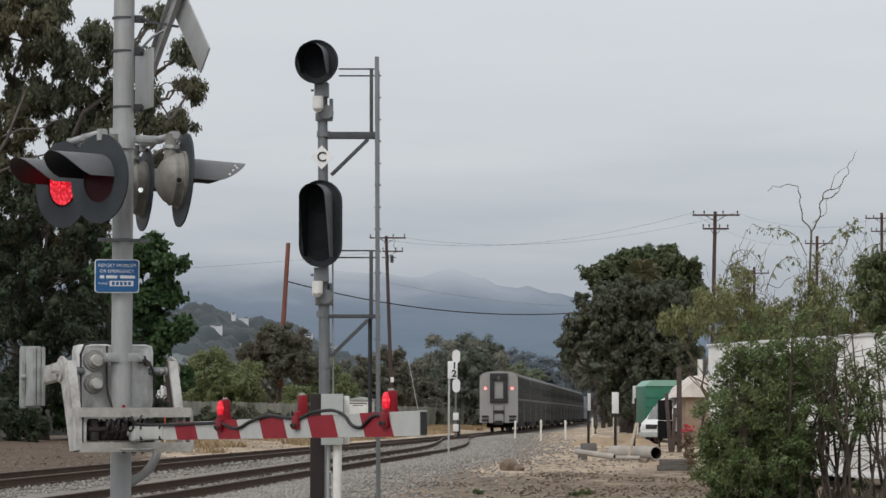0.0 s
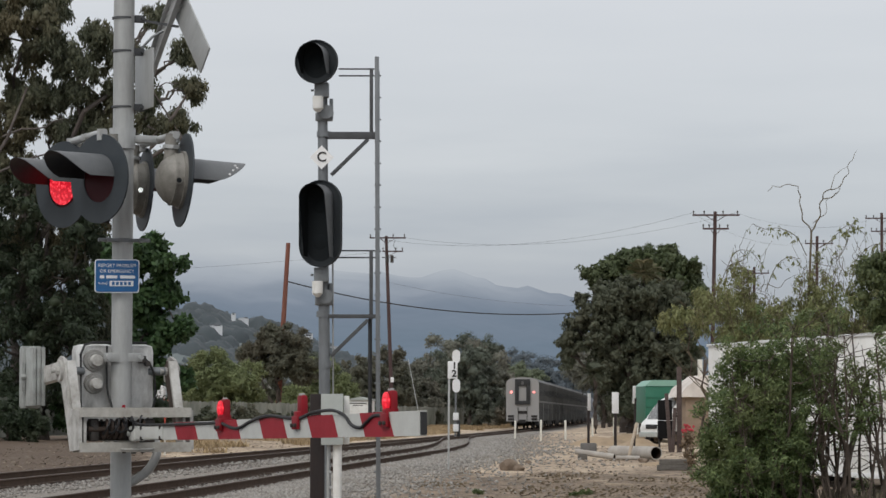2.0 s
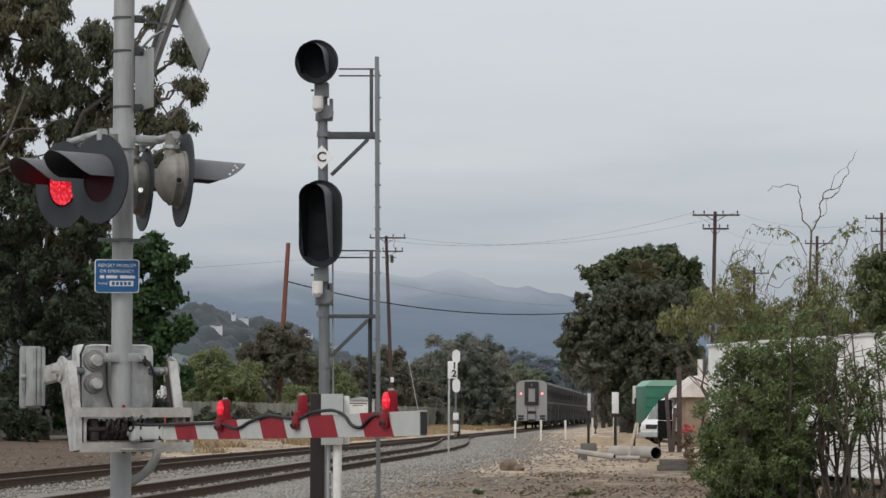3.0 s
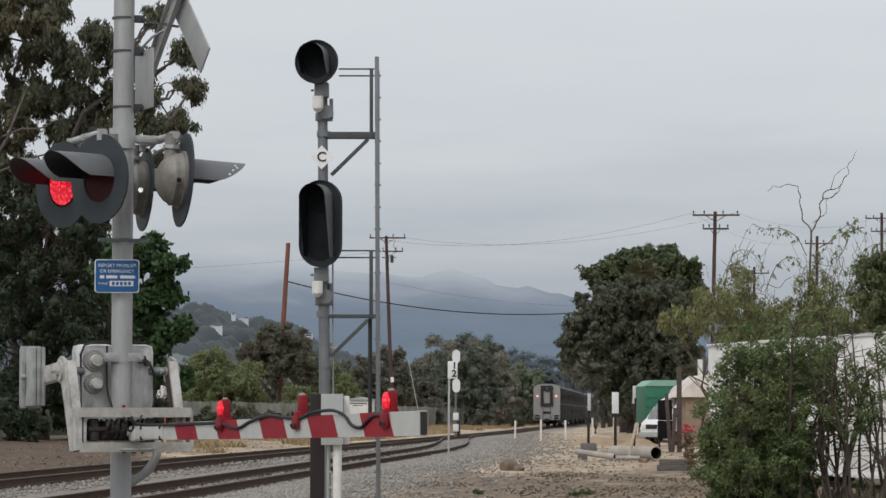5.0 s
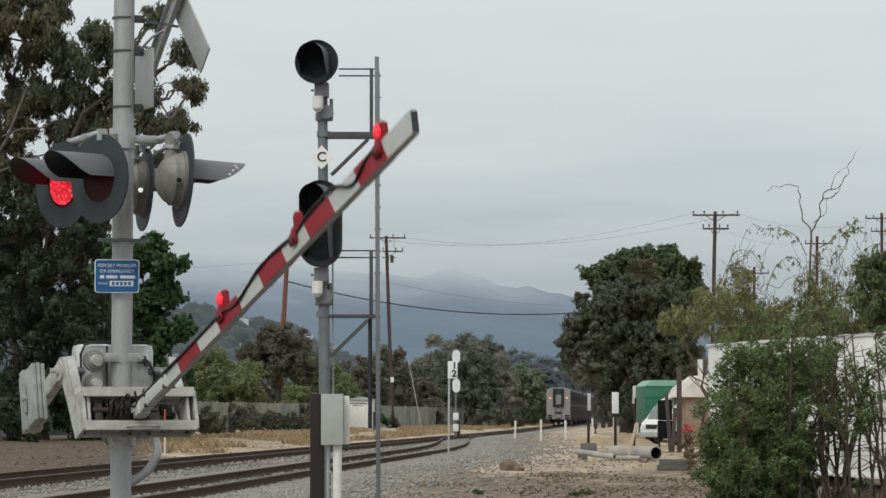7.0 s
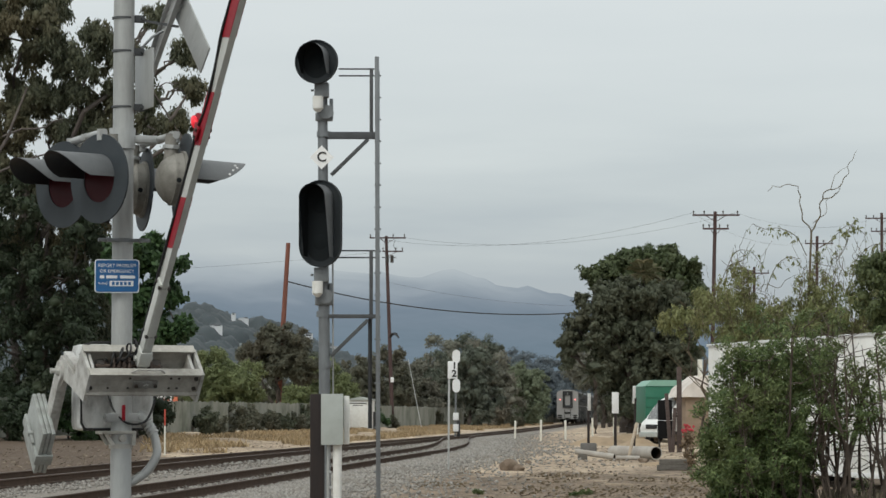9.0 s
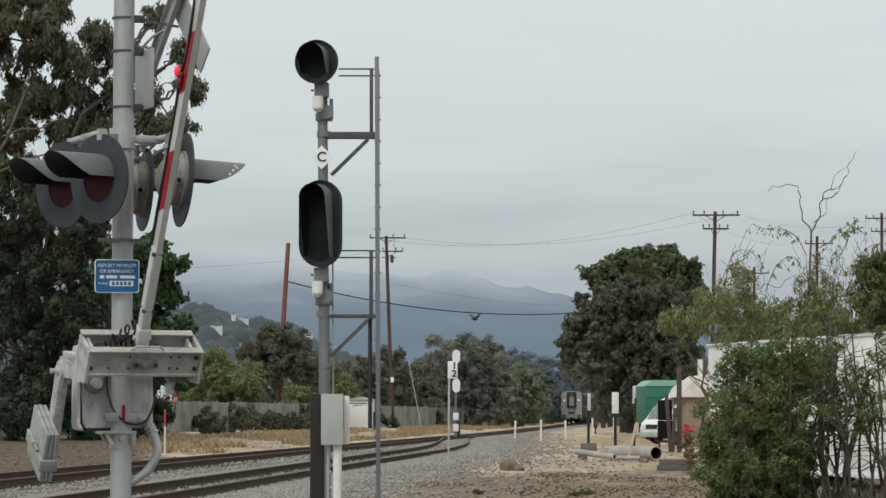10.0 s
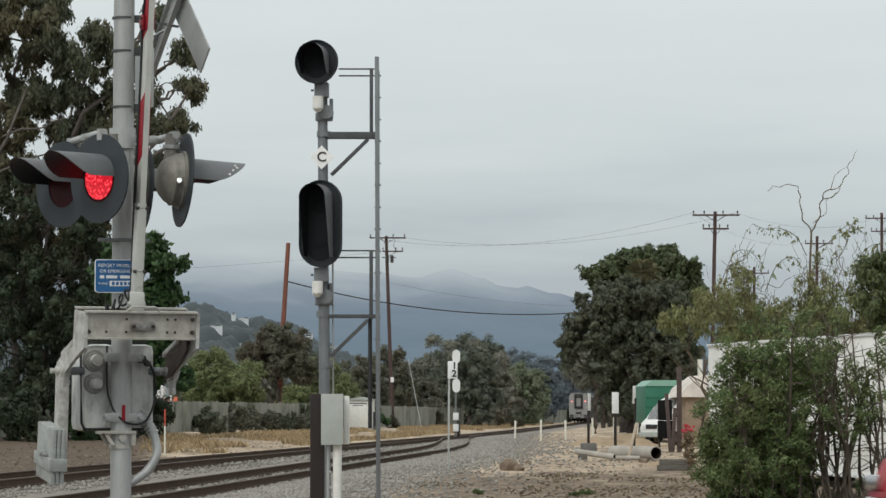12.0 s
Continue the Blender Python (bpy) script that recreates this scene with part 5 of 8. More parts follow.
def build_mountains():
    xs = np.arange(-1500, 1501, 12.0)
    rows_n = 14
    verts, faces = [], []
    for j in range(rows_n + 1):
        t = j / rows_n
        for x in xs:
            y = 2500 + 1000 * t
            z = max(0, ridge(x) * (t ** 1.25)) + 6 * noise.noise(Vector((x * 0.012, y * 0.01, 1))) * math.sin(math.pi * t) - 8 * (1 - t)
            verts.append((x, y, z))
    nx = len(xs)
    faces = [(j * nx + i, j * nx + i + 1, (j + 1) * nx + i + 1, (j + 1) * nx + i) for j in range(rows_n) for i in range(nx - 1)]
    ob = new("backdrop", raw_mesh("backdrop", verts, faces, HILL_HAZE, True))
    tagged(ob, "misty blue-grey mountains under low cloud", "mountains", kind="structure")


build_mountains()

# ---- trees ----
GUM = leafage("gum_leaves", (0.062, 0.074, 0.048), (0.130, 0.138, 0.086), (0.20, 0.135, 0.065), 0.5, 0.22)
BROAD = leafage("broad_leaves", (0.022, 0.050, 0.020), (0.070, 0.128, 0.048), (0.09, 0.12, 0.045), 0.2, 0.6)
LIME = leafage("yellow_green_leaves", (0.142, 0.172, 0.078), (0.222, 0.258, 0.118), (0.24, 0.225, 0.10), 0.3, 0.3)
DUSK = leafage("dusky_leaves", (0.104, 0.110, 0.080), (0.142, 0.142, 0.100), (0.145, 0.110, 0.080), 0.5, 0.3)
FICUS = leafage("dark_crown_leaves", (0.065, 0.088, 0.042), (0.105, 0.135, 0.062), (0.12, 0.11, 0.06), 0.25, 0.45)
PEPPER = leafage("dusty_olive_leaves", (0.064, 0.076, 0.050), (0.112, 0.124, 0.082), (0.13, 0.105, 0.07), 0.25, 0.35)
PALM = leafage("palm_leaflets", (0.10, 0.105, 0.055), (0.19, 0.18, 0.10), (0.20, 0.12, 0.06), 0.5, 0.5)
# hill green blued and greyed, with the distance haze in its colour
HILL_HAZED_GREEN = leafage("hazed_hill_leaves", (0.078, 0.097, 0.106), (0.086, 0.105, 0.114), (0.095, 0.108, 0.115), 0.3, 0.05)
# paled to hold some haze of distance in the leaf colour
FAR_HAZED_GREEN = leafage("hazed_far_leaves", (0.152, 0.156, 0.125), (0.20, 0.203, 0.158), (0.22, 0.172, 0.138), 0.5, 0.12)
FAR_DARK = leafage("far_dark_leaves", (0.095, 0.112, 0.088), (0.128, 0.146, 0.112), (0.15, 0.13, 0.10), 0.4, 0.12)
# haze painted into the next two leaf colours, bluest in the second
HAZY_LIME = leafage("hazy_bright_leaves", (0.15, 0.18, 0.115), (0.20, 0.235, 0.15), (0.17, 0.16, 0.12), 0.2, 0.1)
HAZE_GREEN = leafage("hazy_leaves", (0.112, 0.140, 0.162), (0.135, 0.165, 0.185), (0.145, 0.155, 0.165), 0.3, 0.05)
SHRUB = leafage("shrub_leaves", (0.052, 0.085, 0.033), (0.20, 0.262, 0.10), (0.19, 0.17, 0.08), 0.4, 1.2)
WILLOW = leafage("willow_leaves", (0.13, 0.148, 0.060), (0.27, 0.29, 0.13), (0.18, 0.14, 0.07), 0.3, 0.8)
# hedge green darkened to hold the deep shade under the gum
SHADED_HEDGE = leafage("shaded_hedge_leaves", (0.023, 0.036, 0.020), (0.046, 0.066, 0.035), (0.08, 0.07, 0.04), 0.3, 0.6)


def build_trees():
    # the tall gum beside the line
    tree("eucalyptus_tree", (-23.0, 165, 0.3), 15.0, 0.42,
         [((0.9, 0, 21.8), (2.7, 2.5, 3.2)), ((-1.6, 0.5, 20.5), (1.8, 2, 3.0)), ((4.2, 0, 19.7), (1.9, 2, 2.6)), ((6.2, 0, 19.4), (1.0, 1.5, 1.9)), ((2.6, 0.5, 17.2), (2.4, 1.8, 1.5)), ((1.0, 0.5, 18.2), (1.8, 1.8, 1.2)), ((5.2, 0.5, 16.6), (1.4, 1.5, 1.2)), ((-0.6, 0.5, 16.4), (1.4, 2, 1.7)),
          ((7.7, 0, 22.5), (0.45, 0.6, 0.5)), ((9.3, 0, 20.3), (0.5, 0.7, 0.8)), ((9.6, 0, 18.6), (0.6, 0.7, 0.5)), ((7.3, 0, 17.2), (0.7, 1, 1.3)), ((8.7, 0, 16.6), (0.9, 1, 0.7)), ((7.3, 0, 14.4), (0.6, 0.8, 1.0)),
          ((1.4, 0, 13.4), (2.6, 2.5, 2.0)), ((4.6, 0, 13.6), (1.7, 2, 2.2)), ((0.9, 0.5, 9.8), (3.0, 2.6, 2.4)), ((4.2, 0, 9.6), (1.8, 2, 2.2)), ((2.0, 0, 6.4), (3.0, 2, 1.8)), ((4.6, 0, 5.8), (2.0, 2, 1.8))],
         GUM, "tall shaggy grey-green eucalyptus with drooping foliage", 11, 200000, 0.21, BARK, 1.1, 1.35, 24, 22, (0.42, 0.85), 0.25, aspect=2.4, lean=(1.0, 0), fine=9, core=0.27, loose=0.3, small=0.42,
         stems=(((-1.2, -4.2, 12.5), (1.3, -3.6, 18.2), 0.11), ((0.1, -4, 15.6), (3.2, -3.4, 16.6), 0.06), ((-0.6, -4, 13.5), (2.8, -3.5, 15.0), 0.07), ((5.2, -3, 12.6), (6.4, -3, 15.2), 0.06),
                ((6.0, 0, 16.0), (8.9, 0, 16.9), 0.05), ((7.0, 0, 18.6), (9.4, 0, 18.9), 0.04), ((-0.2, -4, 7.5), (-0.4, -3.6, 12.6), 0.12), ((-0.3, -4, 9.5), (2.6, -3.6, 7.4), 0.05)))
    # added tree: the gum's lower foliage, its shade put into darker leaves
    tree("evergreen_tree", (-20.6, 161, 0.2), 4.5, 0.3,
         [((-0.5, 0, 7.6), (3.2, 2.5, 2.2)), ((-2.4, 0, 4.8), (2.6, 2.5, 2.8)), ((1.6, 0, 4.6), (2.6, 2.5, 2.6)), ((-0.4, -0.5, 2.4), (3.6, 2.5, 1.8)), ((-0.2, 0, 12.0), (2.5, 2.4, 1.7)), ((-2.6, 0, 9.6), (2.6, 2.5, 2.4)), ((1.6, 0, 9.8), (2.4, 2, 2.2))],
         SHADED_HEDGE, "added dark foliage for the shaded lower crown of the eucalyptus", 17, 48000, 0.20, BARK_DARK, 0.4, 1.0, 8, 18, (0.5, 1.0), 0.4, core=0.4)
    tree("broadleaf_tree", (-14.9, 150, 0.2), 4.2, 0.22,
         [((0.0, 0, 9.3), (1.2, 1.2, 0.9)), ((1.3, 0, 8.5), (1.0, 1.2, 0.7)), ((1.75, 0, 7.3), (0.7, 1, 0.6)), ((-0.8, 0, 8.0), (1.4, 1.4, 1.4)), ((0.5, 0, 6.6), (1.2, 1.4, 1.0)), ((1.6, 0, 5.3), (1.0, 1.2, 0.7)), ((0.2, 0, 4.5), (1.5, 1.5, 1.1)),
          ((1.8, 0, 3.3), (0.9, 1.2, 0.7)), ((-0.6, 0, 2.6), (1.8, 1.5, 1.3))],
         BROAD, "dense dark green broadleaf tree", 12, 26000, 0.29, BARK_DARK, 0.2, 0.8, 10, 13, (0.35, 0.65), 0.5, aspect=1.5, core=0.45, loose=0.45)
    tree("young_green_tree", (-16.3, 230, 0.3), 2.6, 0.14,
         [((-0.8, 0, 4.4), (2.2, 2, 1.9)), ((1.3, 0, 3.6), (2.0, 2, 1.6)), ((0, 0, 3.0), (2.6, 2, 1.2)), ((-1.6, 0, 2.6), (1.4, 2, 1.2))],
         LIME, "yellow-green leafy tree behind the fence", 13, 60000, 0.20, BARK_DARK, 0.2, 0.8, 8, 26, (0.4, 0.8), 0.35, fine=10, core=0.4, loose=0.25)
    tree("leaning_tree", (-13.6, 256, 0.2), 4.6, 0.26,
         [((0.3, 0, 7.0), (2.4, 2.2, 1.9)), ((-1.6, 0, 5.9), (1.8, 2, 1.5)), ((2.1, 0, 5.6), (1.8, 2, 1.7)), ((0.3, 0, 5.4), (2.4, 2, 1.2))],
         DUSK, "dusty brownish-green tree with a dark trunk", 14, 62000, 0.21, BARK_DARK, 0.3, 0.8, 9, 30, (0.4, 0.8), 0.35, fine=10, core=0.4, loose=0.25)
    rng = np.random.default_rng(21)
    # row of trees behind the fence, further along the line and hazier by their leaf colours
    spots = [(-16.4, 290, 5.6, DUSK), (-13.4, 288, 4.6, LIME), (-11.5, 296, 7.6, LIME), (-12.8, 310, 8.4, FAR_DARK), (-19.5, 262, 4.5, DUSK), (-22.5, 285, 6.0, DUSK), (-10.3, 300, 5.0, FAR_HAZED_GREEN), (-9.0, 330, 7.8, DUSK), (-6.6, 345, 9.0, DUSK), (-3.5, 352, 8.3, FAR_HAZED_GREEN), (-0.9, 372, 9.2, FAR_DARK),
             (1.2, 395, 12.3, FAR_HAZED_GREEN), (3.9, 405, 12.3, FAR_DARK), (6.3, 420, 10.6, FAR_HAZED_GREEN), (8.2, 445, 9.4, HAZY_LIME), (10.6, 470, 9.0, HAZY_LIME), (13.5, 500, 9.2, HAZE_GREEN),
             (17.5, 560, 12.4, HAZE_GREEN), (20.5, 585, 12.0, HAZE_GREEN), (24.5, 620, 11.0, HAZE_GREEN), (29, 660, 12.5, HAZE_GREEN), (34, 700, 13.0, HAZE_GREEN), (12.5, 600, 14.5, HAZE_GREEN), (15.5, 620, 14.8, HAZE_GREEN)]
    for i, (x, y, h, mat) in enumerate(spots):
        w = h * 0.30
        crowns = [((0, 0, h * 0.70), (w, w, h * 0.28)), ((-w * 0.6, 0, h * 0.48), (w * 0.8, w, h * 0.25)), ((w * 0.7, 0, h * 0.45), (w * 0.75, w, h * 0.25)), ((0, 0, h * 0.25), (w, w, h * 0.2))]
        tree("wayside_tree", (x, y, 0.1), h * 0.5, 0.2, crowns, mat, "wayside tree in the row behind the fence, tinted hazier with distance", 30 + i, 26000 if y < 430 else 14000, 0.31 if y > 300 else 0.23, BARK_DARK, 0.25, 0.9, 6, 20,
             (h * 0.06, h * 0.12), 0.35, group="trees along the line", fine=9, core=0.4, loose=0.22)
    # the great rounded tree on the yard side, and the dusty clumped one before it
    tree("fig_tree", (15.0, 256, 0.0), 7.0, 0.5,
         [((2.0, 0, 12.2), (4.4, 3, 2.7)), ((-1.75, 0, 13.0), (1.6, 1.5, 1.1)), ((-0.3, 0, 14.3), (1.0, 1, 0.7)), ((5.2, 0, 10.4), (1.5, 2, 2.6)), ((3.6, 0, 13.6), (2.6, 2, 1.4)), ((1.4, 0, 14.0), (2.2, 2, 1.1)), ((4.6, 0, 7.0), (2.0, 2, 3.0))],
         FICUS, "great rounded dark green tree", 15, 80000, 0.24, BARK_DARK, 0.1, 0.8, 16, 46, (0.45, 0.85), 0.55, aspect=1.6, fine=9, core=0.6, loose=0.25, small=0.42)
    tree("pepper_tree", (15.0, 248, 0.0), 5.0, 0.6,
         [((-2.6, 0, 10.5), (2.0, 2, 1.5)), ((0.2, -0.5, 11.0), (2.4, 2, 1.6)), ((2.8, 0, 10.0), (2.1, 2, 1.8)), ((-4.1, 0, 8.1), (1.3, 1.6, 1.5)), ((-1.5, -0.5, 8.0), (2.7, 2, 2.1)), ((1.8, -0.5, 7.6), (2.7, 2, 2.2)),
          ((-5.2, 0, 6.3), (0.35, 0.6, 0.9)), ((-1.7, 0, 4.9), (1.5, 2, 1.9)), ((1.2, 0, 4.4), (2.6, 2, 2.4)), ((4.2, 0, 6.4), (1.5, 2, 2.6)), ((0.6, 0, 2.3), (2.4, 2, 1.4))],
         PEPPER, "dusty olive-brown tree with heavy hanging clumps", 16, 120000, 0.22, BARK_DARK, 0.5, 0.8, 16, 30, (0.5, 0.95), 0.45, aspect=1.8, fine=11, core=0.5, loose=0.34, small=0.36)
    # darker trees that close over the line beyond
    # first six: added, mostly unseen behind the pepper tree, to shade the train
    for i, (x, y, h, wide, mat) in enumerate(((17.6, 342, 10.5, 0.34, FAR_HAZED_GREEN), (19.6, 366, 11.5, 0.36, FAR_HAZED_GREEN), (21.4, 390, 12.0, 0.36, FAR_HAZED_GREEN), (23.4, 418, 13.0, 0.36, FAR_HAZED_GREEN), (25.6, 448, 13.5, 0.36, FAR_HAZED_GREEN), (28.4, 480, 14.0, 0.36, FAR_HAZED_GREEN),
                                              (3.0, 338, 9.0, 0.30, FAR_DARK), (5.4, 358, 9.0, 0.30, FAR_HAZED_GREEN), (10.4, 412, 8.2, 0.30, HAZY_LIME), (12.0, 436, 8.4, 0.28, HAZY_LIME), (13.8, 462, 8.6, 0.26, HAZE_GREEN), (15.4, 486, 9.0, 0.26, HAZE_GREEN))):
        w = h * wide
        tree("wayside_tree", (x, y, 0), h * 0.5, 0.3, [((0, 0, h * 0.72), (w, w, h * 0.26)), ((-w * 0.5, 0, h * 0.6), (w * 0.7, w, h * 0.2)), ((w * 0.6, 0, h * 0.4), (w * 0.8, w, h * 0.28)), ((w * 0.3, 0, h * 0.22), (w * 0.6, w, h * 0.18))], mat,
             "tall tree overhanging the line, placed to shade it", 90 + i, 14000, 0.31, BARK_DARK, 0.3, 0.9, 6, 20, (h * 0.06, h * 0.12), 0.4, group="trees along the line", core=0.5, loose=0.15)


build_trees()


def palm(base, height, reach, n, seed, label, leaf):
    """A palm: slim trunk and a head of arching feathered fronds, each with its own midrib and leaflets."""
    rng = np.random.default_rng(seed)
    ob = root("palm_tree", pose(*base), label, "palm", "palms in the tree")
    bm = bmesh.new()
    limb(bm, rng, (0, 0, -0.2), (0, 0, height), 0.2, 0.02, 6, 0.8, 9)
    part("trunk", bm, BARK_DARK, ob)
    for k in range(n):
        a, up = rng.random() * math.tau, rng.uniform(-0.35, 1.25)
        d = Vector((math.cos(a) * math.cos(up), math.sin(a) * math.cos(up), math.sin(up)))
        side = d.cross(Vector((0, 0, 1))).normalized()
        rib = [Vector((0, 0, height)) + d * reach * t - Vector((0, 0, reach * 0.42 * t * t)) for t in (i / 9 for i in range(10))]
        bm = bmesh.new()
        tube(bm, rib, 0.028, 4, 0, 0.3)
        for i in range(2, 30):
            t = i / 30 * 9
            p = rib[int(t)].lerp(rib[min(9, int(t) + 1)], t % 1)
            ln = reach * 0.28 * math.sin(math.pi * min(1, 0.2 + i / 36))
            for s in (-1, 1):
                e = p + side * s * ln + d * ln * 0.5 - Vector((0, 0, ln * 0.35))
                vs = [bm.verts.new(q) for q in (p, p.lerp(e, 0.5) + d * 0.035, e, p.lerp(e, 0.5) - d * 0.035)]
                bm.faces.new(vs)
        part("frond", bm, leaf, ob)


palm((16.2, 250.6, 0), 12.9, 2.2, 34, 401, "palm crown pushing out between the tree crowns", PALM)
palm((11.9, 243, 0), 4.7, 1.6, 26, 402, "low dark palm at the foot of the great tree", PEPPER)


# ---- far wooded hill with houses ----
def hill_z(x):
    return 12 + 21 / (1 + math.exp((x + 34) / 12)) + 3 * noise.noise(Vector((x * 0.05, 9, 0)))


def build_hill():
    rng = np.random.default_rng(77)
    xs = np.arange(-260, 261, 6.0)
    verts, faces = [], []
    for j in range(9):
        t = j / 8
        for x in xs:
            verts.append((x, 720 + 190 * t, hill_z(x) * math.sin(math.pi / 2 * t) - 6 * t))
    nx = len(xs)
    faces = [(j * nx + i, j * nx + i + 1, (j + 1) * nx + i + 1, (j + 1) * nx + i) for j in range(8) for i in range(nx - 1)]
    # the slope's colour holds painted haze as well
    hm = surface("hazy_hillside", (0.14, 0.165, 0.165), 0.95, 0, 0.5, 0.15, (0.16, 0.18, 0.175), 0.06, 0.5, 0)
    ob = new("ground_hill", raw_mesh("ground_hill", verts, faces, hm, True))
    tagged(ob, "low wooded hillside in haze", "hill", kind="structure")
    # canopy: one uneven sheet of rounded crowns over the slope
    n = 1500
    cx, ct, cr = rng.uniform(-122, 66, n), rng.uniform(0.05, 1.02, n), rng.uniform(1.8, 4.6, n)
    cy, ch = 720 + 190 * ct, rng.uniform(0.0, 2.4, n)
    gx, gy = np.arange(-120, 64, 0.8), np.arange(722, 914, 1.5)
    rows_z = []
    for q in gy:
        near = np.abs(cy - q) < 5
        d2 = (gx[:, None] - cx[near][None]) ** 2 + (q - cy[near][None]) ** 2
        dome = np.sqrt(np.clip(cr[near][None] ** 2 - d2, 0, None)) + ch[near][None] * (d2 < cr[near][None] ** 2)
        rows_z.append(dome.max(axis=1) if near.any() else 0 * gx)
    verts = [(p + 0.35 * noise.noise(Vector((p * 0.9, q * 0.9, 5))), q, hill_z(p) * math.sin(math.pi / 2 * min(1, (q - 720) / 190)) - 5.8 + rows_z[j][i] + 0.9 * noise.noise(Vector((p * 0.7, q * 0.7, 1))) + 0.5 * noise.noise(Vector((p * 1.9, q * 1.9, 3))))
             for j, q in enumerate(gy) for i, p in enumerate(gx)]
    nx = len(gx)
    faces = [(j * nx + i, j * nx + i + 1, (j + 1) * nx + i + 1, (j + 1) * nx + i) for j in range(len(gy) - 1) for i in range(nx - 1)]
    base = new("hill_canopy", raw_mesh("hill_canopy", verts, faces, HILL_HAZED_GREEN, True))
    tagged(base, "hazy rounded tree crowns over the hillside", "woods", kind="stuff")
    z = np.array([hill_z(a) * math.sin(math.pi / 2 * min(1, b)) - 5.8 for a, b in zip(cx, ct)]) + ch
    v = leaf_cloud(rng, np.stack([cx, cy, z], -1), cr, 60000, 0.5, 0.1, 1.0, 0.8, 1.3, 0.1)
    w = new("hill_woods", raw_mesh("hill_woods", v, np.arange(len(v)).reshape(-1, 4), HILL_HAZED_GREEN))
    tagged(w, "hazy dark green woods over the hillside", "woods", kind="stuff")
    wall = surface("far_house_wall", (0.62, 0.64, 0.66), 0.8, 0, 2, 0.05, None, 1, 0, 0)
    roof = surface("far_house_roof", (0.20, 0.21, 0.23), 0.8, 0, 2, 0.1, None, 1, 0, 0)
    for hx, ht, w_, h_, tn in ((-60.8, 0.63, 3.0, 0.0, 10), (-38.8, 0.92, 3.0, 1.0, 5), (30.5, 0.75, 2.8, 0.4, 12), (-56.5, 0.88, 1.6, 0.1, 20), (-59.5, 0.90, 1.0, 0.6, 0), (-30.9, 0.86, 2.2, 0.8, -15)):
        hy, hz = 720 + 190 * ht - 5, hill_z(hx) * math.sin(math.pi / 2 * ht) - 0.8
        h = root("hill_house", pose(hx, hy - 3, hz - 3.4, 0, 0, tn), "small white house among hillside trees", "house", "houses on the hill")
        bm = bmesh.new()
        box(bm, (w_, 5, h_ + 3.4), (0, 0, (h_ + 3.4) / 2))
        part("wall", bm, wall, h)
        bm = bmesh.new()
        extrude_profile(bm, [(-w_ * 0.55, 0), (w_ * 0.55, 0), (0, w_ * 0.13)], 5.4, Matrix.Translation((0, -2.7, h_ + 3.4)))
        part("roof", bm, roof, h)
        for k in (0.1,):
            bm = bmesh.new()
            box(bm, (w_ * 0.5, 0.1, 0.3), (w_ * k, -2.53, h_ * 0.5 + 3.4))
            part("window", bm, WINDOW, h)


build_hill()

# ---- beyond the tracks: fence, verge, hut, poles ----
FENCE_GREY = surface("weathered_fence", (0.27, 0.275, 0.235), 0.9, 0, 3, 0.12, (0.07, 0.085, 0.055), 0.3, 0.85, 0.1, (1, 1, 1), 0.06)


def fence_x(y):
    return -17.3 + 0.120 * (y - 197)


def build_fence():
    f = root("boundary_fence", pose(0, 0, 0), "long grey weathered board fence along the railway", "fence")
    ang = -math.degrees(math.atan(0.120))
    y, k = 120.0, 0
    while y < 520:
        bm = bmesh.new()
        top, low = [], []
        for i in range(9):
            h = 2.0 + 0.03 * math.sin(i * 1.3 + k) + random.uniform(-0.04, 0.04)
            low.append([bm.verts.new((o, 0.3 * i + 2.4 * k, 0)) for o in (0, 0.03)])
            top.append([bm.verts.new((o, 0.3 * i + 2.4 * k, h)) for o in (0, 0.03)])
        for i in range(8):
            bm.faces.new((low[i][0], low[i + 1][0], top[i + 1][0], top[i][0]))
            bm.faces.new((low[i + 1][1], low[i][1], top[i][1], top[i + 1][1]))
            bm.faces.new((top[i][0], top[i + 1][0], top[i + 1][1], top[i][1]))
        p = new("fence_panel", make_mesh("fence_panel", bm, FENCE_GREY, False))
        p.parent = f
        p.matrix_basis = pose(fence_x(y), y, 0.32 - 0.2 * max(0, min(1, (y - 250) / 150)) + 0.03 * math.sin(k * 1.7), 0, 0, ang) @ Matrix.Translation((0, -2.4 * k, 0))
        y += 2.4 * math.cos(math.atan(0.12))
        k += 1


build_fence()


LITTER = leafage("dry_litter", (0.10, 0.075, 0.055), (0.30, 0.24, 0.17), (0.07, 0.055, 0.045), 0.5, 0.8)


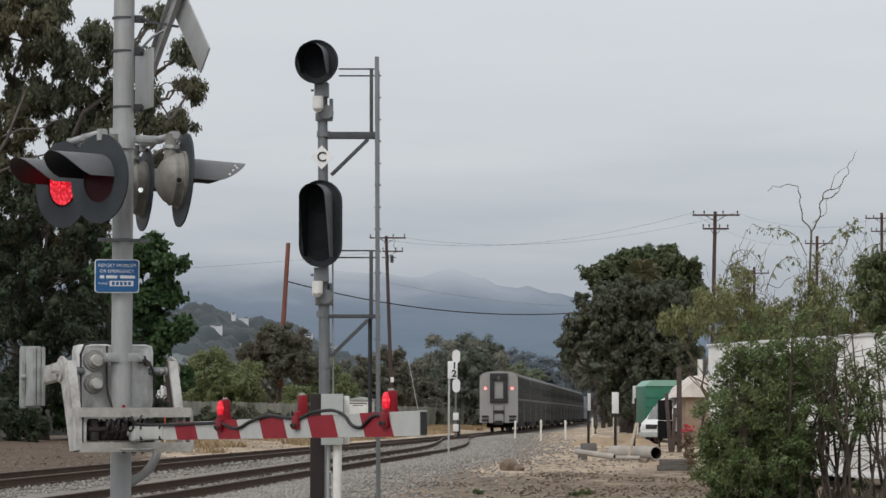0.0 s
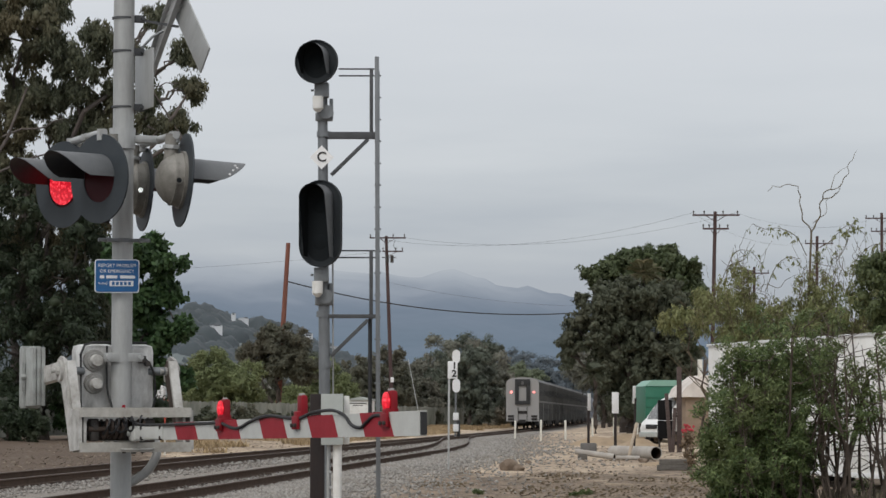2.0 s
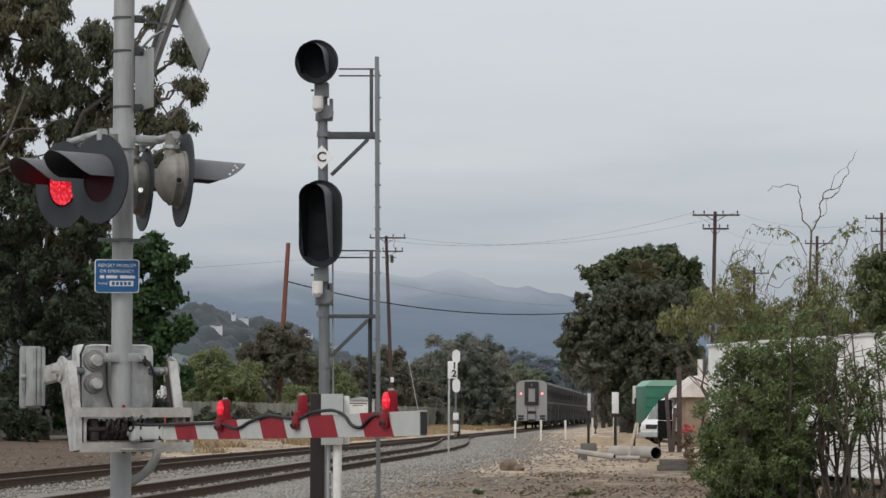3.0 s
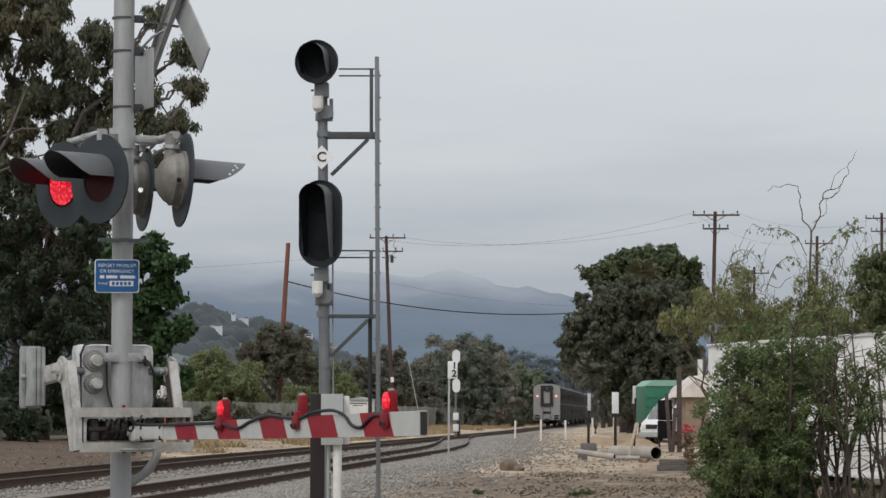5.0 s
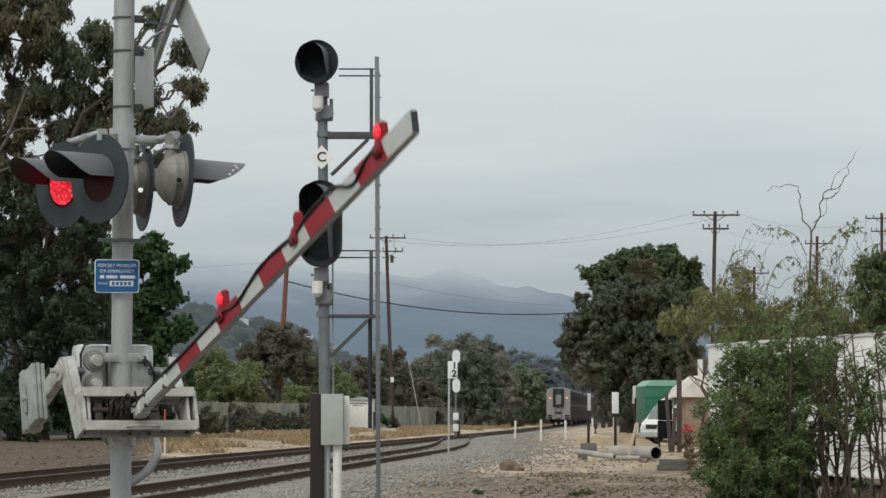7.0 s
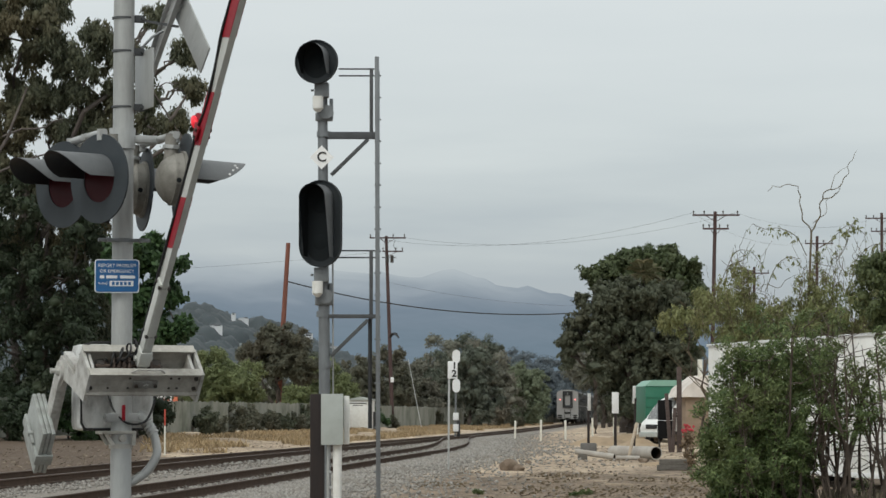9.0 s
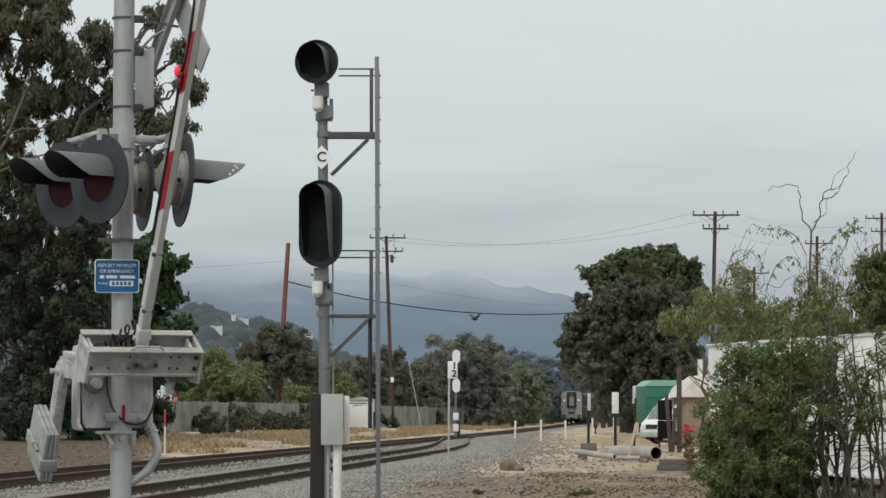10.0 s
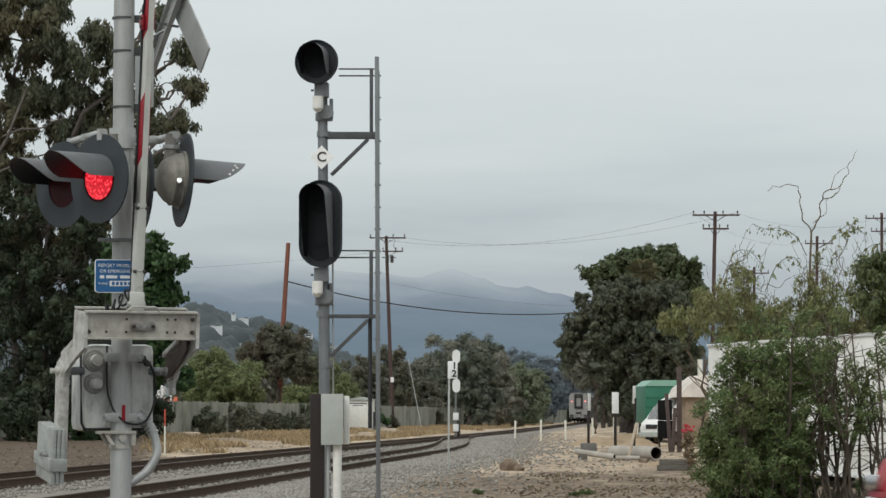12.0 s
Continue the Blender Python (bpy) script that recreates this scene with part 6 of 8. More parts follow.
def build_verge():
    """Tall dry grass between the far track and the fence, thin on the bare dirt towards the crossing."""
    rng = np.random.default_rng(8)
    n = 70000
    y = 120 + 360 * rng.random(n) ** 1.3
    a = np.array([main_x(v) - 3.6 for v in y])
    b = np.array([fence_x(v) + 0.3 for v in y])
    x = a + (b - a) * rng.random(n)
    keep = (rng.random(n) < np.clip((x + 0.09 * y + 1.0) / 1.6, 0.0, 1)) & (np.array([noise.noise(Vector((p * 0.3, q * 0.06, 2))) for p, q in zip(x, y)]) > -0.12)
    x, y = x[keep], y[keep]
    n = len(x)
    z = np.array([ground_z(p, q) for p, q in zip(x, y)])
    h = 0.08 + 0.22 * rng.random(n) ** 1.5
    ang = rng.random(n) * math.pi
    w = 0.05 + 0.09 * rng.random(n)
    dx, dy = np.cos(ang) * w / 2, np.sin(ang) * w / 2
    lx, ly = rng.normal(0, 0.12, n), rng.normal(0, 0.12, n)
    base = np.stack([x, y, z - 0.02], -1)
    v = np.stack([base + np.stack([-dx, -dy, 0 * h], -1), base + np.stack([dx, dy, 0 * h], -1), base + np.stack([dx * 0.3 + lx, dy * 0.3 + ly, h], -1), base + np.stack([-dx * 0.3 + lx, -dy * 0.3 + ly, h], -1)], 1)
    ob = new("dry_grass", raw_mesh("dry_grass", v.reshape(-1, 3), np.arange(n * 4).reshape(n, 4), STRAW))
    tagged(ob, "tall straw-coloured dry grass along the far verge", "grass", kind="stuff")
    # leaf litter and chips in the yard and under the gum
    n = 8000
    y = 50 + 110 * rng.random(n) ** 1.4
    far = rng.random(n) < 0.6
    x = np.where(far, np.array([main_x(v) - 2.6 for v in y]) - rng.gamma(2.0, 2.6, n), np.array([siding_x(v) + 5.2 for v in y]) + rng.gamma(2.0, 2.2, n))
    z = np.array([ground_z(p, q) for p, q in zip(x, y)])
    s = 0.03 + 0.07 * rng.random(n) ** 2
    ang = rng.random(n) * math.tau
    base = np.stack([x, y, z + 0.006], -1)
    cx, cy = np.cos(ang) * s, np.sin(ang) * s
    v = np.stack([base + np.stack([-cx, -cy, 0 * s], -1), base + np.stack([cy * 0.5, -cx * 0.5, s * 0.3], -1), base + np.stack([cx, cy, s * 0.5], -1), base + np.stack([-cy * 0.5, cx * 0.5, s * 0.1], -1)], 1)
    ob = new("yard_litter", raw_mesh("yard_litter", v.reshape(-1, 3), np.arange(n * 4).reshape(n, 4), LITTER))
    tagged(ob, "scattered dry leaves and chips on the yard", "litter", kind="stuff")


build_verge()


def build_hut():
    x, y = -7.05, 268.0
    h = root("signal_hut", pose(x, y, 0.1, 0, 0, -6), "white metal railway signal hut beside the line", "hut")
    bm = bmesh.new()
    box(bm, (2.0, 2.6, 2.55), (0, 0, 1.3), 0.03)
    part("wall", bm, WHITE_PAINT, h)
    bm = bmesh.new()
    extrude_profile(bm, [(-1.12, 0), (1.12, 0), (1.12, 0.06), (0, 0.30), (-1.12, 0.06)], 2.9, Matrix.Translation((0, -1.45, 2.57)))
    part("roof", bm, GREY_PAINT, h, "pale grey low-pitched roof")
    bm = bmesh.new()
    box(bm, (0.85, 0.04, 2.0), (0.2, -1.32, 1.1), 0.01)
    rod(bm, (-0.1, -1.34, 1.1), (-0.1, -1.4, 1.1), 0.04)
    part("door", bm, WHITE_PAINT, h)
    bm = bmesh.new()
    for z, w in ((2.30, 1.5), (2.12, 0.9)):
        box(bm, (w, 0.012, 0.07), (-0.1, -1.312, z))
    part("plain_bars", bm, DARK_STEEL, h)
    bm = bmesh.new()
    box(bm, (0.35, 0.4, 1.6), (1.35, -0.9, 0.8), 0.02)
    part("side_cabinet", bm, BLACK_PAINT, h, "narrow dark side cabinet")


build_hut()


def insulator(bm, x, y, z):
    rod(bm, (x, y, z), (x, y, z + 0.2), 0.04, None, 8)
    rod(bm, (x, y, z + 0.16), (x, y, z + 0.3), 0.08, 0.05, 8)


def build_pole(name, base, top, r, arms, material, label, extra=False):
    """arms: (height over the base, half width, offset)."""
    ob = root(name, pose(*base), label, "utility pole", "utility poles")
    b, t = Vector((0, 0, -0.3)), Vector(top) - Vector(base)
    bm = bmesh.new()
    rod(bm, b, t, r, r * 0.75, 14)
    part("pole", bm, material, ob)
    for h, half, off in arms:
        c = t * (h / t.z)
        bm = bmesh.new()
        bar(bm, (c.x - half + off, -0.2, h), (c.x + half + off, -0.2, h), 0.16, 0.13)
        bar(bm, (c.x - half * 0.45 + off, -0.2, h), (c.x, -0.15, h - 0.55), 0.05, 0.05)
        bar(bm, (c.x + half * 0.45 + off, -0.2, h), (c.x, -0.15, h - 0.55), 0.05, 0.05)
        arm = part("crossarm", bm, material, ob)
        for q in (-0.95, -0.5, 0.3, 0.92):
            bm = bmesh.new()
            insulator(bm, c.x + half * q + off, -0.2, h + 0.06)
            part("insulator", bm, DARK_STEEL, arm)
    if extra:
        bm = bmesh.new()
        for x in (0.25, 0.75):
            rod(bm, (t.x + x * 0.9 - 0.1, -0.3, t.z - 2.6), (t.x + x * 0.9 - 0.1, -0.3, t.z - 1.9), 0.16, None, 10)
        bar(bm, (t.x - 0.4, -0.2, t.z - 2.1), (t.x + 1.0, -0.2, t.z - 2.1), 0.08, 0.08)
        tube(bm, [(t.x + 0.9, -0.2, t.z - 0.4), (t.x + 0.7, -0.2, t.z - 0.9), (t.x + 0.9, -0.2, t.z - 1.4)], 0.03, 6)
        part("fuse_gear", bm, DARK_STEEL, ob)
        bm = bmesh.new()
        box(bm, (0.32, 0.03, 0.5), (t.x * 0.25 + 0.12, -0.24, 4.6), 0.01)
        part("pole_tag", bm, SIGN_WHITE, ob, "small white plate")
    return ob


build_pole("utility_pole", (-13.8, 258, 0.2), (-12.87, 258, 15.7), 0.24, [], POLE_ORANGE, "bare reddish-brown wooden pole, leaning slightly")
build_pole("utility_pole", (-4.85, 300, 0.2), (-5.5, 300, 18.7), 0.2, [(18.3, 1.75, 0.15), (17.0, 1.0, 0.6)], POLE_WOOD, "dark brown utility pole with two crossarms", True)
build_pole("utility_pole", (21.5, 250, 0.0), (21.95, 250, 17.8), 0.19, [(17.5, 1.9, 0.05), (16.4, 1.05, 0.05)], POLE_WOOD, "dark wooden utility pole with two crossarms")
build_pole("utility_pole", (39.6, 330, 0.0), (39.8, 330, 20.4), 0.2, [(19.6, 1.5, 0.2)], POLE_WOOD, "wooden utility pole rising behind the willow")
build_pole("utility_pole", (34.0, 340, 0.0), (34.1, 340, 17.6), 0.18, [(16.9, 1.2, 0.4)], POLE_WOOD, "wooden utility pole rising behind the willow")
build_pole("utility_pole", (47.3, 335, 0.0), (47.4, 335, 23.2), 0.2, [(22.6, 1.8, 0.0), (21.2, 1.2, 0.0)], POLE_WOOD, "dark wooden utility pole with two crossarms")


def build_wires():
    runs = [((-12.9, 258, 12.5), (14.0, 285, 10.9), 1.2, 0.05, "heavy dark cable strung across the line"),
            ((-3.9, 300, 18.55), (23.6, 250, 17.7), 1.5, 0.009, "thin dark overhead wire between poles"), ((-7.1, 300, 18.55), (20.1, 250, 17.7), 1.6, 0.009, "thin dark overhead wire between poles"),
            ((23.6, 250, 17.7), (47.0, 335, 22.8), 1.2, 0.009, "thin dark overhead wire between poles"), ((20.1, 250, 17.7), (39.0, 330, 19.8), 1.2, 0.009, "thin dark overhead wire between poles"),
            ((-60, 330, 16.5), (-5.6, 300, 17.2), 0.9, 0.009, "thin dark overhead wire between poles"), ((-5.2, 300, 14.2), (22, 330, 13.2), 1.0, 0.009, "thin dark overhead wire between poles")]
    for a, b, sag, r, lab in runs:
        a, b = Vector(a), Vector(b)
        bm = bmesh.new()
        tube(bm, [a.lerp(b, t / 24) - Vector((0, 0, sag * 4 * (t / 24) * (1 - t / 24))) for t in range(25)], r, 5)
        thing("overhead_wire", bm, RUBBER, lab, "cable", group="overhead wires")


build_wires()
guy_bm = bmesh.new()
rod(guy_bm, (-2.0, 290, 0.2), (-3.25, 291, 6.6), 0.035, None, 8)
thing("guy_wire", guy_bm, GALV, "pale guy wire slanting up from the verge", "guy wire")


def build_far_houses():
    wall = surface("pale_stucco", (0.30, 0.30, 0.285), 0.85, 0, 6, 0.1, (0.3, 0.3, 0.28), 0.6, 0.4, 0.05)
    red = surface("brick_red_roof", (0.25, 0.10, 0.075), 0.85, 0, 6, 0.2, None, 1, 0, 0.1)
    cabin = root("cabin", pose(-23.35, 262, 0.1), "small white cabin on a brick-red base behind the fence", "cabin")
    bm = bmesh.new()
    box(bm, (1.65, 3.0, 2.66), (0, 0, 1.33), 0.02)
    part("base", bm, red, cabin, "brick-red lower wall")
    bm = bmesh.new()
    box(bm, (0.72, 2.6, 1.15), (-0.45, 0, 3.23), 0.02)
    upper = part("upper_wall", bm, SIGN_WHITE, cabin, "white boarded upper wall")
    bm = bmesh.new()
    for z in (2.95, 3.25, 3.5):
        box(bm, (0.5, 0.03, 0.05), (-0.45, -1.31, z))
    part("louvre", bm, GREY_PAINT, upper)
    bm = bmesh.new()
    box(bm, (0.13, 0.13, 3.2), (0.55, -1.62, 1.6), 0.01)
    part("white_post", bm, SIGN_WHITE, cabin)
    bm = bmesh.new()
    box(bm, (0.36, 0.4, 2.85), (0.95, -1.5, 1.42), 0.03)
    part("orange_panel", bm, surface("faded_orange_board", (0.62, 0.16, 0.08), 0.7, 0, 10, 0.15, (0.45, 0.2, 0.13), 2, 0.5, 0.05), cabin, "faded orange board")
    for x, y, w, h, rm, lab in ((-17.3, 300, 2.6, 4.4, ROOF_GREY, "pale house with a grey roof among trees"),
                                (-17.8, 310, 2.0, 3.2, ROOF_GREY, "pale house with a grey roof among trees")):
        hs = root("house", pose(x, y, 0.1, 0, 0, -8), lab, "house")
        bm = bmesh.new()
        box(bm, (w, 6, h), (0, 0, h / 2), 0.02)
        part("wall", bm, wall, hs)
        bm = bmesh.new()
        extrude_profile(bm, [(-w * 0.56, 0), (w * 0.56, 0), (w * 0.1, 0.8), (-w * 0.1, 0.8)], 6.6, Matrix.Translation((0, -3.3, h)))
        part("roof", bm, rm, hs)
        for k in (-0.25, 0.25):
            bm = bmesh.new()
            box(bm, (w * 0.22, 0.06, 1.0), (w * k, -3.02, h * 0.62))
            part("window", bm, WINDOW, hs)


build_far_houses()


def build_left_shrubs():
    """Dark undergrowth beneath the gum and along the fence foot."""
    for i, (x, y, w, h, mat) in enumerate(((-21.4, 153, 1.7, 3.4, SHADED_HEDGE), (-20.0, 150, 1.0, 1.8, SHADED_HEDGE), (-18.2, 163, 1.3, 2.3, SHADED_HEDGE), (-23.6, 158, 2.2, 3.2, SHADED_HEDGE), (-20.2, 168, 2.4, 4.6, SHADED_HEDGE), (-17.2, 172, 2.2, 4.6, SHADED_HEDGE), (-26.0, 166, 2.6, 5.5, SHADED_HEDGE), (-18.8, 160, 1.5, 2.4, BROAD),
                                           (-16.2, 212, 0.9, 1.7, DUSK), (-14.0, 232, 1.0, 2.4, PEPPER), (-12.9, 240, 0.8, 1.2, LIME), (-11.3, 250, 0.8, 2.3, DUSK), (-9.0, 272, 0.9, 1.4, DUSK), (-5.2, 300, 1.0, 1.6, DUSK), (-1.0, 335, 1.2, 1.8, DUSK), (2.6, 362, 1.1, 1.6, DUSK), (-13.4, 268, 1.2, 2.0, DUSK), (-11.2, 275, 1.0, 2.2, BROAD), (-4.4, 320, 1.2, 1.5, DUSK), (-9.6, 268, 0.7, 1.5, DUSK), (8.4, 350, 0.8, 1.2, DUSK), (-6.4, 284, 1.5, 2.1, BROAD), (-9.9, 262, 1.1, 2.4, LIME), (-15.8, 204, 1.0, 2.1, PEPPER), (-15.2, 208, 0.6, 1.4, DUSK), (-14.5, 217, 1.1, 2.0, DUSK), (-13.9, 222, 0.9, 2.0, DUSK), (-12.8, 229, 0.8, 1.5, DUSK), (-12.4, 236, 1.0, 1.6, PEPPER), (-11.4, 243, 0.8, 1.6, DUSK), (-11.1, 247, 0.9, 2.1, PEPPER))):
        tree("undergrowth_bush", (x, y, 0.2), h * 0.4, 0.08, [((0, 0, h * 0.5), (w, w * 0.8, h * 0.48)), ((w * 0.4, 0, h * 0.3), (w * 0.7, w * 0.7, h * 0.3))], mat, "dense dark undergrowth bush", 120 + i, 5000, 0.19,
             BARK_DARK, 0.2, 0.85, 4, 12, (h * 0.12, h * 0.22), 0.4, "bush", "undergrowth", core=0.5)


build_left_shrubs()

# ---- the yard on the near side ----
CONCRETE = surface("pale_concrete", (0.40, 0.375, 0.34), 0.9, 0, 30, 0.15, (0.26, 0.23, 0.2), 2.5, 0.5, 0.2)
MARKER_WHITE = surface("marker_white", (0.70, 0.69, 0.62), 0.5, 0, 40, 0.06, (0.5, 0.46, 0.38), 5, 0.4, 0.02)
PALE_WOOD = surface("pale_lumber", (0.42, 0.35, 0.27), 0.85, 0, 20, 0.2, (0.28, 0.22, 0.17), 3, 0.5, 0.2, (1, 1, 6))
DARK_WOOD = surface("old_dark_timber", (0.07, 0.05, 0.045), 0.9, 0, 20, 0.3, (0.14, 0.11, 0.10), 3, 0.5, 0.3, (1, 1, 4))
TARP_GREEN = surface("green_truck_body", (0.012, 0.13, 0.075), 0.5, 0, 8, 0.1, (0.04, 0.17, 0.11), 1.5, 0.5, 0.03)
TARP_PALE = surface("pale_green_top", (0.22, 0.40, 0.32), 0.55, 0, 8, 0.1, None, 1, 0, 0.03)
TRUCK_WHITE = surface("truck_white", (0.82, 0.83, 0.82), 0.35, 0, 20, 0.05, (0.45, 0.44, 0.42), 2, 0.3, 0.02)
CREAM = surface("cream_roofing", (0.70, 0.65, 0.60), 0.8, 0, 12, 0.1, (0.38, 0.33, 0.29), 1, 0.5, 0.05)
TAN_WALL = surface("tan_boards", (0.28, 0.21, 0.15), 0.85, 0, 12, 0.15, (0.19, 0.14, 0.10), 1, 0.5, 0.1, (1, 1, 3))
TRAILER_WHITE = surface("trailer_white", (0.86, 0.86, 0.83), 0.6, 0, 14, 0.06, (0.46, 0.44, 0.40), 0.9, 0.45, 0.03, (1, 1, 0.4))
ROCK = surface("brown_rock", (0.15, 0.11, 0.08), 0.95, 0, 14, 0.25, (0.32, 0.26, 0.2), 3, 0.5, 0.4)
TYRE = surface("tyre_rubber", (0.02, 0.02, 0.021), 0.8, 0, 30, 0.2, None, 3, 0, 0.1)
CHROME = surface("worn_chrome", (0.55, 0.55, 0.55), 0.2, 0.95, 20, 0.05, None, 3, 0, 0.02)
CAR_RED = surface("car_red", (0.30, 0.008, 0.018), 0.3, 0.1, 60, 0.05, None, 3, 0, 0.01)


def build_markers():
    # short white markers beside the line
    for x, y, h in ((4.34, 188, 1.15), (5.41, 172.4, 1.2), (7.24, 184, 1.18), (10.0, 208, 1.25), (12.2, 222, 1.3), (13.4, 214, 1.2)):
        bm = bmesh.new()
        box(bm, (0.12, 0.05, h), (0, 0, h / 2), 0.02)
        box(bm, (0.124, 0.054, 0.05), (0, 0, h * 0.86), 0.005)
        thing("marker_post", bm, MARKER_WHITE, "short white marker post beside the track", "marker post", pose(x, y, ground_z(x, y) - 0.02, 0, random.uniform(-2, 2), 0), "white marker posts")
    # thin red and white stake by the far track
    bm = bmesh.new()
    box(bm, (0.05, 0.03, 1.0), (0, 0, 0.5), 0.004)
    st = thing("marker_stake", bm, MARKER_WHITE, "thin stake, white below and red above", "marker post", pose(-9.25, 103.5, 0.13))
    bm = bmesh.new()
    box(bm, (0.054, 0.034, 0.55), (0, 0, 1.25), 0.004)
    part("red_top", bm, surface("stake_red", (0.42, 0.06, 0.035), 0.6, 0, 30, 0.1, None, 3, 0, 0.02), st, "orange-red upper end")

    old_concrete = surface("dark_concrete", (0.15, 0.145, 0.14), 0.9, 0, 30, 0.2, (0.09, 0.085, 0.08), 3, 0.5, 0.2)

    def post_sign(base, height, sign, w, h, tilt, label, post_w=0.07, material=None, lean=0, bars=False, block=None, turn=0):
        ob = root("sign_post", pose(*base, 0, lean, 0), label, "sign post")
        bm = bmesh.new()
        box(bm, (post_w, post_w * 0.8, height + 0.1), (0, 0.04, height / 2 - 0.05), 0.008)
        part("post", bm, material or POST_WOOD, ob)
        bm = bmesh.new()
        box(bm, (w, 0.02, h), (0, 0, 0), 0.006)
        board = part("sign_board", bm, SIGN_WHITE, ob, "white sign board", pose(sign[0], -0.02, sign[1], 0, 0, turn))
        if bars:
            bm = bmesh.new()
            bm.free()
            words("1", 0.26, INK, board, pose(0.05, -0.014, 0.11, 90, 0, 0), "numeral", 0.008)
            words("2", 0.26, INK, board, pose(0.045, -0.014, -0.11, 90, 0, 0), "numeral", 0.008)
        if block:
            bm = bmesh.new()
            box(bm, block, (0, 0, block[2] / 2 - 0.02), 0.04)
            part("footing", bm, old_concrete, ob, "rough dark concrete footing")
        return ob
    post_sign((0.15, 85.4, ground_z(0.15, 85.4)), 2.5, (0.095, 2.74), 0.27, 0.48, 0, "white milepost board on a grey steel post", 0.055, GALV, 0.4, True)
    post_sign((5.75, 123, ground_z(5.75, 123)), 2.35, (0.03, 2.02), 0.30, 0.68, 0, "white sign seen almost edge on, on a dark post", 0.10, None, 0, False, (0.62, 0.5, 0.42), 66)
    post_sign((7.2, 130, ground_z(7.2, 130)), 1.75, (0.0, 2.02), 0.29, 0.88, 0, "blank white sign on a dark timber post", 0.12, None, 0, False, (0.3, 0.3, 0.12), 8)
    post_sign((8.05, 131, ground_z(8.05, 131)), 2.2, (-0.06, 2.35), 0.30, 0.75, 0, "pale sign seen almost edge on, on a dark post", 0.09, None, 1.5, False, None, 64)
    # tall post with two rounded white targets by the turnout
    tp = root("target_post", pose(0.76, 192, 0.1), "railway post with two rounded white target boards", "sign post")
    bm = bmesh.new()
    rod(bm, (0, 0, 0), (0.06, 0, 5.2), 0.055, None, 10)
    part("post", bm, GALV_DARK, tp)
    for z in (4.95, 3.15):
        bm = bmesh.new()
        w, h = 0.24, 0.42
        o = [(math.cos(a) * w, (h - w) + math.sin(a) * w) for a in np.linspace(0, math.pi, 10)] + [(math.cos(a) * w, -(h - w) + math.sin(a) * w) for a in np.linspace(math.pi, math.tau, 10)]
        extrude_profile(bm, o, 0.03, Matrix.Translation((0.06, -0.1, z)))
        part("target_board", bm, SIGN_WHITE, tp)
    for z, m in ((1.25, SIGN_WHITE), (0.55, SIGN_WHITE)):
        bm = bmesh.new()
        box(bm, (0.34, 0.3, 0.45), (0.03, 0, z), 0.03)
        part("switch_box", bm, m, tp)
    bm = bmesh.new()
    box(bm, (0.2, 0.3, 1.0), (0.2, 0.1, 0.5), 0.03)
    part("switch_stand", bm, BLACK_PAINT, tp)


build_markers()


TAN_DIRT = surface("tan_dirt", (0.34, 0.255, 0.165), 0.95, 0, 12, 0.25, (0.22, 0.165, 0.11), 1.5, 0.6, 0.3)
OLD_GREY = surface("grey_old_timber", (0.13, 0.12, 0.105), 0.9, 0, 20, 0.3, (0.06, 0.05, 0.045), 4, 0.6, 0.3, (1, 1, 4))


# dark bore colour stands in for the shade inside the pipes
PIPE_INNER = surface("shaded_pipe_bore", (0.05, 0.036, 0.028), 0.95, 0, 20, 0.3, (0.02, 0.015, 0.012), 4, 0.5, 0.2, spec=0.1)


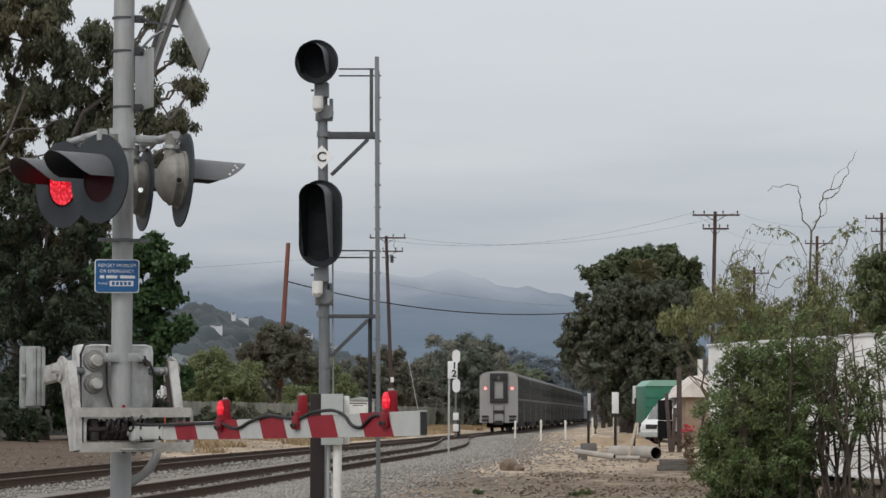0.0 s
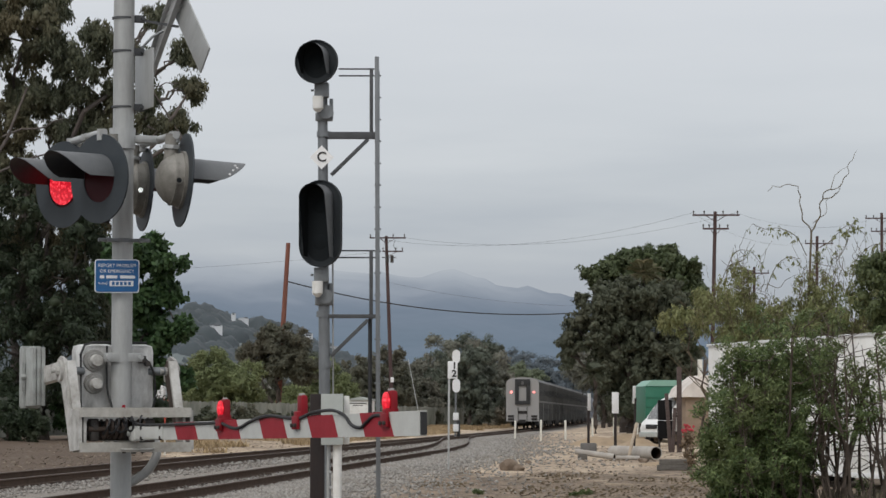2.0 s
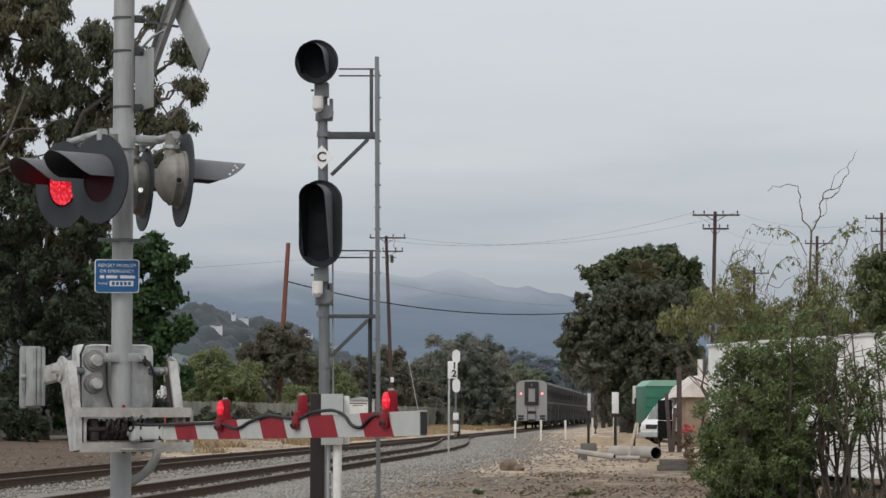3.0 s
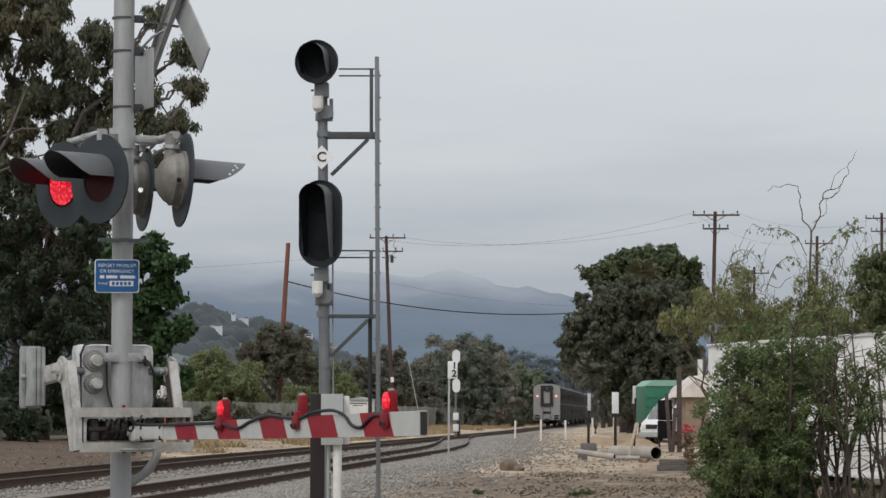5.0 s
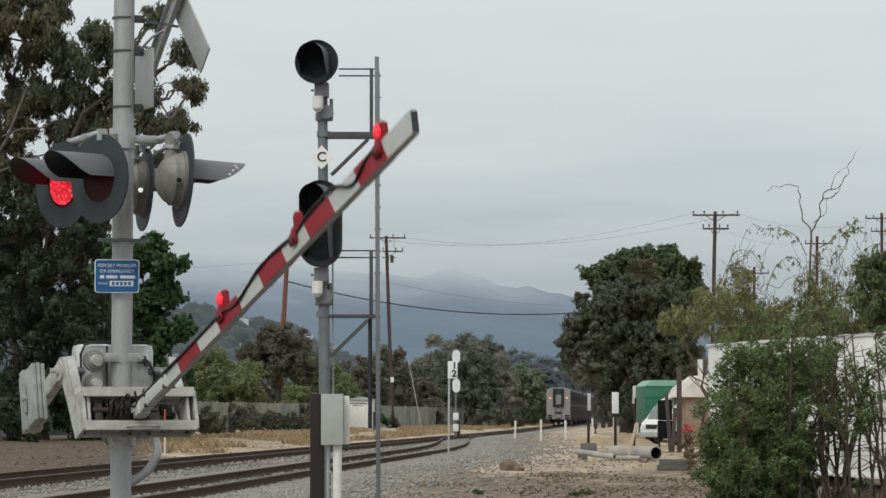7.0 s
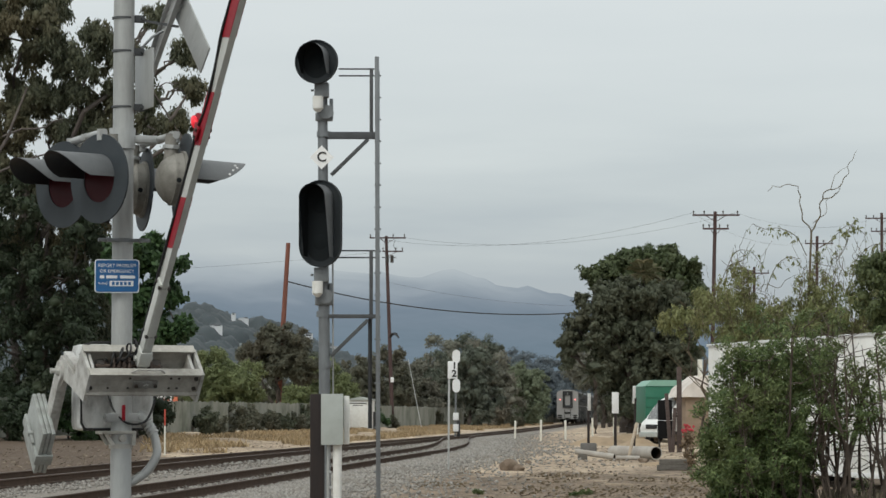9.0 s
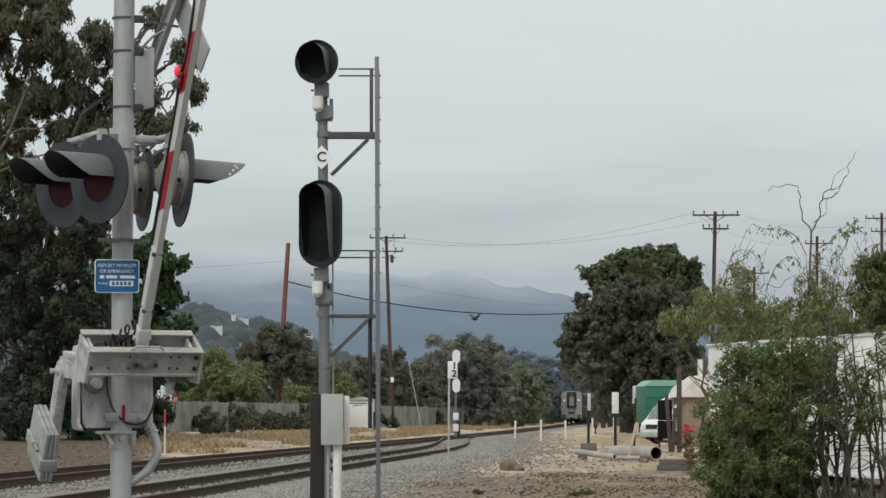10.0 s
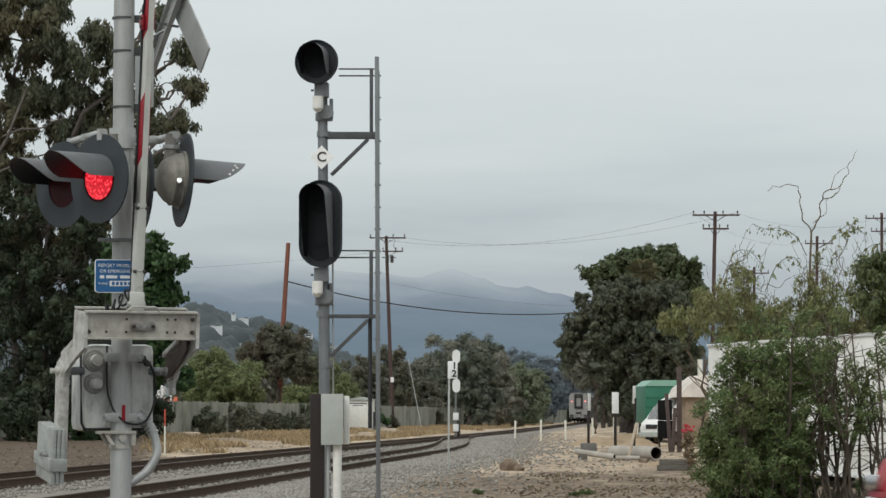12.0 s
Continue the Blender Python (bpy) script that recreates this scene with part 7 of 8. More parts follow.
def build_pipes():
    def pipe(name, a, b, r, wall, label):
        a, b = Vector(a), Vector(b)
        m, ln = between(a, b)
        bm = bmesh.new()
        seg = 26
        rings = []
        for z, rr in ((-ln / 2, r), (ln / 2 - 0.06, r), (ln / 2 - 0.06, r * 1.015), (ln / 2, r * 1.015), (ln / 2, r - wall), (-ln / 2, r - wall)):
            rings.append([bm.verts.new((math.cos(k * math.tau / seg) * rr, math.sin(k * math.tau / seg) * rr, z)) for k in range(seg)])
        for p, q in zip(rings, rings[1:] + rings[:1]):
            for k in range(seg):
                bm.faces.new((p[k], p[(k + 1) % seg], q[(k + 1) % seg], q[k]))
        bmesh.ops.recalc_face_normals(bm, faces=bm.faces)
        # disc added near one end to keep the bore dark
        bmesh.ops.create_circle(bm, cap_ends=True, segments=seg, radius=r - wall * 0.9, matrix=Matrix.Translation((0, 0, -ln / 2 + 0.1)))
        for fc in bm.faces:
            c = fc.calc_center_median()
            fc.material_index = 1 if math.hypot(c.x, c.y) < r - wall * 0.5 and abs(c.z) < ln / 2 - 0.001 else 0
        thing(name, bm, [CONCRETE, PIPE_INNER], label, "pipe", m)
    g = ground_z(6.5, 107)
    pipe("concrete_pipe", (5.92, 108.2, g + 0.23), (7.18, 104.9, g + 0.23), 0.222, 0.028, "thick grey concrete pipe lying on the ground")
    bm = bmesh.new()
    box(bm, (0.30, 0.22, 0.17), (0, 0, 0.075), 0.012)
    thing("timber_offcut", bm, OLD_GREY, "grey timber offcut under the pipe end", "timber", pose(4.72, 105.4, g, 0, 0, 8))
    pipe("drain_pipe", (4.50, 105.6, g + 0.275), (5.78, 105.0, g + 0.10), 0.10, 0.018, "pale narrow drain pipe lying on the ground")
    pipe("drain_pipe", (5.82, 104.4, g + 0.08), (6.6, 104.2, g + 0.08), 0.075, 0.015, "pale thin pipe lying on the ground")
    bm = bmesh.new()
    bar(bm, (6.28, 105.6, g), (6.60, 106.0, g + 1.25), 0.11, 0.04, 0.004)
    thing("wooden_plank", bm, PALE_WOOD, "pale plank leaning on the pipe", "plank")
    for x, y, w, tn in ((3.75, 66.5, 0.62, 12), (3.55, 70, 0.35, -20), (2.2, 74, 0.5, 5)):
        bm = bmesh.new()
        box(bm, (w, 0.16, 0.04), (0, 0, 0.03), 0.006)
        thing("board_scrap", bm, PALE_WOOD, "broken scrap of pale board on the dirt", "board", pose(x, y, ground_z(x, y), 0, 3, tn), "board scraps")
    # stacked old timbers
    for k in range(2):
        for j in range(2):
            bm = bmesh.new()
            box(bm, (0.95 - 0.12 * k, 0.24, 0.15), (0, 0, 0), 0.012)
            thing("old_timber", bm, OLD_GREY, "weathered grey old timber in a low stack", "timber", pose(6.25 + 0.05 * j, 84 + 0.26 * j, ground_z(6.25, 84) + 0.075 + 0.152 * k, 0, 0, 4 - 3 * k), "stacked timbers")
    # rock and gravel heap
    rng = np.random.default_rng(3)
    for x, y, s in ((1.84, 84.5, 0.25), (2.06, 84.0, 0.13), (2.6, 95, 0.08), (0.9, 80, 0.06), (6.3, 98, 0.12), (3.1, 77, 0.06), (6.36, 79, 0.12), (6.60, 79.3, 0.11), (6.5, 78.6, 0.07)):
        bm = bmesh.new()
        bmesh.ops.create_icosphere(bm, subdivisions=3, radius=1)
        for v in bm.verts:
            n = noise.noise(v.co * 1.3 + Vector((x, y, 0))) * 0.5
            v.co = Vector((v.co.x * 1.2, v.co.y, v.co.z * 0.8)) * s * (1 + n)
        thing("rock", bm, ROCK, "rough brown rock on the bare dirt", "rock", pose(x, y, ground_z(x, y) + s * 0.45), "rocks")
    # low heaps of dirt
    for x, y, w, h in ((7.6, 150, 2.2, 0.45), (9.2, 146, 1.6, 0.35), (10.5, 170, 3.0, 0.5), (6.6, 93, 1.5, 0.16)):
        bm = bmesh.new()
        bmesh.ops.create_grid(bm, x_segments=24, y_segments=24, size=1)
        for v in bm.verts:
            r = min(1.0, math.hypot(v.co.x, v.co.y))
            z = h * (0.5 + 0.5 * math.cos(math.pi * r)) * (1 + 0.5 * noise.noise(Vector((v.co.x * 3 + x, v.co.y * 3, 0)))) - 0.06
            v.co = Vector((v.co.x * w, v.co.y * w, z))
        thing("dirt_mound", bm, TAN_DIRT, "low mound of loose tan dirt", "dirt mound", pose(x, y, ground_z(x, y)), "mounds of dirt")


build_pipes()


def build_yard_buildings():
    # shed with a cream roof
    s = root("shed", pose(13.1, 150, 0, 0, 0, 4), "tan board shed with a cream roof", "shed")
    bm = bmesh.new()
    box(bm, (3.4, 4, 2.55), (0, 0, 1.27), 0.02)
    part("wall", bm, TAN_WALL, s)
    bm = bmesh.new()
    extrude_profile(bm, [(-2.0, 0), (1.9, 0), (1.9, 0.9), (-0.9, 1.05), (-1.75, 0.45)], 4.5, Matrix.Translation((0, -2.25, 2.3)))
    part("roof", bm, CREAM, s)
    for x, h in ((-0.95, 1.75), (-0.35, 1.7)):
        bm = bmesh.new()
        box(bm, (0.2 if x < -0.5 else 0.36, 0.3, h), (x, -1.6, 2.35 + h / 2), 0.02)
        part("vent_stack", bm, MARKER_WHITE, s, "white vent stack")
    # weathered posts in front
    for x, y, h, lean, w in ((9.72, 128, 3.45, 0, 0.2), (9.28, 127, 2.35, -4, 0.15), (9.3, 126, 1.75, 3, 0.14)):
        bm = bmesh.new()
        box(bm, (w, w, h + 0.1), (0, 0, h / 2 - 0.05), 0.02)
        thing("timber_post", bm, DARK_WOOD, "old brown upright timber post", "post", pose(x, y, 0, 0, lean, 0), "timber posts")
    # black machine beside the truck
    machine_black = surface("matt_black_case", (0.010, 0.010, 0.011), 0.8, 0, 40, 0.2, (0.02, 0.018, 0.016), 4, 0.4, 0.05, spec=0.1)
    m = root("compressor", pose(9.22, 129, 0), "black boxy machine on a stand", "machine")
    bm = bmesh.new()
    box(bm, (0.62, 0.7, 0.75), (0, 0, 0.85), 0.05)
    part("lower_case", bm, machine_black, m)
    bm = bmesh.new()
    box(bm, (0.58, 0.5, 0.85), (-0.02, 0, 1.66), 0.05)
    part("upper_case", bm, machine_black, m)
    for x in (-0.25, 0.25):
        bm = bmesh.new()
        bar(bm, (x, 0, -0.05), (x, 0, 0.5), 0.08, 0.08)
        part("leg", bm, DARK_STEEL, m)
    # small red flower pot seen by the post
    bm = bmesh.new()
    rng = np.random.default_rng(4)
    for k in range(26):
        p = Vector(rng.normal(0, 0.12, 3)) + Vector((0, 0, 0.86))
        bmesh.ops.create_icosphere(bm, subdivisions=1, radius=0.06, matrix=Matrix.Translation(p))
    fl = thing("red_flowers", bm, surface("flower_red", (0.45, 0.03, 0.05), 0.6, 0, 30, 0.2, None, 3, 0, 0), "cluster of red flowers on a thin stem", "flowers", pose(9.9, 126.5, 0))
    bm = bmesh.new()
    for k in range(5):
        tube(bm, [(0.03 * k - 0.06, 0, -0.02), (0.02 * k - 0.04, 0.03, 0.45), (0.03 * k - 0.06, 0, 0.85)], 0.012, 5)
    part("stem", bm, TWIG, fl)
    # white trailer behind the shrub
    t = root("box_trailer", pose(6.2, 72.7, 0, 0, 0, -76.9), "long white box trailer parked behind the shrub", "trailer")
    ln = 15.0
    bm = bmesh.new()
    box(bm, (ln, 2.5, 2.875), (ln / 2, 1.25, 1.657), 0.03)
    part("body", bm, TRAILER_WHITE, t)
    for k in range(26):
        bm = bmesh.new()
        box(bm, (0.05, 0.012, 2.6), (0.3 + k * 0.58, -0.004, 1.72), 0.004)
        part("side_rib", bm, TRAILER_WHITE, t)
    bm = bmesh.new()
    box(bm, (ln + 0.04, 0.05, 0.06), (ln / 2, -0.01, 3.10), 0.01)
    part("top_rail", bm, SIGN_WHITE, t)
    bm = bmesh.new()
    box(bm, (ln, 0.04, 0.1), (ln / 2, -0.012, 0.26), 0.01)
    part("bottom_rail", bm, SIGN_WHITE, t)
    for x in (2.0, 3.2, 12.5):
        for y in (0.3, 2.2):
            bm = bmesh.new()
            rod(bm, (x, y - 0.12, 0.45), (x, y + 0.12, 0.45), 0.48, None, 24)
            part("wheel", bm, TYRE, t)


build_yard_buildings()


def wheel(parent, at, r, w):
    bm = bmesh.new()
    rod(bm, (-w / 2, 0, 0), (w / 2, 0, 0), r, None, 28)
    wh = part("wheel", bm, TYRE, parent, "", at)
    bm = bmesh.new()
    rod(bm, (-w / 2 - 0.01, 0, 0), (w / 2 + 0.01, 0, 0), r * 0.6, None, 20)
    part("rim", bm, CHROME, wh)
    return wh


def pickup(name, at, paint, label, category="truck", big=False):
    """A pickup facing -y of its own space, 5.2 m long."""
    ob = root(name, at, label, category)
    bm = bmesh.new()
    side = [(-2.6, 0.48), (-2.62, 0.86), (-2.5, 1.02), (-1.1, 1.10), (-0.95, 1.12), (-0.35, 1.70), (0.0, 1.76), (0.75, 1.76), (0.95, 1.72), (1.0, 1.12), (2.55, 1.10), (2.58, 0.5)]

    def up(z):
        return z if not big else (0.48 + (z - 0.48) * 1.36 if z < 1.2 else 1.35 + (z - 1.12) * 1.0)
    side = [(y, up(z)) for y, z in side]
    w = 0.92
    vs = [[bm.verts.new((x * (0.86 if z > up(1.12) + 0.2 else 1.0), y, z)) for y, z in side] for x in (-w, w)]
    bm.faces.new(vs[0]), bm.faces.new(list(reversed(vs[1])))
    for i in range(len(side)):
        k = (i + 1) % len(side)
        bm.faces.new((vs[0][i], vs[1][i], vs[1][k], vs[0][k]))
    bmesh.ops.recalc_face_normals(bm, faces=bm.faces)
    bmesh.ops.bevel(bm, geom=list(bm.edges), offset=0.05, segments=3, profile=0.6, affect="EDGES")
    body = part("body", bm, paint, ob)
    bm = bmesh.new()
    box(bm, (1.42, 0.02, 0.62), (0, 0, 0), 0.03)
    part("windscreen", bm, WINDOW, body, "", pose(0, -0.68, up(1.40) + 0.01, -46, 0, 0))
    for s in (-1, 1):
        bm = bmesh.new()
        outline = [(-0.55, 1.20), (-0.22, 1.62), (0.78, 1.66), (0.82, 1.20)]
        va = [[bm.verts.new(((0.845 if z > 1.3 else 0.93) * s + o, y, up(z) if z > 1.3 else up(1.12) + 0.08)) for y, z in outline] for o in (-0.01, 0.012)]
        bm.faces.new(va[0]), bm.faces.new(list(reversed(va[1])))
        for i in range(4):
            k = (i + 1) % 4
            bm.faces.new((va[0][i], va[1][i], va[1][k], va[0][k]))
        bmesh.ops.recalc_face_normals(bm, faces=bm.faces)
        part("side_window", bm, WINDOW, body)
        bm = bmesh.new()
        box(bm, (0.15, 0.06, 0.10), (0.82 * s, -2.62, up(0.90)), 0.02)
        box(bm, (0.15, 0.06, 0.09), (0.82 * s, -2.62, up(0.80)), 0.02)
        part("headlight", bm, CHROME, body, "stacked chrome headlamps")
        bm = bmesh.new()
        box(bm, (0.16, 0.1, 0.14), (1.02 * s, -0.5, up(1.12) + 0.12), 0.03)
        part("mirror", bm, paint, body)
    bm = bmesh.new()
    box(bm, (0.98, 0.05, 0.30), (0, -2.63, up(0.84)), 0.02)
    part("grille", bm, CHROME, body)
    bm = bmesh.new()
    box(bm, (1.86, 0.14, 0.22), (0, -2.68, 0.52), 0.05)
    part("bumper", bm, CHROME, body, "chrome bumper")
    for s in (-1, 1):
        for y in (-1.7, 1.6):
            wheel(ob, pose(0.82 * s, y, 0.36), 0.36, 0.24)
    return ob


# pale base carries both dust and the sky reflected in the glass
DUSTY_SKY_GLASS = surface("dusty_sky_toned_windscreen", (0.20, 0.21, 0.21), 0.25, 0, 10, 0.1, (0.10, 0.105, 0.11), 1.5, 0.5, 0)


def build_van():
    """A white van with a long raked windscreen, nose towards -y of its own space."""
    v = root("delivery_van", pose(12.12, 152.4, 0, 0, 0, -58), "white van with raked windscreen parked in the yard", "van")
    side = [(-2.30, 0.42), (-2.36, 0.80), (-2.28, 1.05), (-2.10, 1.20), (-2.04, 1.24), (-1.32, 2.14), (-0.95, 2.30), (2.2, 2.42), (2.4, 2.30), (2.46, 0.45)]
    bm = bmesh.new()
    vs = [[bm.verts.new((x * (0.9 if z > 1.9 else 1.0), y, z)) for y, z in side] for x in (-0.97, 0.97)]
    bm.faces.new(vs[0]), bm.faces.new(list(reversed(vs[1])))
    for i in range(len(side)):
        k = (i + 1) % len(side)
        bm.faces.new((vs[0][i], vs[1][i], vs[1][k], vs[0][k]))
    bmesh.ops.recalc_face_normals(bm, faces=bm.faces)
    bmesh.ops.bevel(bm, geom=list(bm.edges), offset=0.06, segments=3, profile=0.6, affect="EDGES")
    body = part("body", bm, TRUCK_WHITE, v)
    bm = bmesh.new()
    box(bm, (1.55, 0.02, 1.12), (0, 0, 0), 0.03)
    part("windscreen", bm, DUSTY_SKY_GLASS, body, "dusty windscreen with the sky's reflection in its pale colour", pose(0, -1.70, 1.70, -38.7, 0, 0))
    for s in (-1, 1):
        bm = bmesh.new()
        outline = [(-1.70, 1.34), (-1.26, 1.92), (-0.55, 1.92), (-0.55, 1.34)]
        va = [[bm.verts.new(((0.90 if z > 1.5 else 0.972) * s + o, y, z)) for y, z in outline] for o in (-0.012, 0.012)]
        bm.faces.new(va[0]), bm.faces.new(list(reversed(va[1])))
        for i in range(4):
            k = (i + 1) % 4
            bm.faces.new((va[0][i], va[1][i], va[1][k], va[0][k]))
        bmesh.ops.recalc_face_normals(bm, faces=bm.faces)
        part("side_window", bm, WINDOW, body)
        bm = bmesh.new()
        box(bm, (0.36, 0.06, 0.26), (0.68 * s, -2.34, 0.86), 0.03)
        part("headlight", bm, SIGN_WHITE, body)
        bm = bmesh.new()
        box(bm, (0.18, 0.12, 0.26), (1.06 * s, -1.5, 1.45), 0.03)
        part("mirror", bm, TRUCK_WHITE, body)
        for y in (-1.5, 1.6):
            wheel(v, pose(0.86 * s, y, 0.34), 0.34, 0.22)
    bm = bmesh.new()
    box(bm, (0.9, 0.05, 0.22), (0, -2.36, 0.88), 0.02)
    part("grille", bm, BLACK_PAINT, body)
    bm = bmesh.new()
    box(bm, (1.9, 0.16, 0.24), (0, -2.36, 0.5), 0.05)
    part("bumper", bm, GREY_PAINT, body)


build_van()
red_car = pickup("red_pickup", pose(9.0, 22.0, 0, 0, 0, 292.7), CAR_RED, "glossy red pickup with chrome bumper driving up the road", "car", True)


def build_green_truck():
    t = root("box_truck", pose(12.1, 168, 0, 0, 0, 2), "green box-bodied truck parked in the yard", "truck")
    bm = bmesh.new()
    box(bm, (2.5, 5.5, 2.0), (0, 2.0, 2.0), 0.04)
    body = part("box_body", bm, TARP_GREEN, t)
    bm = bmesh.new()
    extrude_profile(bm, [(-1.27, 0), (1.27, 0), (1.2, 0.32), (-0.9, 0.32)], 5.6, Matrix.Translation((0, -0.8, 3.0)))
    part("top_cover", bm, TARP_PALE, body, "pale green top cover")
    bm = bmesh.new()
    for z in (1.4, 1.9, 2.4):
        box(bm, (2.52, 0.04, 0.05), (0, -0.77, z))
    part("body_rail", bm, TARP_GREEN, body)
    for s in (-1, 1):
        for y in (0.2, 3.8):
            wheel(t, pose(1.0 * s, y, 0.48), 0.48, 0.3)
    bm = bmesh.new()
    box(bm, (0.9, 6.2, 0.3), (0, 2.0, 0.85), 0.02)
    part("chassis", bm, DARK_STEEL, t)


build_green_truck()


# ---- shrub and willow on the near right ----
def twisted(bm, rng, a, b, r, wiggle, steps=9, taper=0.35, seg=6):
    a, b = Vector(a), Vector(b)
    d = (b - a)
    ln = d.length
    ph = rng.random(2) * math.tau
    u = d.normalized().orthogonal().normalized()
    v = d.normalized().cross(u)
    pts = []
    for i in range(steps + 1):
        t = i / steps
        k = math.sin(math.pi * min(1, t * 1.4 + 0.1)) * wiggle * ln
        pts.append(a + d * t + u * math.sin(ph[0] + t * 9) * k + v * math.cos(ph[1] + t * 7) * k)
    tube(bm, pts, r, seg, 0, taper)
    return pts


def build_shrub():
    rng = np.random.default_rng(42)
    ob = root("large_shrub", pose(4.23, 38.0, 0), "large unpruned green shrub with bare stems on one side", "shrub")
    bm = bmesh.new()
    cs, rs = [], []
    for k in range(54):
        bx, by = rng.uniform(-0.85, 1.85), rng.uniform(-0.45, 0.45)
        tx = max(-1.0, bx * 0.9 + rng.normal(0, 0.35))
        h = 2.32 + 0.15 * math.sin(tx * 3.3 + 1) + rng.uniform(-0.8, 0.3) - (0.25 * max(0, -0.35 - tx))
        pts = twisted(bm, rng, (bx, by, -0.05), (tx, by + rng.normal(0, 0.3), h), rng.uniform(0.012, 0.030), 0.035, 9, 0.3, 5)
        for p in pts[3:]:
            for q in range(2):
                if p.x > 0.5 and p.z < 1.2 and rng.random() < 0.4:
                    continue
                e = p + Vector((rng.normal(0, 0.22), rng.normal(0, 0.2), rng.uniform(0.0, 0.35)))
                twisted(bm, rng, p, e, 0.007, 0.05, 4, 0.4, 4)
                dens = (1.0 if p.z < 1.7 else 0.75) if p.x < 0.25 else (0.62 - 0.30 * p.x if p.z > 1.15 else 0.03)
                if rng.random() < dens and e.x > -0.98 + 0.15 * max(0, e.z - 1.7) - 0.2 * math.exp(-((e.z - 1.55) / 0.12) ** 2):
                    cs.append(e)
                    rs.append(rng.uniform(0.06, 0.15))
    for bx, tx, h in ((0.40, 0.38, 1.8), (0.50, 0.95, 1.9), (0.98, 1.35, 1.8), (0.2, 0.05, 1.5)):
        twisted(bm, rng, (bx, 0, -0.05), (tx, 0, h), 0.06, 0.05, 9, 0.4, 7)
    part("stem", bm, surface("shrub_stems", (0.072, 0.055, 0.043), 0.9, 0, 30, 0.3, (0.14, 0.11, 0.085), 5, 0.5, 0.3), ob, "tangled brown stems")
    # full skirt on the dense side
    c2, r2 = clumps(rng, (-0.40, 0, 0.84), (0.74, 0.5, 0.92), 370, 0.06, 0.16)
    c3, r3 = clumps(rng, (0.15, 0, 1.62), (0.95, 0.4, 0.60), 170, 0.035, 0.10)
    c4, r4 = clumps(rng, (-0.14, 0.1, 1.98), (0.76, 0.4, 0.46), 190, 0.045, 0.11)
    c2, r2 = np.concatenate([c2, c3, c4]), np.concatenate([r2, r3, r4])
    cs = np.concatenate([np.array([tuple(c) for c in cs]), c2])
    rs = np.concatenate([np.array(rs), r2])
    v = leaf_cloud(rng, cs, rs, 92000, 0.05, 0.0, 0.9, 0.3, 2.8, 0.4)
    leaves("foliage", v, SHRUB, ob, "small green leaves")


build_shrub()


EVERGREEN = leafage("evergreen_leaves", (0.055, 0.075, 0.034), (0.13, 0.16, 0.068), (0.08, 0.08, 0.04), 0.3, 0.6)


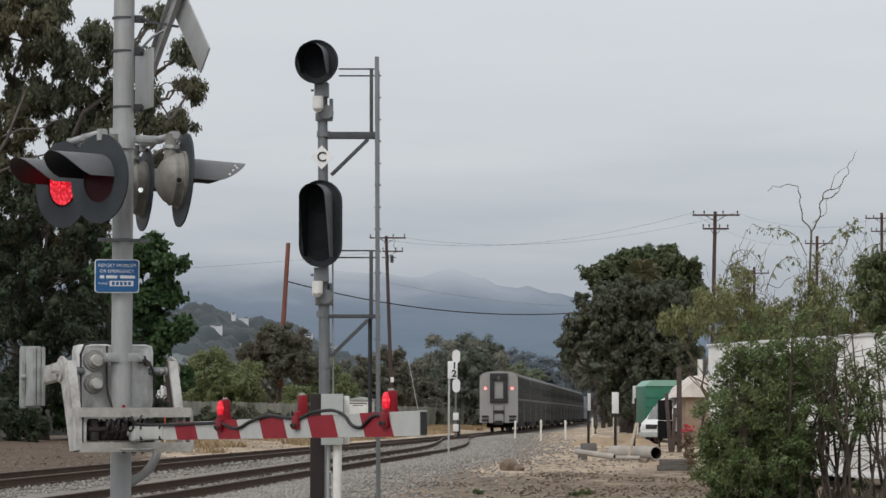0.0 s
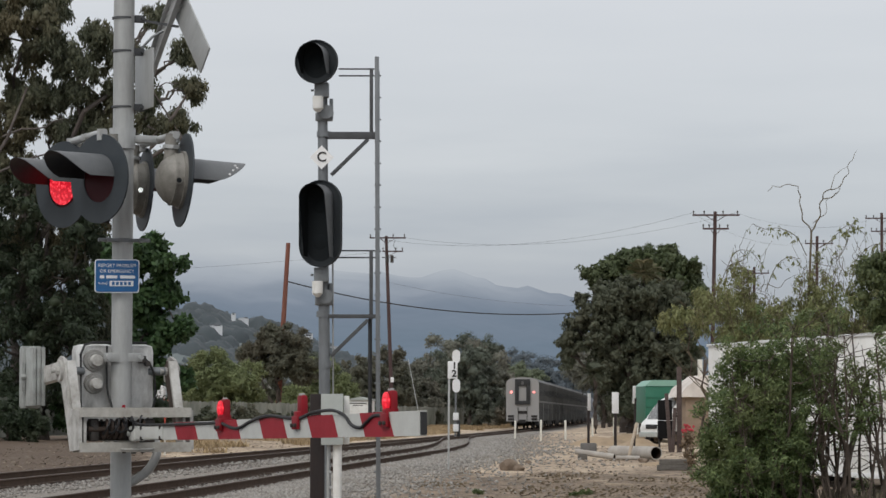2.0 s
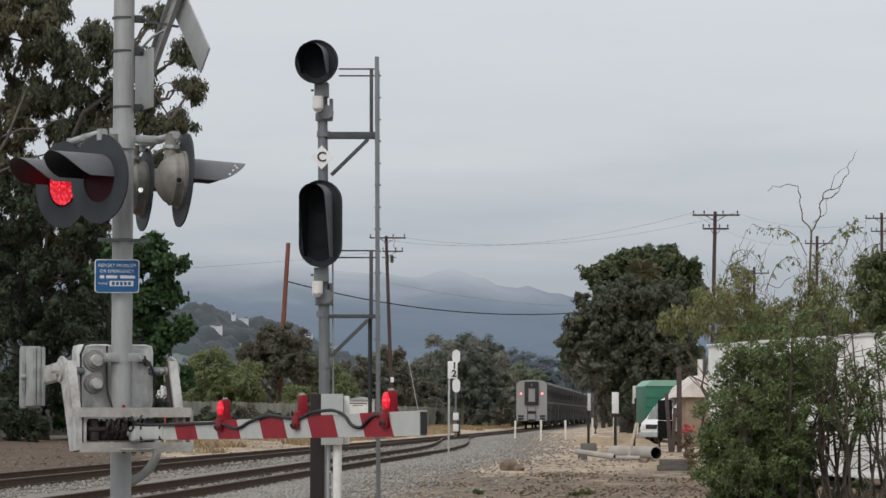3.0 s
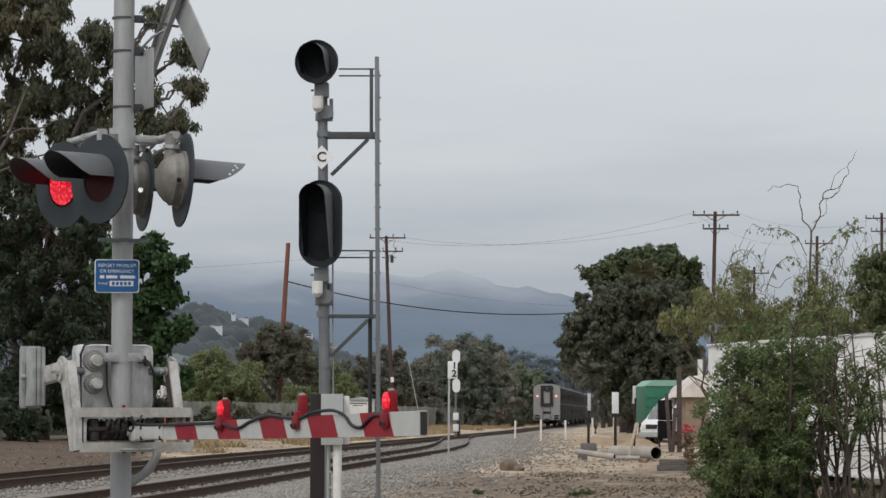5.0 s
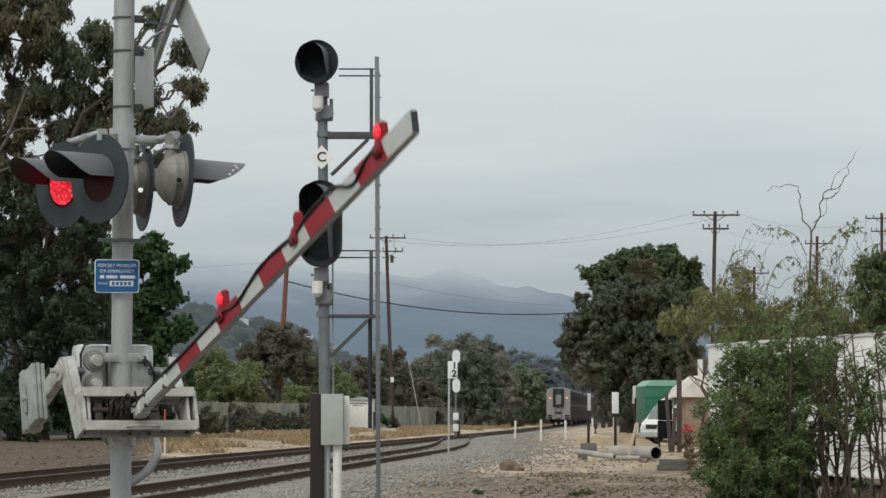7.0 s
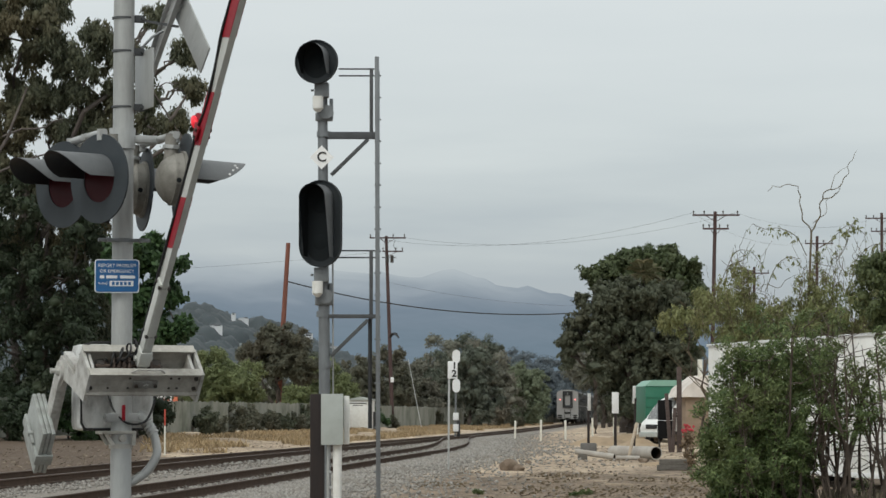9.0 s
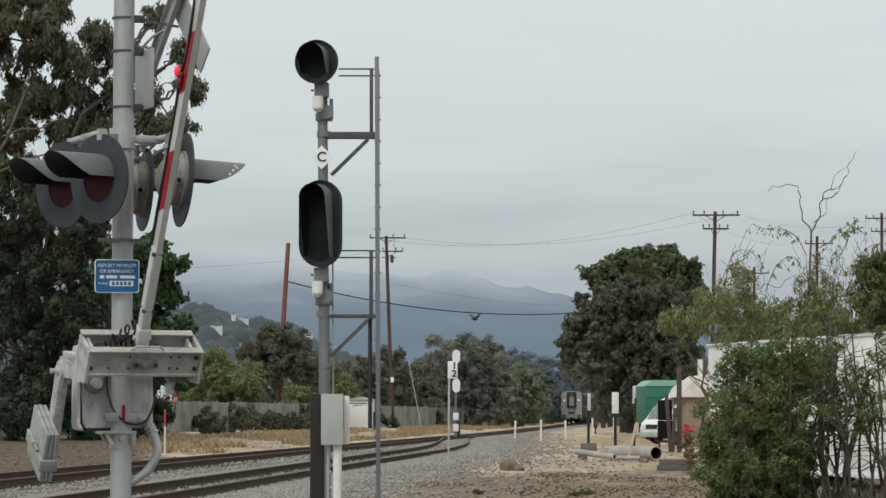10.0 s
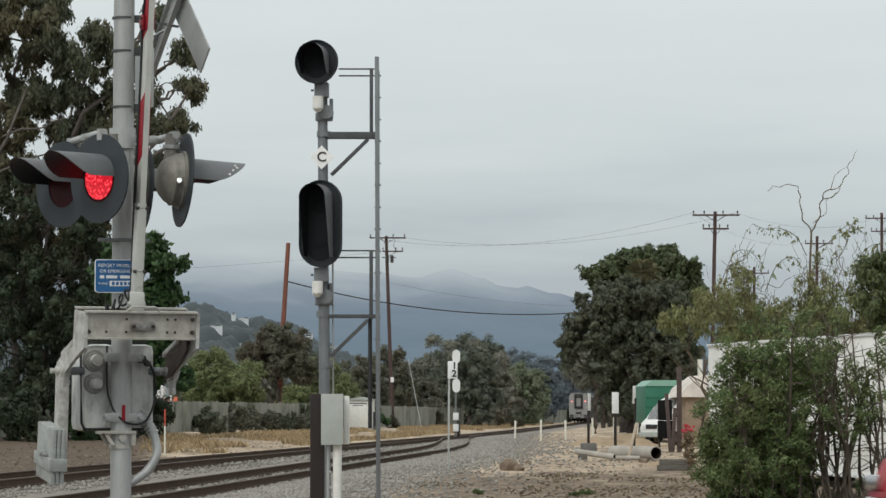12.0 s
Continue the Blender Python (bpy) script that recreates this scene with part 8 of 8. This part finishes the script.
def build_willow():
    rng = np.random.default_rng(43)
    ob = root("curly_willow", pose(12.3, 104, 0), "sparse curly willow with twisting bare top branches", "tree")
    bm = bmesh.new()
    twisted(bm, rng, (0, 0, -0.2), (-0.1, 0, 4.2), 0.13, 0.02, 8, 0.7, 8)
    fork = (0.05, 0, 7.6)
    twisted(bm, rng, (-0.1, 0, 4.2), fork, 0.055, 0.03, 10, 0.6, 7)
    # the two bare leaders
    def kinked(way, r, taper):
        pts = smooth_path(way, 5)
        pts = [p + Vector((0.035 * math.sin(i * 1.25), 0.03 * math.cos(i * 1.1), 0.025 * math.sin(i * 0.9))) for i, p in enumerate(pts)]
        tube(bm, pts, r, 6, 0, taper)
    kinked([fork, (-0.25, 0, 8.1), (-0.32, 0, 8.7), (-0.38, 0, 9.05), (-0.62, 0, 9.2), (-0.95, 0, 9.12), (-1.25, 0, 9.12), (-1.4, 0, 8.95)], 0.023, 0.3)
    kinked([fork, (0.3, 0, 8.05), (0.38, 0, 8.6), (0.55, 0, 8.95), (0.95, 0, 9.1), (1.25, 0, 9.5), (1.35, 0, 9.9), (1.62, 0, 10.35)], 0.028, 0.25)
    kinked([(0.1, 0, 7.9), (0.5, 0, 8.2), (0.62, 0, 8.7), (1.0, 0, 8.95)], 0.014, 0.4)
    tube(bm, [(0.42, 0, 8.7), (0.75, 0, 8.75), (0.98, 0, 8.95), (1.05, 0, 9.2)], 0.02, 5, 0, 0.4)
    tube(bm, [(0.7, 0, 9.0), (0.85, 0, 9.5), (1.1, 0, 9.7), (1.3, 0, 9.8)], 0.014, 5, 0, 0.4)
    def crown_top(x):
        """Height of the uneven crown along its length."""
        return float(np.interp(x, (-4.4, -3.5, -3.05, -2.0, -1.6, -0.7, -0.3, 0.3, 0.9, 1.3, 2.0, 2.6), (4.7, 5.3, 6.5, 6.7, 5.3, 5.3, 6.4, 7.0, 6.5, 6.5, 7.0, 7.0)))
    cs, rs = [], []
    for k in range(84):
        x0 = rng.uniform(-4.3, 2.7)
        x1 = x0 + rng.normal(0, 0.35)
        y0 = rng.normal(0, 0.8)
        top = crown_top(x1) * rng.uniform(0.72, 1.0)
        pts = twisted(bm, rng, (max(-2.0, x0 * 0.8 - 0.2), y0 * 0.6, 0.6), (x1, y0, top), rng.uniform(0.016, 0.036), 0.045, 12, 0.25, 5)
        for p in pts[4:]:
            for q in range(3):
                tip = p + Vector((rng.normal(0, 0.36), rng.normal(0, 0.35), rng.uniform(-0.75, 0.3)))
                if tip.z > crown_top(tip.x) + 0.1 or (tip.x < -2.6 and tip.z < 3.7 - 0.5 * (tip.x + 2.6)):
                    continue
                twisted(bm, rng, p, tip, 0.007, 0.13, 6, 0.4, 4)
                if rng.random() < (0.45 if tip.x < -2.7 else 0.9 if tip.z < crown_top(tip.x) - 1.1 or tip.x > 1.2 else 0.5):
                    cs.append(p.lerp(tip, 0.7))
                    rs.append(rng.uniform(0.10, 0.26))
    for k in range(80):
        # bare curling shoots that stand out of the crown
        x0 = rng.uniform(-3.6, 2.6)
        z0 = crown_top(x0) - rng.uniform(0.2, 1.2)
        e = Vector((x0 + rng.normal(0, 0.55), rng.normal(0, 0.6), z0 + rng.uniform(0.5, 1.5)))
        pts = twisted(bm, rng, (x0, rng.normal(0, 0.6), z0), e, rng.uniform(0.007, 0.015), 0.13, 12, 0.4, 5)
        if k % 3 == 0:
            cs.append(pts[6])
            rs.append(0.1)
    for way in (((-0.1, 6.8), (-0.45, 7.45), (-1.0, 7.72), (-1.5, 7.70), (-1.9, 7.88)), ((0.2, 7.0), (0.7, 7.3), (1.2, 7.78), (1.62, 7.72), (1.95, 7.4)), ((0.9, 6.6), (1.25, 7.2), (1.32, 7.7), (1.55, 8.0)),
                ((-1.5, 5.6), (-1.15, 6.4), (-0.75, 6.75), (-0.35, 6.7)), ((-2.9, 6.1), (-2.5, 6.9), (-2.0, 6.95), (-1.6, 6.5)), ((1.5, 6.6), (2.0, 7.1), (2.5, 7.25))):
        pts = smooth_path([(x, 0.1, z) for x, z in way], 5)
        tube(bm, pts, 0.016, 6, 0, 0.35)
        for p in pts[4:]:
            tip = p + Vector((rng.normal(0, 0.10), rng.normal(0, 0.1), rng.uniform(-0.2, 0.1)))
            twisted(bm, rng, p, tip, 0.005, 0.15, 4, 0.5, 4)
            cs.append(tip)
            rs.append(rng.uniform(0.04, 0.09))
    part("branch", bm, WILLOW_TWIG, ob, "twisting olive-brown branches")
    v = leaf_cloud(rng, np.array([tuple(c) for c in cs]), np.array(rs), 60000, 0.13, 0.6, 1.3, 0.2, 2.6, 0.4)
    leaves("foliage", v, WILLOW, ob, "pale drooping willow leaves")
    # companions on either side
    for i, (x, y, h, w, mat, nm, lab) in enumerate(((12.2, 110, 5.6, 1.1, WILLOW, "small_willow", "small pale green willow"), (11.9, 118, 6.2, 1.2, WILLOW, "small_willow", "small pale green willow"),
                                                    (18.6, 125, 8.4, 2.0, DUSK, "evergreen_tree", "dusty olive-green tree beside the willow"))):
        tree(nm, (x, y, 0), h * 0.5, 0.1, [((0, 0, h * 0.68), (w, w, h * 0.27)), ((-w * 0.5, 0, h * 0.45), (w * 0.8, w, h * 0.25)), ((w * 0.5, 0, h * 0.4), (w * 0.8, w, h * 0.28))], mat, lab, 200 + i, 12000, 0.15, TWIG, 0.6, 1.0, 10, 16,
             (0.25, 0.5), 0.3, aspect=2.8)


build_willow()
tree("evergreen_tree", (14.8, 100, 0), 3.6, 0.12, [((-0.35, 0, 5.5), (1.2, 1.2, 1.45)), ((-0.55, 0, 5.9), (0.8, 1, 0.7)), ((0.4, 0, 6.1), (0.9, 1, 0.9)), ((0.3, 0, 3.9), (1.5, 1.3, 1.6)), ((-0.3, 0, 2.6), (1.3, 1.1, 1.3))], EVERGREEN, "dark green tree beside the willow", 241, 32000, 0.13, TWIG, 0.3, 0.9, 10, 26,
     (0.3, 0.6), 0.3, aspect=2.2, core=0.4)
tree("small_willow", (10.1, 120, 0), 3.6, 0.09, [((-0.9, 0, 5.1), (1.0, 1, 0.7)), ((0.5, 0, 5.6), (1.3, 1, 1.0)), ((1.6, 0, 4.9), (1.2, 1, 1.0))], WILLOW, "small pale green willow with high hanging crown", 230, 6500, 0.16, TWIG, 0.7, 1.1, 12, 26,
     (0.2, 0.42), 0.2, aspect=3.0)


def build_brush():
    """Dry tangled brush at the foot of the shrub."""
    rng = np.random.default_rng(61)
    n = 6500
    x, y = rng.uniform(3.0, 7.4, n), rng.uniform(36.6, 40.5, n)
    h = (0.18 + 0.42 * rng.random(n)) * (0.3 + 0.7 * np.clip((x - 3.9) / 0.7, 0, 1))
    ang = rng.random(n) * math.pi
    w = 0.008 + 0.012 * rng.random(n)
    dx, dy = np.cos(ang) * w, np.sin(ang) * w
    lx, ly = rng.normal(0, 0.16, n), rng.normal(0, 0.16, n)
    base = np.stack([x, y, 0 * x - 0.02], -1)
    v = np.stack([base + np.stack([-dx, -dy, 0 * h], -1), base + np.stack([dx, dy, 0 * h], -1), base + np.stack([dx * 0.5 + lx, dy * 0.5 + ly, h], -1), base + np.stack([-dx * 0.5 + lx, -dy * 0.5 + ly, h], -1)], 1)
    ob = new("dry_brush", raw_mesh("dry_brush", v.reshape(-1, 3), np.arange(n * 4).reshape(n, 4), leafage("dry_brush_stalks", (0.075, 0.062, 0.044), (0.17, 0.14, 0.10), (0.11, 0.12, 0.06), 0.4, 1.0)))
    tagged(ob, "tangled dry brush under the shrub", "brush", kind="stuff")


build_brush()


def build_weeds():
    """Low green weeds on the near dirt and a dried bush before the shed."""
    rng = np.random.default_rng(88)
    for x, y, w, h in ((0.66, 59.0, 0.13, 0.08), (2.72, 58.6, 0.17, 0.08), (2.50, 58.2, 0.08, 0.05)):
        ob = root("weed", pose(x, y, ground_z(x, y)), "low green weed on the bare dirt", "weed", "weeds on the dirt")
        bm = bmesh.new()
        cs = []
        for k in range(9):
            e = Vector((rng.normal(0, w * 0.6), rng.normal(0, w * 0.6), h * rng.uniform(0.5, 1.0)))
            tube(bm, [(0, 0, -0.01), e * 0.5 + Vector((0, 0, 0.02)), e], 0.004, 5)
            cs.append(tuple(e * 0.8))
        part("stem", bm, TWIG, ob)
        v = leaf_cloud(rng, np.array(cs), np.full(len(cs), w * 0.35), 420, 0.045, -0.1, 0.6, 0.1, 2.4)
        leaves("foliage", v, WEED_GREEN, ob, "small green leaves")
    tree("dried_bush", (6.28, 79.5, 0), 0.45, 0.015, [((0, 0, 0.70), (0.22, 0.2, 0.42)), ((0.12, 0, 0.35), (0.22, 0.2, 0.25))], DRIED, "dried brown bush in front of the shed", 301, 900, 0.075, TWIG, 0.1, 0.9, 8, 12,
         (0.06, 0.12), 0.2, "bush", aspect=1.8)


def build_yard_grass():
    """Short dry tufts and clods over the near yard."""
    rng = np.random.default_rng(93)
    n = 5200
    y = 52 + 30 * rng.random(n) ** 1.2
    x = 0.045 * y - 3.6 + 7.5 * rng.random(n)
    patch = np.array([noise.noise(Vector((p * 0.5, q * 0.14, 6))) for p, q in zip(x, y)])
    x, y = x[patch > 0.02], y[patch > 0.02]
    n = len(x)
    z = np.array([ground_z(p, q) for p, q in zip(x, y)])
    h = 0.015 + 0.045 * rng.random(n) ** 2
    w = 0.04 + 0.07 * rng.random(n)
    ang = rng.random(n) * math.pi
    dx, dy = np.cos(ang) * w / 2, np.sin(ang) * w / 2
    lx = rng.normal(0, 0.04, n)
    base = np.stack([x, y, z - 0.01], -1)
    v = np.stack([base + np.stack([-dx, -dy, 0 * h], -1), base + np.stack([dx, dy, 0 * h], -1), base + np.stack([dx * 0.4 + lx, dy * 0.4, h], -1), base + np.stack([-dx * 0.4 + lx, -dy * 0.4, h], -1)], 1)
    ob = new("yard_grass", raw_mesh("yard_grass", v.reshape(-1, 3), np.arange(n * 4).reshape(n, 4), leafage("trodden_grass", (0.10, 0.076, 0.048), (0.22, 0.17, 0.11), (0.11, 0.10, 0.06), 0.2, 0.8)))
    tagged(ob, "short trodden dry grass on the near yard", "grass", kind="stuff")


build_yard_grass()
WEED_GREEN = leafage("weed_leaves", (0.06, 0.09, 0.035), (0.14, 0.18, 0.075), (0.15, 0.14, 0.05), 0.2, 3.0)
DRIED = leafage("dried_leaves", (0.11, 0.075, 0.045), (0.26, 0.19, 0.12), (0.10, 0.10, 0.05), 0.3, 2.0)
build_weeds()


# ---- the bird ----
def build_bird():
    feather = surface("black_feathers", (0.012, 0.012, 0.014), 0.6, 0, 40, 0.2, None, 3, 0, 0.05)
    b = root("crow", pose(-7.0, 272, 0.3), "black crow flying past", "bird")
    bm = bmesh.new()
    prof = [(-0.30, 0.012), (-0.22, 0.035), (-0.1, 0.075), (0.02, 0.085), (0.12, 0.06), (0.17, 0.05), (0.22, 0.042), (0.26, 0.015), (0.31, 0.004)]
    rings = [[bm.verts.new((x, math.cos(k * math.tau / 12) * r, math.sin(k * math.tau / 12) * r)) for k in range(12)] for x, r in prof]
    for p, q in zip(rings, rings[1:]):
        for k in range(12):
            bm.faces.new((p[k], p[(k + 1) % 12], q[(k + 1) % 12], q[k]))
    bm.faces.new(rings[0]), bm.faces.new(list(reversed(rings[-1])))
    bmesh.ops.recalc_face_normals(bm, faces=bm.faces)
    part("body", bm, feather, b)
    bm = bmesh.new()
    box(bm, (0.16, 0.14, 0.012), (-0.34, 0, 0.0), 0.004)
    part("tail", bm, feather, b)
    wings = []
    for s in (-1, 1):
        bm = bmesh.new()
        out = [(0.10, 0.0), (0.13, 0.2), (0.10, 0.36), (0.0, 0.52), (-0.06, 0.5), (-0.08, 0.36), (-0.12, 0.2), (-0.12, 0.0)]
        va = [[bm.verts.new((x, y * s, z)) for x, y in out] for z in (-0.006, 0.006)]
        bm.faces.new(va[0]), bm.faces.new(list(reversed(va[1])))
        for i in range(len(out)):
            k = (i + 1) % len(out)
            bm.faces.new((va[0][i], va[1][i], va[1][k], va[0][k]))
        bmesh.ops.recalc_face_normals(bm, faces=bm.faces)
        wings.append(part("wing", bm, feather, b, "", pose(0, 0.05 * s, 0.03)))
    return b, wings


crow, crow_wings = build_bird()


# ---- what moves ----
def motions():
    def flash_rows(on, off, lit, dark):
        """Rows that push a lit lens forward through its dark cover at each flash, and draw it back after."""
        rows = [(0.0, lit if any(a <= 0.0 < b for a, b in zip(on, off)) else dark)]
        for a, b in zip(on, off):
            for t, m in ((a - 0.034, dark), (a, lit), (b - 0.034, lit), (b, dark)):
                if rows[-1][0] + 0.02 < t < 11.99:
                    rows.append((t, m))
        rows.append((12.0, rows[-1][1]))
        return rows

    beat = 1.027
    right_on = [0.26 + beat * k for k in range(12)]
    left_on = [-0.21 + beat * k for k in range(12)]
    right_off = [t + 0.50 for t in right_on]
    left_off = [t + 0.41 for t in left_on]
    lit_p, dark_p = pose(0, -0.016, 0), pose(0, 0.012, 0)
    for key in flashers:
        on, off = (right_on, right_off) if key.startswith("right") else (left_on, left_off)
        lens, peep = flashers[key]
        walk(lens, flash_rows(on, off, lit_p, dark_p))
        walk(peep, flash_rows(on, off, pose(PEEP_OUT, 0.06, -0.02), pose(PEEP_IN, 0.06, -0.02)))
    for k, s in ((0, 2.36), (1, 3.75)):
        on = [(0.75 - beat if k == 0 else 0.145) + beat * n for n in range(13)]
        walk(arm_lenses[k], flash_rows(on, [t + (0.41 if k == 0 else 0.54) for t in on], pose(*lens_spot(s, True)), pose(*lens_spot(s, False))))
    # the arm rises once the train has gone
    lift = [(0.0, 0.7), (5.95, 0.7), (6.1, 1.6), (6.3, 3.7), (6.5, 6.75), (6.8, 12.8), (7.0, 16.6), (7.2, 20.3), (8.0, 33.7), (8.8, 44.4), (9.0, 46.9), (9.5, 52.4), (10.0, 59.0), (10.5, 65.3), (11.0, 71.2), (11.5, 76.8), (12.0, 82.0)]
    walk(gate_arm, [(t, pose(*PIVOT, -a, 0, 0)) for t, a in lift])
    turn = -math.degrees(math.atan(FAR_SLOPE))
    run = [(0.0, 250.3), (1.5, 282.3), (3.0, 314.6), (4.5, 347.8), (6.0, 381.0), (7.5, 412.9), (9.0, 444.6), (10.5, 477.3), (12.0, 509.5)]
    walk(train, [(t, pose(main_x(y), y, main_z(y), 0, 0, turn)) for t, y in run])

    # the crow leaves the ground behind the hut, crosses, and drops behind the great tree
    way = [(0.0, -9.1, 272, -0.2), (8.0, -9.1, 272, -0.2), (8.4, -7.4, 270, 3.9), (8.8, -5.2, 266, 7.4), (9.2, -2.98, 262, 8.8), (9.5, -1.0, 262, 9.1), (9.8, 1.05, 262, 9.4), (10.1, 3.48, 262, 9.5), (10.4, 5.7, 262, 9.45),
           (10.7, 8.7, 262, 9.25), (11.0, 11.0, 263, 9.0), (11.5, 14.0, 265, 8.0), (12.0, 16.5, 266, 6.5)]
    walk(crow, [(t, pose(0.72 * x, 0.72 * y, 1.5 + 0.72 * (z - 1.5), 0, 0, 42)) for t, x, y, z in way])
    beats = [(0.0, 12)] + [(8.0 + 0.2 * k, -36 if k % 2 else 34) for k in range(12)] + [(10.35, 18), (10.5, -30), (10.7, 20), (11.0, -20), (11.3, 30), (11.6, -20), (12.0, 10)]
    for wing, s in zip(crow_wings, (-1, 1)):
        walk(wing, [(t, pose(0, 0.05 * s, 0.03, a * s, 0, 0)) for t, a in beats])
    # the red pickup comes up the road as the arm clears
    def on_road(d):
        return pose(-1.2 + 0.926 * d, 17.9 + 0.377 * d, 0.0, 0, 0, 292.15)
    walk(red_car, [(0.0, on_road(64)), (6.0, on_road(46)), (9.0, on_road(24)), (11.0, on_road(12.2)), (11.5, on_road(9.2)), (12.0, on_road(7.3))])


motions()
